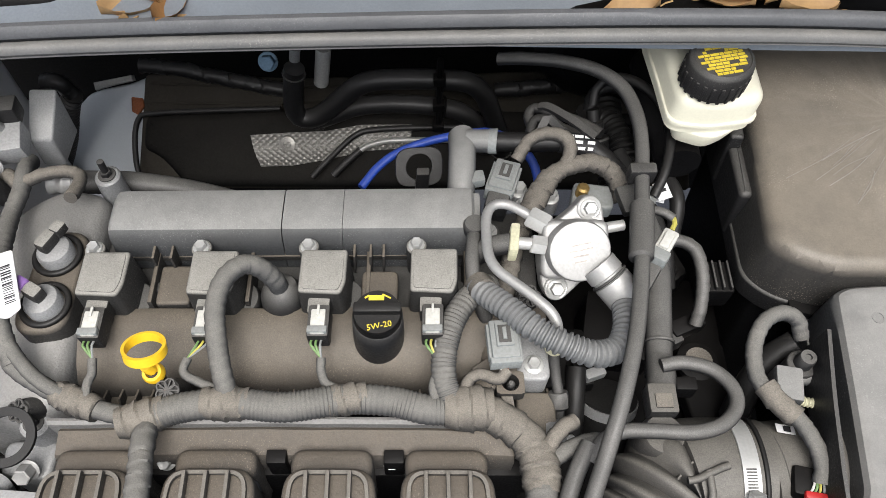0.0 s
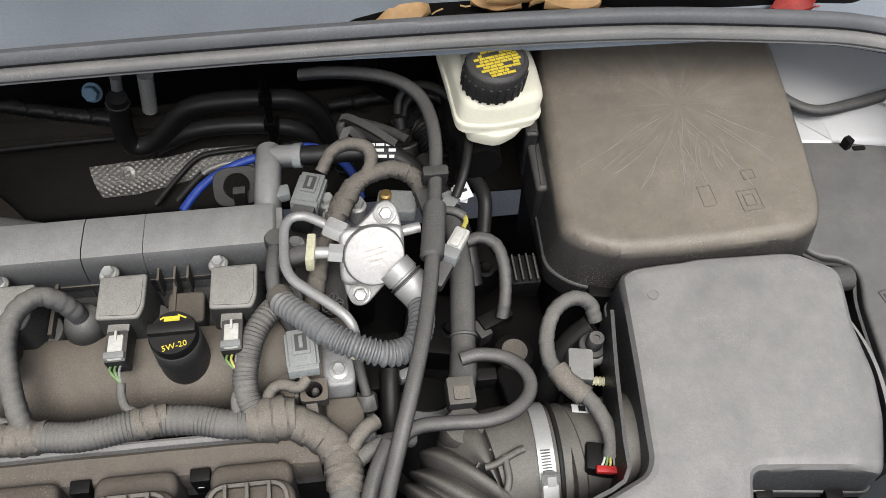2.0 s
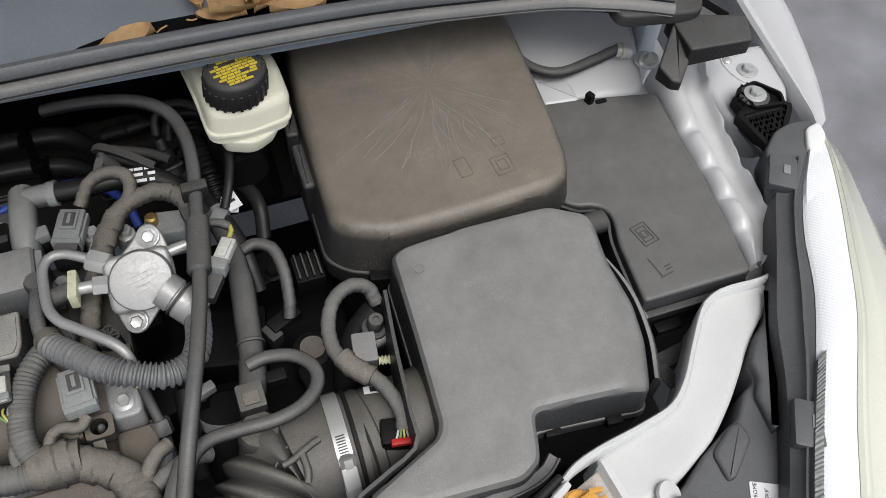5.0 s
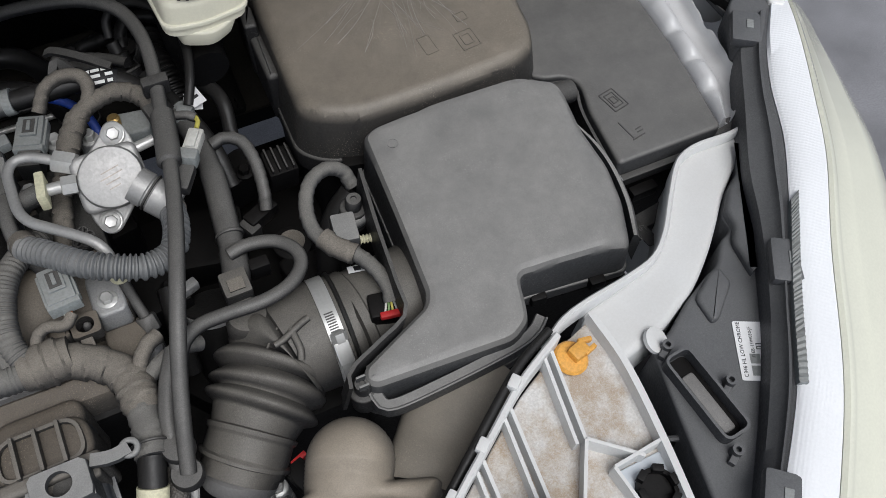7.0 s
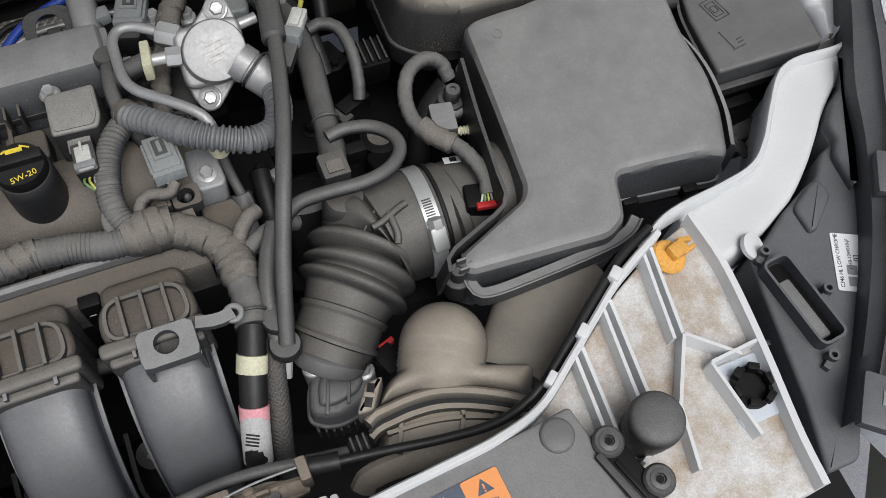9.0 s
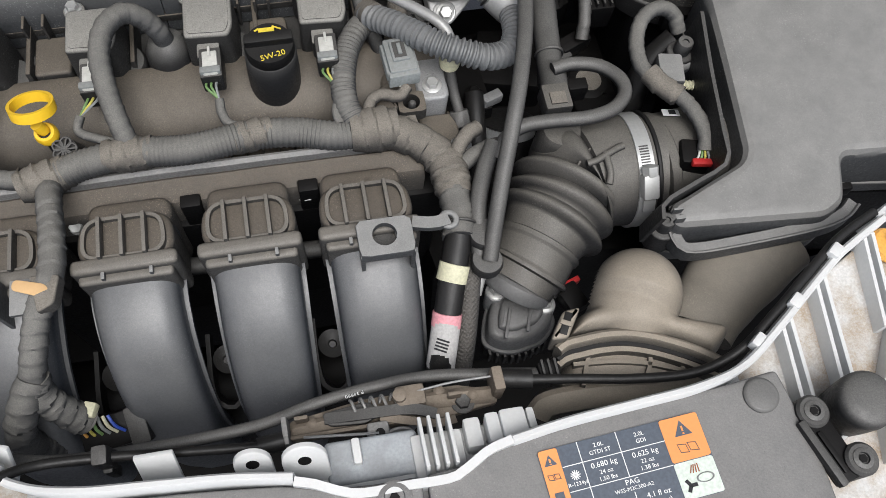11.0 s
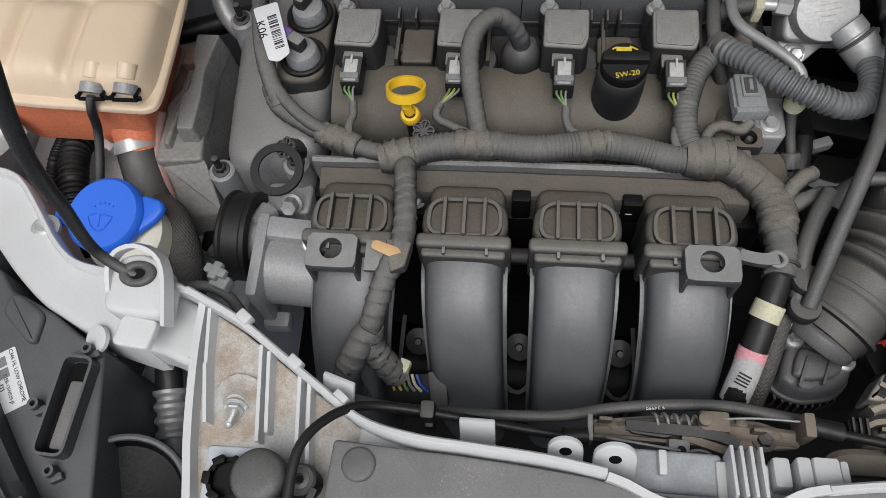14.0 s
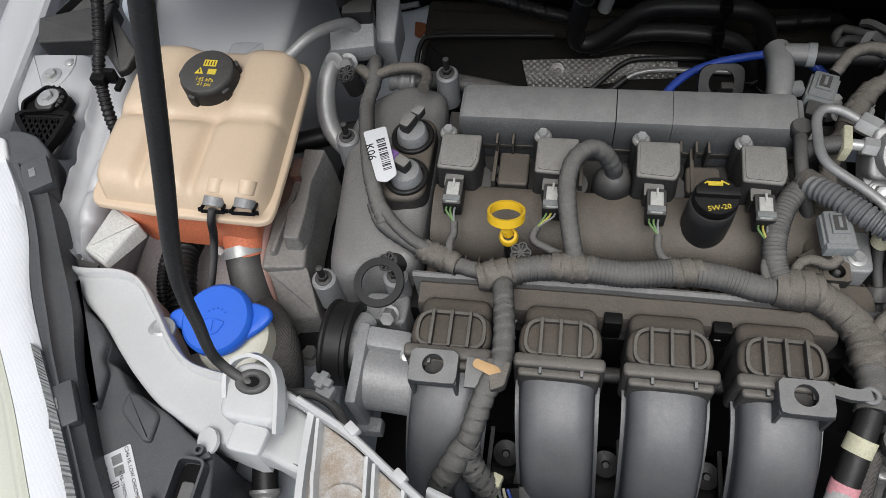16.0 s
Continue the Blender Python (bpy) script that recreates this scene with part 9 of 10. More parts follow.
for yy, bars in ((0.0058, ((-0.010, 0.006), (-0.002, 0.008), (0.008, 0.009))), (0.0, ((-0.004, 0.012), (0.010, 0.007))), (-0.0058, ((-0.009, 0.005), (0.0, 0.010), (0.010, 0.005)))):
    for x, w in bars:
        part("print_bar", xf(box((x, yy, 0.0002 - 0.0016 * abs(yy) / 0.0058), (w, 0.0030, 0.0006), 0.0, rx=-18 if yy > 0 else (18 if yy < 0 else 0)), HP), M_STICKW, lblp)
part("arrow", xf(slab([(-0.022, 0), (-0.013, -0.0075), (-0.013, 0.0075)], 0, 0.0006, 0), HP), M_STICKW, lblp)
wl = thing("rail_sensor_loom", (0.10, 0.45, 0.78), "dusty wrapped sensor loom arching behind the pump", "wiring loom")
part("arch", tube([(0.082, 0.400, 0.806), (0.090, 0.425, 0.812), (0.104, 0.446, 0.820), (0.124, 0.458, 0.826), (0.150, 0.463, 0.826), (0.170, 0.452, 0.820), (0.178, 0.43, 0.81)], 0.0088, 18, kind="wrap", pitch=0.006, amp=0.0011, seed=70), M_TAPE2, wl)
part("small_arch", tube([(0.078, 0.472, 0.820), (0.090, 0.487, 0.832), (0.108, 0.490, 0.838), (0.124, 0.482, 0.838), (0.126, 0.466, 0.832), (0.114, 0.450, 0.824), (0.100, 0.436, 0.818)], 0.0066, 16, kind="wrap", pitch=0.005, amp=0.0010, seed=71), M_TAPE2, wl)
part("joint", tube([(0.110, 0.452, 0.822), (0.098, 0.432, 0.816), (0.086, 0.412, 0.808)], 0.0105, 18, kind="wrap", pitch=0.008, amp=0.0014, seed=72), M_TAPE2, wl)
part("down_tail", tube([(0.080, 0.400, 0.805), (0.072, 0.375, 0.80), (0.066, 0.345, 0.795), (0.058, 0.32, 0.79)], 0.0095, 16, kind="wrap", pitch=0.006, amp=0.0012, seed=73), M_TAPE2, wl)
sn = thing("rail_sensor", (0.058, 0.43, 0.77), "dusty plastic pressure sensor with bolted foot", "sensor")
part("stem", box((0.060, 0.432, 0.806), (0.022, 0.030, 0.024), 0.004, rz=-16), M_HOSE, sn)
part("foot", lathe([(0.012, 0), (0.012, 0.008), (0.010, 0.010), (0, 0.010)], (0.050, 0.402, 0.790), 20), M_HOSE, sn)
part("bolt", hexbolt(up_at(0.050, 0.402, 0.800), 0.0065, 0.007, 1.4), M_STEEL, sn)
part("rear_bolt", hexbolt(up_at(0.086, 0.432, 0.800), 0.006, 0.010, 1.4), M_STEEL, sn)
pb = thing("pump_bracket", (0.15, 0.43, 0.77), "grey stamped bracket with a brass-coloured stud behind the pump", "bracket")
part("plate", slab(rounded([(0.128, 0.424), (0.168, 0.420), (0.172, 0.446), (0.134, 0.452)], 0.005), 0.796, 0.812, 0.003), M_CONN, pb)
part("stud", lathe([(0.006, 0), (0.006, 0.010), (0.004, 0.012), (0, 0.012)], (0.139, 0.437, 0.812), 12), mat("brass", (0.45, 0.30, 0.10), 0.4, metal=0.8, dust=0.2), pb)
part("strap", box((0.178, 0.418, 0.828), (0.020, 0.030, 0.010), 0.003, rz=12), M_HOSE, pb)
iw = thing("injector_plug", (0.19, 0.35, 0.84), "pale grey plug with a yellow wire end hanging by the tube", "connector")
IM = pose(0.192, 0.352, 0.852, 0, 0, -32)
part("shell", xf(box((0, 0, 0), (0.014, 0.034, 0.013), 0.0025), IM), M_CONNW, iw)
part("collar", xf(box((0, -0.012, 0.001), (0.018, 0.012, 0.016), 0.003), IM), M_CONN, iw)
part("latch", xf(box((0, 0.004, 0.0075), (0.008, 0.018, 0.004), 0.001), IM), M_CONNW, iw)
part("yellow_wire", tube([(0.201, 0.368, 0.855), (0.205, 0.376, 0.856), (0.203, 0.382, 0.855)], 0.0022, 8), M_WIREY, iw)
part("lead", tube([(0.204, 0.380, 0.855), (0.196, 0.386, 0.856), (0.184, 0.392, 0.852)], 0.0042, 12), M_HOSE, iw)
part("foot", xf(box((0, -0.030, -0.006), (0.016, 0.026, 0.012), 0.003), IM), M_HOSE, iw)
solo("gearbox_lead", tube([(0.214, 0.388, 0.800), (0.228, 0.390, 0.802), (0.242, 0.380, 0.800), (0.247, 0.358, 0.792), (0.246, 0.335, 0.778), (0.243, 0.322, 0.765)], 0.0062, 14, kind="wrap", pitch=0.005, amp=0.0007, seed=80), M_HOSE, "twisted dusty lead to the gearbox switch", "wire")
gs = thing("gearbox_switch", (0.245, 0.33, 0.72), "black plastic gearbox switch with lever and connector", "switch")
part("plug", box((0.238, 0.326, 0.752), (0.034, 0.016, 0.018), 0.003, rz=25), M_BLACK, gs)
part("plug_front", box((0.224, 0.316, 0.748), (0.014, 0.020, 0.020), 0.003, rz=25), M_DARK, gs)
part("plate", slab(rounded([(0.240, 0.300), (0.300, 0.295), (0.305, 0.25), (0.25, 0.235)], 0.012), 0.690, 0.706, 0.003), M_BLACK, gs)
part("wear_disc", lathe([(0.013, 0), (0.013, 0.002), (0, 0.002)], (0.263, 0.312, 0.708), 22), M_TAPE2, gs)
part("disc_seat", lathe([(0.020, 0), (0.020, 0.006), (0.015, 0.008), (0, 0.008)], (0.263, 0.312, 0.700), 24), M_BLACK, gs)
bs2 = thing("relay_block", (0.275, 0.375, 0.70), "black connector block hanging beside the battery tray", "connector")
part("body", box((0.276, 0.378, 0.742), (0.030, 0.034, 0.030), 0.003), M_BLACK, bs2)
for k in range(4):
    part("fin", box((0.265 + 0.0072 * k, 0.378, 0.759), (0.002, 0.030, 0.006), 0.0006), M_DARK, bs2)
solo("accordion_boot", tube([(0.188, 0.590, 0.735), (0.196, 0.578, 0.748), (0.202, 0.560, 0.752), (0.207, 0.536, 0.748), (0.210, 0.51, 0.73)], lambda f: 0.0125, 18, kind="rib", pitch=0.0052, amp=0.0015), M_RUBBER, "black accordion boot below the reservoir", "boot")
solo("master_cylinder", lathe([(0.030, 0), (0.030, 0.10), (0.022, 0.11), (0.022, 0.14), (0, 0.14)], m=axis((0.240, 0.62, 0.800), (0.240, 0.46, 0.800)), n=24), M_BLACK, "black brake master cylinder under the reservoir", "master cylinder")
solo("brake_booster", lathe([(0.10, 0), (0.12, 0.02), (0.12, 0.06), (0.09, 0.09), (0, 0.10)], m=axis((0.24, 0.76, 0.77), (0.24, 0.6, 0.77)), n=32), M_BLACK, "black brake booster drum behind the reservoir", "brake booster")
vl = thing("vacuum_valve", (0.176, 0.58, 0.72), "black vacuum valve with a taped lead", "valve")
part("body", lathe([(0.016, 0), (0.016, 0.012), (0.011, 0.014), (0.011, 0.022), (0.014, 0.024), (0.014, 0.030), (0, 0.030)], (0.174, 0.585, 0.728), 20), M_RUBBER, vl)
part("lead", tube([(0.174, 0.588, 0.755), (0.178, 0.602, 0.768), (0.195, 0.606, 0.775), (0.218, 0.598, 0.772), (0.236, 0.576, 0.768), (0.242, 0.545, 0.765), (0.236, 0.515, 0.762), (0.230, 0.495, 0.76)], 0.0072, 14, kind="wrap", pitch=0.006, amp=0.0010, seed=81), M_RUBBER, vl)
solo("reservoir_tail", tube([(0.228, 0.500, 0.76), (0.240, 0.480, 0.772), (0.246, 0.455, 0.770), (0.244, 0.43, 0.75)], 0.0075, 14), M_RUBBER, "black hose tail below the reservoir", "hose")
for pts in ([(0.170, 0.520, 0.800), (0.150, 0.540, 0.795), (0.125, 0.557, 0.790), (0.108, 0.568, 0.785), (0.102, 0.562, 0.780), (0.106, 0.548, 0.775)], [(0.150, 0.520, 0.795), (0.135, 0.535, 0.790), (0.118, 0.552, 0.785), (0.106, 0.552, 0.780), (0.102, 0.53, 0.77)]):
    solo("twisted_lead", tube(pts, 0.0055, 12, kind="wrap", pitch=0.006, amp=0.0007, seed=82), M_DARK, "dark twisted lead above the bulkhead lines", "wire", group="twisted leads")
solo("wiring_tag", xf(box((0, 0, 0), (0.018, 0.014, 0.001), 0.0), pose(0.214, 0.444, 0.800, 20, 0, -15)), M_LABEL, "small white wiring tag", "tag")
solo("tag_sleeve", tube([(0.196, 0.436, 0.800), (0.206, 0.428, 0.798)], 0.0122, 18), M_CONN, "grey band round the vent pipe", "band")

# left corner behind the timing cover
solo("bulkhead_conduit", tube([(-0.483, 0.7, 0.69), (-0.5, 0.7, 0.659), (-0.526, 0.7, 0.602), (-0.562, 0.7, 0.54), (-0.596, 0.7, 0.494)], lambda f: 0.0119, 18, kind="rib", pitch=0.0055, amp=0.0014), M_PIPE, "black corrugated conduit down the bulkhead", "conduit", plain=True)
solo("conduit_elbow", tube([(-0.513, 0.7, 0.713), (-0.491, 0.7, 0.711), (-0.483, 0.7, 0.69)], 0.0107, 16, kind="wrap", pitch=0.02, amp=0.0015, seed=83), M_PIPE, "black taped conduit elbow", "conduit", plain=True)
solo("foil_flap", leaning([(-0.501, 0.874), (-0.503, 0.885), (-0.447, 0.895), (-0.445, 0.887), (-0.475, 0.881)], 0.160, 0.010, 0.002), M_STUB, "pale foil flap folded over the bulkhead edge", "flap", plain=True)

# filler blocks in the gap beside the engine, near-black to stand for its shade
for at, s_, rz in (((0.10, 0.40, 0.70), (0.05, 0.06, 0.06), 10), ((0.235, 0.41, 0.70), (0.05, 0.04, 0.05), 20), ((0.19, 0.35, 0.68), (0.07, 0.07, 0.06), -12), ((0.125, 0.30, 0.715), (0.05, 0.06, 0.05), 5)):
    bx = thing("dark_filler", (at[0], at[1], at[2] - s_[2] / 2), "filler block low beside the engine, near-black for the shade there", "casting", group="gearbox fittings")
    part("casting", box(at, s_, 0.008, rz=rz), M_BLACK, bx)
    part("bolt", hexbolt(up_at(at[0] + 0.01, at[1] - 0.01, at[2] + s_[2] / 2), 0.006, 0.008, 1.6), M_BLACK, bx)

# ---- headlamps ----
RIM = [(0.766, 0.296, 0.822), (0.744, 0.268, 0.822), (0.705, 0.207, 0.821), (0.664, 0.143, 0.819), (0.636, 0.085, 0.817), (0.592, 0.012, 0.815), (0.545, -0.050, 0.812), (0.480, -0.124, 0.810)]
BAND_IN = [(0.806, 0.304, 0.826), (0.770, 0.262, 0.826), (0.738, 0.213, 0.826), (0.708, 0.153, 0.826), (0.667, 0.092, 0.825), (0.612, 0.016, 0.822), (0.566, -0.052, 0.820), (0.496, -0.124, 0.818)]
BAND_OUT = [(0.846, 0.338, 0.818), (0.822, 0.290, 0.828), (0.797, 0.240, 0.830), (0.766, 0.183, 0.830), (0.728, 0.117, 0.829), (0.668, 0.035, 0.827), (0.596, -0.070, 0.824), (0.508, -0.170, 0.820)]
LENS_OUT = [(0.868, 0.364, 0.780), (0.882, 0.316, 0.778), (0.870, 0.252, 0.776), (0.854, 0.188, 0.774), (0.834, 0.122, 0.772), (0.784, 0.028, 0.770), (0.714, -0.084, 0.768), (0.620, -0.200, 0.764)]
HOUSING = [(0.700, 0.190), (0.680, 0.158), (0.666, 0.154), (0.646, 0.141), (0.628, 0.121), (0.627, 0.104), (0.611, 0.098), (0.592, 0.077), (0.580, 0.074), (0.545, 0.058), (0.518, 0.041), (0.492, 0.030), (0.478, -0.038), (0.466, -0.098), (0.450, -0.150), (0.480, -0.150), (0.500, -0.124), (0.552, -0.052), (0.600, 0.010), (0.645, 0.083), (0.672, 0.140), (0.712, 0.204)]
for s in (1, -1):
    hl = thing("headlamp", on_side([(0.60, 0.05, 0.62)], s)[0], "headlamp with dark housing, white ribbed band and clear yellowed lens", "headlamp", group="headlamps", plain=True)
    hz = 0.0 if s > 0 else 0.014
    def lay(pts):
        return [p[:2] for p in on_side(pts, s)]
    part("housing", gridded(slab(lay(HOUSING), 0.66 + hz, 0.789 + hz, 0.004, r=0.006), 0.02, lambda x, y: 0.0), M_HLBODY, hl)
    part("housing_step", slab(lay([(0.580, 0.073), (0.590, 0.074), (0.592, 0.056), (0.560, 0.030), (0.552, 0.030), (0.552, 0.056)]), 0.78 + hz, 0.7945 + hz, 0.004, r=0.006), M_HLBODY, hl)
    part("raised_deck", slab(lay([(0.629, 0.121), (0.646, 0.140), (0.667, 0.153), (0.690, 0.184), (0.666, 0.140), (0.640, 0.088), (0.628, 0.068), (0.612, 0.052), (0.616, 0.090), (0.628, 0.104)]), 0.78 + hz, 0.799 + hz, 0.006, r=0.006), M_HLBODY, hl)
    part("rim_strip", ribbon(RIM, BAND_IN, lambda f: [(-0.02, -0.05), (-0.02, -0.012), (0.04, -0.003), (0.42, 0.000), (0.56, 0.003), (0.60, 0.0065), (0.70, 0.0065), (0.74, 0.000), (0.98, 0.001), (1.0, -0.05)], s), M_HLBODY, hl)
    part("white_band", ribbon(BAND_IN, BAND_OUT, lambda f: [(0.01, -0.04), (0.01, 0.001), (0.10, 0.004), (0.5, 0.005), (0.98, 0.003), (1.0, -0.04)], s), M_WLENS, hl)
    part("ribbed_edge", ribbon([tuple(Vector(a).lerp(Vector(b), -0.02)) for a, b in zip(BAND_IN[4:7], BAND_OUT[4:7])], [tuple(Vector(a).lerp(Vector(b), 0.20)) for a, b in zip(BAND_IN[4:7], BAND_OUT[4:7])], lambda f: [(0.0, 0.0), (0.05, 0.0075 + 0.0007 * math.sin(f * 260)), (0.9, 0.0085 + 0.0007 * math.sin(f * 260)), (1.0, 0.0)], s, 0.0012), M_CONN, hl)
    part("lens", ribbon(BAND_OUT, LENS_OUT, lambda f: [(0.0, -0.03), (0.0, 0.003), (0.04, 0.007), (0.10, 0.0065), (0.14, 0.003), (0.30, 0.006), (0.36, 0.004), (0.70, 0.007), (0.92, 0.003), (1.0, -0.004), (1.05, -0.03), (1.08, -0.12), (1.08, -0.24), (0.9, -0.24), (0.7, -0.02), (0.3, -0.01)], s), M_LENSY, hl)
    for x, y, z, rz in ((0.629, 0.043, 0.822, -32), (0.762, 0.288, 0.826, -35), (0.500, -0.120, 0.818, -40)):
        tx, ty, tz = on_side([(x, y, z)], s)[0]
        tab = part("tab", box((tx, ty, tz), (0.030, 0.044, 0.012), 0.004, rz=rz * s), M_HLBODY, hl)
        part("tab_window", box((tx + 0.004 * s, ty, tz + 0.0065), (0.007, 0.012, 0.001), 0.0003, rz=rz * s), M_CONN, tab, "pale clip window")
    part("upper_arm", slab(lay([(0.745, 0.274), (0.764, 0.322), (0.790, 0.344), (0.813, 0.350), (0.836, 0.348), (0.846, 0.334), (0.815, 0.312), (0.786, 0.280), (0.766, 0.262)]), 0.79 + hz, 0.826 + hz, 0.004, r=0.008), M_HLBODY, hl)
    part("clouded_corner", slab(lay([(0.806, 0.308), (0.822, 0.334), (0.842, 0.338), (0.838, 0.318), (0.818, 0.296)]), 0.81 + hz, 0.831 + hz, 0.003, r=0.006), M_LENS, hl, "milky clouded lens corner")
    # bulb-driver slot
    c = Vector((0.5065 if s > 0 else -0.4895, -0.0230 if s > 0 else -0.0335))
    ang = 6 if s > 0 else -2
    def sl(pts):
        r = Matrix.Rotation(radians(ang), 2)
        return [tuple(c + r @ Vector(p)) for p in pts]
    outer = rounded([(-0.0135, -0.041), (0.0135, -0.041), (0.0135, 0.041), (-0.0135, 0.041)], 0.008)
    slot = part("socket_rim", wall_ring(sl(outer), 0.0024, 0.780 + hz, 0.803 + hz), M_HLBODY, hl)
    part("socket_floor", slab(sl(rounded([(-0.011, -0.038), (0.011, -0.038), (0.011, 0.038), (-0.011, 0.038)], 0.006)), 0.780 + hz, 0.790 + hz, 0.0005), M_BLACK, slot)
    part("socket_key", slab(sl(rounded([(-0.006, -0.034), (0.006, -0.034), (0.006, 0.022), (-0.006, 0.022)], 0.003)), 0.785 + hz, 0.7925 + hz, 0.001), M_SIGHT, slot)
    for x, y in ((0.502, 0.027), (0.533, -0.022), (0.503, -0.073)):
        q = lay([(x, y)])[0]
        part("screw_post", lathe([(0.0052, 0), (0.0048, 0.014), (0.0025, 0.014), (0.0025, 0.008), (0, 0.008)], (q[0], q[1], 0.786 + hz), 14), M_HLBODY, hl)
        part("post_foot", box((q[0] - 0.005 * s, q[1] - 0.004, 0.791 + hz), (0.010, 0.006, 0.008), 0.001, rz=30), M_HLBODY, hl)
    cap_ = on_side([(0.466, -0.085, 0.735)], s)[0]
    part("bulb_cap_well", lathe([(0.052, 0), (0.054, 0.02), (0.050, 0.026), (0.045, 0.012), (0, 0.0)], m=pose(*cap_, 0, -20 * s, 0), n=36), M_BLACK, hl)
    part("cap_rim", ring((0, 0, 0), 0.050, 0.003, 40, 8, pose(*cap_, 0, -20 * s, 0) @ pose(0, 0, 0.026)), M_HLBODY, hl)
    # rating label
    lm = pose(0.5710 if s > 0 else -0.5530, -0.0065 if s > 0 else -0.0155, 0.7893 + hz, 0, 0, -26 if s > 0 else 33)
    lb = part("rating_label", xf(slab(rounded([(-0.0145, -0.0275), (0.0145, -0.0275), (0.0145, 0.0275), (-0.0145, 0.0275)], 0.002), 0, 0.0006, 0), lm), M_LABEL, hl, "white rating label")
    rot = 90 if s > 0 else -90
    part("line_1", letters("C346 HL LOW CHROME", 0.0048, lm @ pose(-0.0100 * s, 0.001, 0.0007, 0, 0, rot)), M_INK, lb)
    part("line_2", letters("F1EB-13W030-JF" if s > 0 else "F1EB-13W029-JF", 0.0042, lm @ pose(-0.0005 * s, 0.008 * s, 0.0007, 0, 0, rot)), M_INK, lb)
    part("line_3", letters("[J]", 0.0075, lm @ pose(0.0055 * s, 0.004 * s, 0.0007, 0, 0, rot)), M_INK, lb)
    part("line_4", letters("05/10/17  07:22:38" if s > 0 else "05/10/17  18:28:32", 0.0046, lm @ pose(0.0112 * s, 0.0, 0.0007, 0, 0, rot)), M_INK, lb)
    for yy in (-0.0185, -0.0075):
        part("print_block", xf(box((0.0, s * yy, 0.0007), (0.0090, 0.0090, 0.0002), 0.0), lm), M_CONN, lb)

# ---- latch, cables and small things at the front ----
M_RUSTY = mat("rusty_latch_steel", (0.15, 0.125, 0.10), 0.7, metal=0.2, dust=0.6, dustcol=(0.26, 0.215, 0.165), bump=0.7)
lat = thing("hood_latch", (0.0, -0.02, 0.77), "rusty brown-grey steel hood latch with springs and levers", "hood latch")
part("plate", slab([(-0.078, -0.024), (-0.076, -0.010), (-0.02, -0.002), (0.05, -0.002), (0.078, -0.010), (0.078, -0.020), (0.03, -0.026)], 0.792, 0.799, 0.001, r=0.003), M_RUSTY, lat)
part("front_fold", box((-0.035, -0.024, 0.800), (0.082, 0.003, 0.016), 0.001), M_RUSTY, lat)
part("lever", sweep([(-0.05, -0.014, 0.806), (-0.02, -0.016, 0.812), (0.012, -0.018, 0.814), (0.03, -0.024, 0.812)], [(-0.004, -0.0015), (-0.004, 0.0015), (0.004, 0.0015), (0.004, -0.0015)], 0.006), M_DARK, lat)
part("hook", box((-0.013, -0.030, 0.808), (0.016, 0.014, 0.014), 0.003), M_DCAST, lat)
# Black disc on the hook; its colour stands for the hole's shade
part("hook_dark_disc", lathe([(0.0035, 0), (0.0035, 0.001), (0, 0.001)], (-0.012, -0.032, 0.8155), 14), M_BLACK, lat)
part("pivot_box", box((0.014, -0.008, 0.808), (0.022, 0.016, 0.016), 0.003), M_RUSTY, lat)
part("pivot", lathe([(0.005, 0), (0.005, 0.008), (0.003, 0.009), (0, 0.009)], (0.006, -0.008, 0.813), 14), M_RUSTY, lat)
coil_pts = [(-0.030 + 0.0011 * k, -0.009 + 0.0055 * math.cos(k * 0.9), 0.808 + 0.0055 * math.sin(k * 0.9)) for k in range(34)]
part("spring", tube(coil_pts, 0.0012, 6, 0.0012), M_DCAST, lat)
ring_pts = [(0.002 + 0.010 * math.cos(k * 0.6), -0.036 + 0.006 * math.sin(k * 0.6), 0.797 + 0.0006 * k) for k in range(32)]
part("torsion_spring", tube(ring_pts, 0.0014, 6, 0.002), M_DCAST, lat)
part("pull_wire", tube([(-0.066, -0.026, 0.813), (-0.04, -0.029, 0.815), (-0.013, -0.032, 0.816)], 0.0011, 8), M_CAST, lat)
part("pull_wire", tube([(0.018, -0.006, 0.815), (0.045, -0.004, 0.817), (0.076, -0.004, 0.817)], 0.0009, 8), M_CAST, lat)
part("cable_bracket", box((0.078, -0.008, 0.810), (0.008, 0.018, 0.034), 0.002), M_RUSTY, lat)
part("end_plate", box((-0.078, -0.020, 0.808), (0.004, 0.020, 0.022), 0.001), M_DCAST, lat)
part("bolt", hexbolt(up_at(0.052, -0.016, 0.799), 0.006, 0.006, 1.5), M_DARK, lat)
part("guide_rail", sweep([(-0.074, -0.020, 0.801), (-0.03, -0.016, 0.802), (0.03, -0.012, 0.802), (0.076, -0.014, 0.801)], [(-0.006, -0.002), (-0.006, 0.002), (-0.003, 0.004), (0.003, 0.002), (0.006, -0.002)], 0.006), M_RUSTY, lat)
part("catch", slab(rounded([(-0.052, -0.010), (-0.018, -0.006), (-0.006, -0.014), (-0.020, -0.022), (-0.048, -0.020)], 0.004), 0.804, 0.808, 0.001), M_DARK, lat)
part("striker_arm", sweep([(-0.010, -0.020, 0.812), (0.010, -0.026, 0.812), (0.030, -0.030, 0.808), (0.044, -0.028, 0.803)], [(-0.003, -0.001), (-0.003, 0.001), (0.003, 0.001), (0.003, -0.001)], 0.005), M_RUSTY, lat)
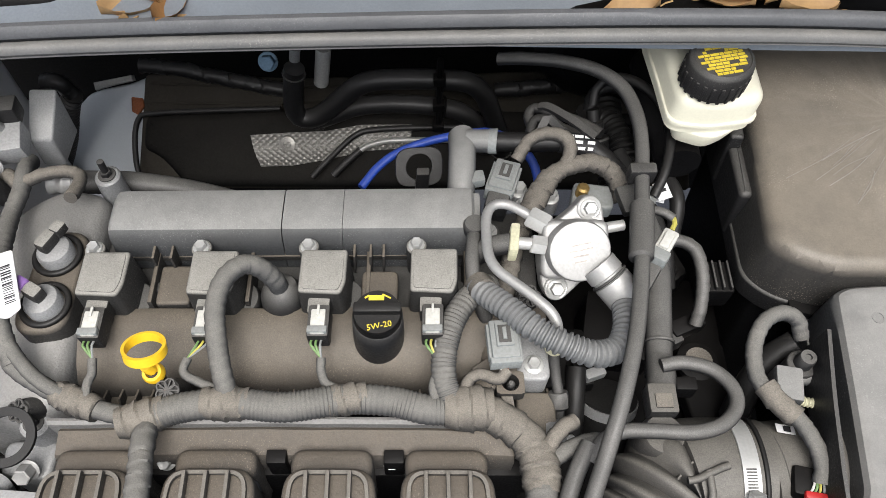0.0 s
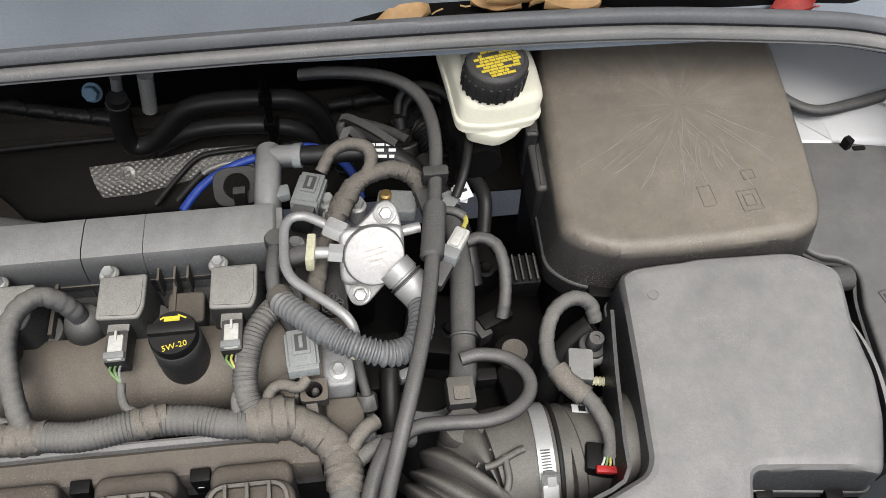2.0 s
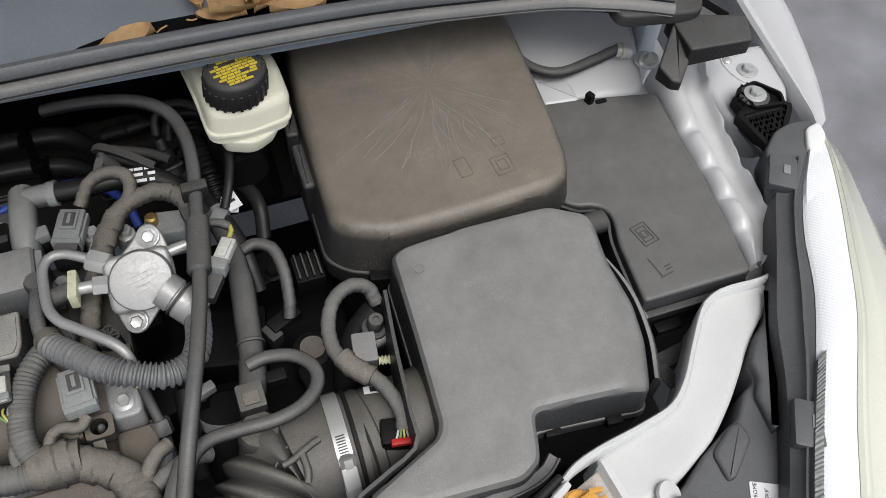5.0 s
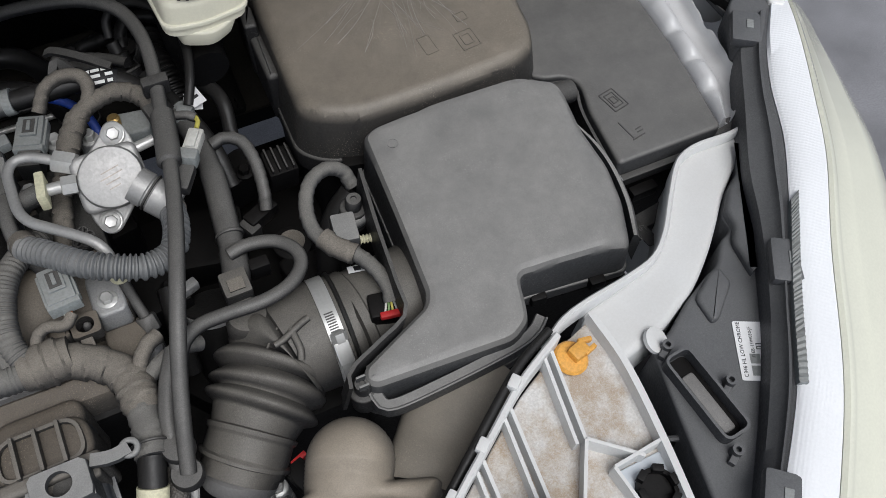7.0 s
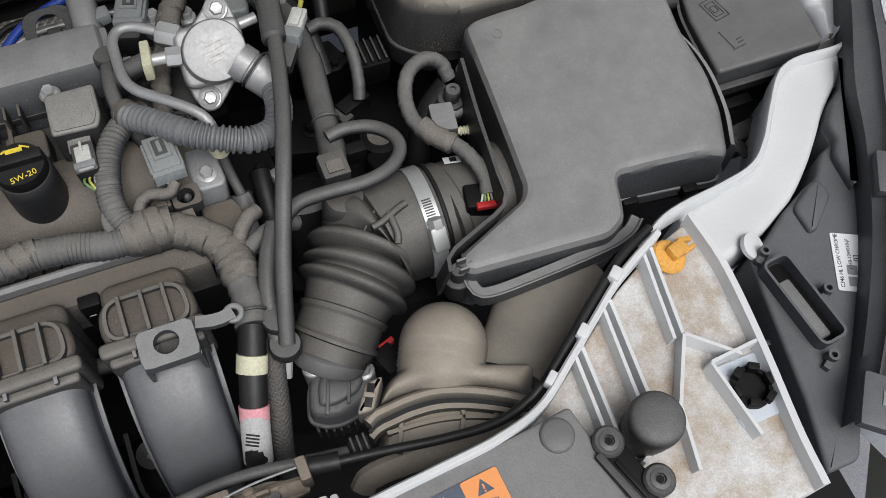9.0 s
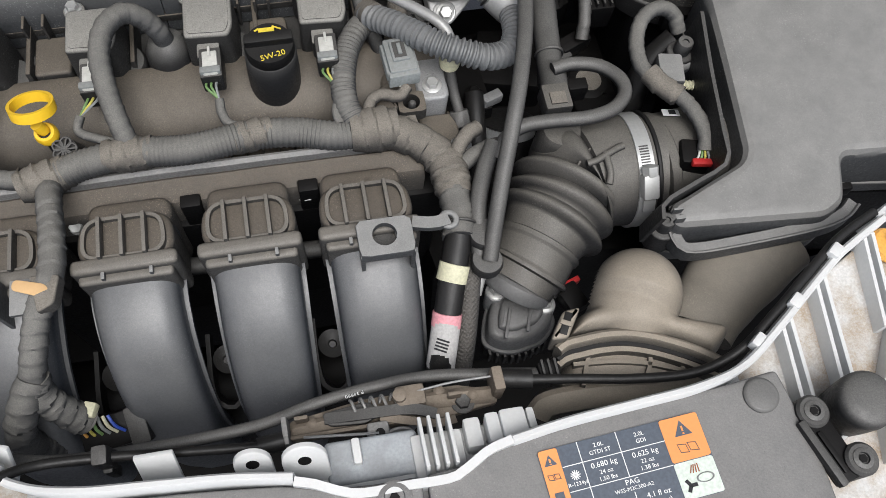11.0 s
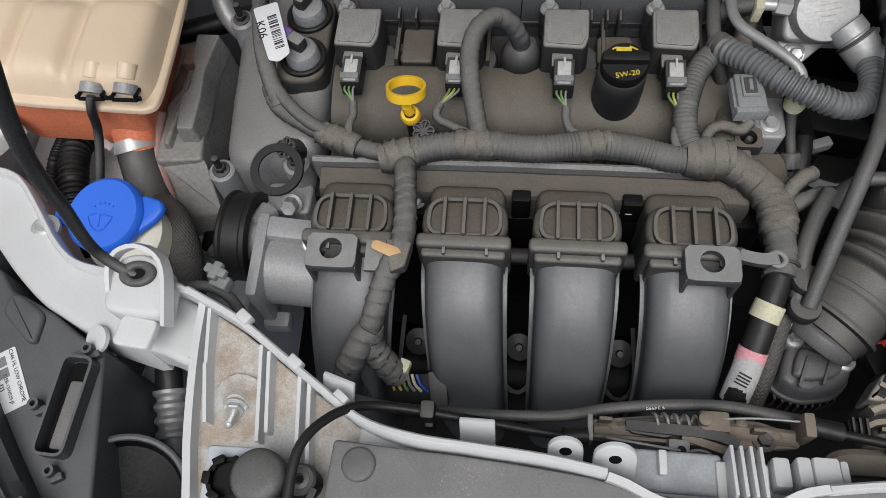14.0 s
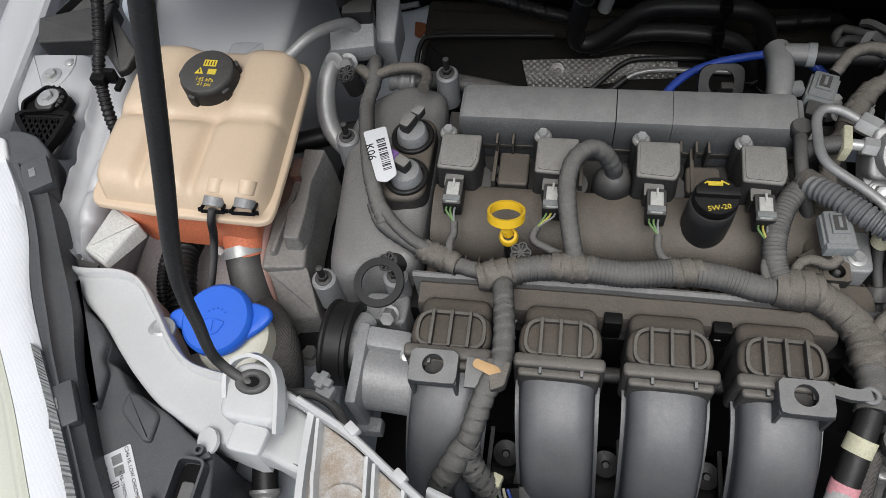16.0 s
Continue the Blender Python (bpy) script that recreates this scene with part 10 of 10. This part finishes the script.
for x, y in ((-0.060, -0.015), (0.036, -0.006), (0.060, -0.012)):
    part("rivet", lathe([(0.0045, 0), (0.0045, 0.002), (0.003, 0.0035), (0, 0.004)], (x, y, 0.802), 14), M_RUSTY, lat)
for x in (-0.066, 0.046):
    part("upright_tab", box((x, -0.012, 0.808), (0.010, 0.003, 0.016), 0.001), M_RUSTY, lat)
ca = thing("release_cable", (-0.10, -0.02, 0.78), "black bonnet release cable clipped along the front", "cable")
part("left_cable", tube([(-0.281, -0.120, 0.884), (-0.2815, -0.085, 0.885), (-0.279, -0.062, 0.884), (-0.270, -0.044, 0.876), (-0.256, -0.028, 0.858), (-0.238, -0.020, 0.840), (-0.201, -0.020, 0.830), (-0.160, -0.023, 0.824), (-0.122, -0.026, 0.819), (-0.095, -0.028, 0.816)], 0.0036, 14), M_RUBBER, ca)
part("ferrule", tube([(-0.098, -0.028, 0.816), (-0.080, -0.026, 0.814)], 0.0068, 14), M_RUBBER, ca)
part("right_cable", tube([(0.090, -0.008, 0.812), (0.133, -0.014, 0.812), (0.180, -0.023, 0.818), (0.220, -0.028, 0.830), (0.252, -0.020, 0.842), (0.285, 0.002, 0.848), (0.318, 0.026, 0.849), (0.356, 0.052, 0.848), (0.395, 0.070, 0.846)], 0.0038, 14), M_RUBBER, ca)
part("right_ferrule", tube([(0.082, -0.006, 0.813), (0.104, -0.010, 0.813)], 0.0075, 14), M_RUBBER, ca)
part("cable_clip", box((-0.199, -0.020, 0.828), (0.011, 0.014, 0.026), 0.003), M_DARK, ca)
part("clip_foot", box((-0.199, -0.026, 0.812), (0.007, 0.008, 0.022), 0.002), M_DARK, ca)
hv = thing("vent_hose", (-0.15, 0.0, 0.77), "long thin black vent hose along the radiator support", "hose")
part("hose", tube([(-0.425, 0.080, 0.806), (-0.400, 0.082, 0.806), (-0.378, 0.072, 0.804), (-0.360, 0.050, 0.802), (-0.342, 0.031, 0.800), (-0.318, 0.014, 0.800), (-0.290, 0.001, 0.800), (-0.238, -0.011, 0.799), (-0.166, -0.012, 0.797), (-0.101, -0.008, 0.793), (-0.058, 0.002, 0.790), (-0.014, 0.008, 0.790), (0.030, 0.010, 0.790), (0.073, 0.005, 0.790), (0.118, -0.002, 0.792)], 0.0048, 14), M_HOSE, hv)
part("print", letters("F 34990", 0.0045, pose(-0.026, 0.0035, 0.7955, 32, 0, 188)), M_STICKW, hv)
part("end_block", box((0.122, -0.002, 0.794), (0.016, 0.014, 0.014), 0.002, rz=5), M_BLACK, hv)
for k in range(3):
    part("block_fin", box((0.117 + 0.005 * k, -0.002, 0.802), (0.002, 0.016, 0.004), 0.0005), M_DARK, hv)
hcl = thing("hose_plug", (-0.388, 0.085, 0.80), "grey cross-shaped plug on the vent hose", "plug")
part("stem", box((-0.386, 0.083, 0.812), (0.016, 0.012, 0.014), 0.002, rz=-20), M_CONN, hcl)
part("cross", box((-0.389, 0.090, 0.822), (0.020, 0.008, 0.007), 0.002, rz=-20), M_CONN, hcl)
part("cross", box((-0.389, 0.090, 0.822), (0.008, 0.016, 0.008), 0.002, rz=-20), M_CONN, hcl)
fp = thing("front_plug", (-0.232, 0.025, 0.70), "black multi-pin plug with coloured wires below the runners", "connector")
part("shell", box((-0.226, 0.024, 0.722), (0.046, 0.028, 0.028), 0.004, rz=8, rx=20), M_BLACK, fp)
part("collar", box((-0.204, 0.026, 0.722), (0.016, 0.032, 0.030), 0.003, rz=8, rx=20), M_DARK, fp)
for j in range(6):
    part("wire", tube([(-0.242 + 0.004 * j, 0.030, 0.748), (-0.243 + 0.005 * j, 0.022, 0.744), (-0.242 + 0.006 * j, 0.018, 0.737)], 0.0014, 6, 0.003), (M_ORANGE, M_WIREY, M_GREEN, M_CONN, M_CREAM, M_BLUEHOSE)[j], fp)
part("cream_clip", box((-0.232, 0.034, 0.757), (0.010, 0.012, 0.010), 0.002, rz=-20), M_CREAM, fp)
oc = thing("orange_clip", (0.405, 0.055, 0.826), "amber plastic trim clip in the support's pocket", "clip")
part("disc", lathe([(0.014, 0), (0.015, 0.003), (0.013, 0.006), (0.006, 0.007), (0, 0.007)], m=pose(0.404, 0.046, 0.830, 6, 6, 0), n=24), M_ORANGE, oc)
part("tongue", box((0.410, 0.046, 0.840), (0.016, 0.012, 0.010), 0.002, rz=15), M_ORANGE, oc)
part("wing", box((0.419, 0.043, 0.841), (0.012, 0.004, 0.006), 0.001, rz=15), M_ORANGE, oc)
part("wing", box((0.419, 0.052, 0.841), (0.012, 0.004, 0.006), 0.001, rz=-10), M_ORANGE, oc)
for s, (bx, by) in ((1, (0.290, -0.074)), (-1, (-0.279, -0.080))):
    rl = thing("shield_latch", (bx, by - 0.018, 0.82), "black bracket with two star screws beside the hood stop", "bracket", group="shield brackets", plain=True)
    for dx, dy in ((0.0, 0.0), (0.021, -0.036)):
        x, y = bx + dx * s, by + dy
        ho = part("screw_seat", lathe([(0.0115, -0.02), (0.0115, 0.002), (0.0098, 0.004), (0.0080, 0.004), (0, 0.003)], (x, y, 0.838), 24), M_DARK, rl)
        part("screw", lathe([(0.0070, 0), (0.0070, 0.002), (0.0040, 0.003), (0.0036, 0.001), (0, 0.001)], (x, y, 0.8405), 20), M_HOSE, ho)
        part("star", lathe([(0.0030, 0), (0.0030, 0.0006), (0, 0.0006)], (x, y, 0.8418), 6), M_BLACK, ho)
    part("bar", box((bx + 0.006 * s, by - 0.024, 0.832), (0.020, 0.050, 0.012), 0.003, rz=16 * s), M_BLACK, rl)
    part("bar", box((bx - 0.004 * s, by - 0.028, 0.8385), (0.006, 0.048, 0.008), 0.002, rz=18 * s), M_DARK, rl)
    part("slot", box((bx + 0.004 * s, by - 0.028, 0.8385), (0.004, 0.030, 0.003), 0.001, rz=18 * s), M_BLACK, rl)

# refrigerant sticker on the sight shield
stk = thing("refrigerant_sticker", (0.155, -0.090, 0.838), "orange, white and slate refrigerant charge sticker on the shield", "sticker", plain=True)
SM = pose(0.0965, -0.0690, 0.8385, 1.1, 0, 4.4) @ Matrix.Diagonal((1.04, 1.0, 1.0, 1.0))
def spot(x0, y0, x1, y1, z=0.0, h=0.0004):
    return xf(slab([(x0, -y1), (x1, -y1), (x1, -y0), (x0, -y0)], z, z + h, 0), SM)
part("slate_field", xf(slab(rounded([(0, -0.054), (0.110, -0.054), (0.110, 0), (0, 0)], 0.003), 0, 0.0004, 0), SM), M_STICKG, stk)
part("orange_column", xf(slab(rounded([(0.0003, -0.0537), (0.013, -0.0537), (0.013, -0.0003), (0.0003, -0.0003)], 0.002), 0.0003, 0.0007, 0), SM), M_STICKO, stk)
part("orange_block", xf(slab(rounded([(0.083, -0.0295), (0.1097, -0.0295), (0.1097, -0.0003), (0.083, -0.0003)], 0.002), 0.0003, 0.0007, 0), SM), M_STICKO, stk)
part("white_block", xf(slab(rounded([(0.083, -0.0537), (0.1097, -0.0537), (0.1097, -0.030), (0.083, -0.030)], 0.002), 0.0003, 0.0007, 0), SM), mat("pale_sticker_field", (0.62, 0.68, 0.60), 0.5, bump=0.02, var=0.04), stk)
for x0, y0, x1, y1 in ((0.0135, 0.0135, 0.083, 0.0140), (0.0135, 0.030, 0.083, 0.0305), (0.0265, 0, 0.0270, 0.0535), (0.053, 0, 0.0535, 0.030), (0.053, 0.040, 0.0535, 0.0535)):
    part("rule", spot(x0, y0, x1, y1, 0.0004), M_STICKW, stk)
for body, size, x, y in (("2.0L", 0.0040, 0.040, 0.0050), ("GTDI ST", 0.0040, 0.040, 0.0095), ("2.0L", 0.0040, 0.068, 0.0050), ("GDI", 0.0040, 0.068, 0.0095), ("0.680 kg", 0.0052, 0.040, 0.0178), ("24 oz", 0.0040, 0.040, 0.0228), ("1.50 lbs", 0.0040, 0.040, 0.0272), ("0.625 kg", 0.0052, 0.068, 0.0178), ("22 oz", 0.0040, 0.068, 0.0228), ("1.38 lbs", 0.0040, 0.068, 0.0272), ("R-1234yf", 0.0036, 0.0200, 0.0262), ("PAG", 0.0050, 0.054, 0.0335), ("WSS-M2C300-A2", 0.0036, 0.054, 0.0378), ("4.4 fl oz", 0.0050, 0.039, 0.0445), ("(130 cc)", 0.0046, 0.039, 0.0498), ("4.1 fl oz", 0.0050, 0.068, 0.0445), ("(120 cc)", 0.0046, 0.068, 0.0498)):
    part("print", letters(body, size, SM @ pose(x, -y, 0.0006, 0, 0, 0), 0.0001), M_STICKW, stk)
def sign(x, y, r, m_in, m_out):
    part("warning_triangle", xf(slab([(x - r, -y - r * 0.8), (x + r, -y - r * 0.8), (x, -y + r * 0.9)], 0.0006, 0.0009, 0), SM), m_out, stk)
    part("warning_stroke", spot(x - 0.0006, y - r * 0.25, x + 0.0006, y + r * 0.35, 0.0009), m_in, stk)
    part("warning_dot", spot(x - 0.0006, y + r * 0.5, x + 0.0006, y + r * 0.68, 0.0009), m_in, stk)
sign(0.0065, 0.0075, 0.0042, M_STICKO, M_STICKG)
sign(0.0965, 0.0085, 0.0060, M_STICKO, M_STICKG)
for x, y, k in ((0.0065, 0.0185, 0.6), (0.0965, 0.0215, 1.0)):
    for dx in (-0.0034, 0.0034):
        part("book_page", xf(ring((0, 0, 0), 0.0045 * k, 0.0004, 4, 4, pose(x + dx * k, -y, 0.0008, 0, 0, 45), 0.72, 1.0), SM), M_STICKG, stk)
part("icon_block", spot(0.0035, 0.0285, 0.0095, 0.0330, 0.0006), M_STICKG, stk)
for k in range(6):
    part("snow_arm", xf(box((0.020, -0.0205, 0.0006), (0.0065, 0.0006, 0.0003), 0.0, rz=30 * k), SM), M_STICKW, stk)
for k in range(3):
    part("fan_blade", xf(box((0.0895 + 0.0022 * math.cos(2.09 * k), -0.0455 + 0.0022 * math.sin(2.09 * k), 0.0009), (0.0046, 0.0024, 0.0003), 0.0, rz=120 * k), SM), M_INK, stk)
part("pulley_mark", xf(ring((0, 0, 0), 0.0042, 0.0005, 20, 4, pose(0.1005, -0.0425, 0.0009), 1.3, 0.7), SM), M_CONN, stk)
for k in range(4):
    part("splash_mark", xf(box((0.093 + 0.0016 * k, -0.0355, 0.0009), (0.0007, 0.0055, 0.0003), 0.0, rz=-25 + 8 * k), SM), M_RUST, stk)

# ---- fallen leaves on the cowl ----
def leaf(at, length, width, rz, rx, ry, curl, material, seed):
    rl_ = random.Random(seed)
    bm = bmesh.new()
    n, k = 11, 6
    top = []
    for i in range(n):
        f = i / (n - 1)
        w = width * 0.5 * math.sin(math.pi * min(1.0, f * 0.97 + 0.015)) ** 0.75 * (1.0 + 0.10 * rl_.uniform(-1, 1))
        rowv = []
        for j in range(k + 1):
            u = j / k * 2 - 1
            z = curl * (u * u) * width * 0.8 + curl * 0.5 * length * (f - 0.5) ** 2 + 0.0012 * noise.noise((f * 6 + seed, u * 3, 0.2)) - (0.0006 if abs(u) < 0.01 else 0)
            rowv.append(bm.verts.new(((f - 0.5) * length, u * w, z)))
        top.append(rowv)
    for a, b in zip(top, top[1:]):
        for j in range(k):
            bm.faces.new((a[j], a[j + 1], b[j + 1], b[j]))
    bmesh.ops.solidify(bm, geom=bm.faces[:], thickness=0.0006)
    stem = tube([(length * 0.5, 0, 0.0005), (length * 0.62, 0.002, 0.001), (length * 0.72, 0.001, 0.002)], 0.0008, 6, 0.004)
    bm = join(bm, stem)
    low = min((pose(0, 0, 0, rx, ry, rz) @ v.co).z for v in bm.verts)
    return xf(bm, pose(at[0], at[1], at[2] - low, rx, ry, rz))
def on_cowl(y):
    return 0.9565 + max(0.0, y - 0.50) * 0.22
LEAVES = [(-0.268, 0.530, 0.062, 20), (-0.238, 0.524, 0.055, 75), (-0.291, 0.512, 0.040, 10), (-0.215, 0.512, 0.034, -12), (-0.258, 0.540, 0.045, 130), (0.153, 0.518, 0.048, 8), (0.250, 0.528, 0.060, 15), (0.262, 0.552, 0.048, 70),
          (0.214, 0.553, 0.034, 100), (0.298, 0.518, 0.052, 5), (0.299, 0.552, 0.042, 110), (0.341, 0.529, 0.040, 35), (0.233, 0.527, 0.045, 160), (0.501, 0.509, 0.044, 4), (0.698, 0.507, 0.044, 40), (0.713, 0.492, 0.038, 120), (0.722, 0.452, 0.046, -30), (0.690, 0.520, 0.036, 80), (0.048, 0.609, 0.045, 10), (-0.70, 0.50, 0.045, 60), (0.275, 0.536, 0.050, 50)]
rv = random.Random(21)
for i, (x, y, L, rz) in enumerate(LEAVES):
    m_ = M_REDLEAF if i == 13 else (M_LEAF2, M_LEAF)[i % 3 == 1]
    W, rx, ry, cu = L * rv.uniform(0.42, 0.58), rv.uniform(-14, 14), rv.uniform(-12, 12), rv.uniform(0.25, 0.9)
    kind_ = {M_LEAF: "brown", M_LEAF2: "pale tan", M_REDLEAF: "dark red"}[m_]
    z = on_cowl(y)
    if 0.30 < abs(x) < 0.605 and y > 0.515:
        z = 0.9735 + (y - 0.51) * 0.22
    if abs(x) > 0.60:
        z = 0.9625
    solo("leaf", leaf((x, y, z), L, W, rz, rx, ry, cu, m_, 100 + i), m_, kind_ + " dry curled leaf on the cowl", "leaf", group="fallen leaves")
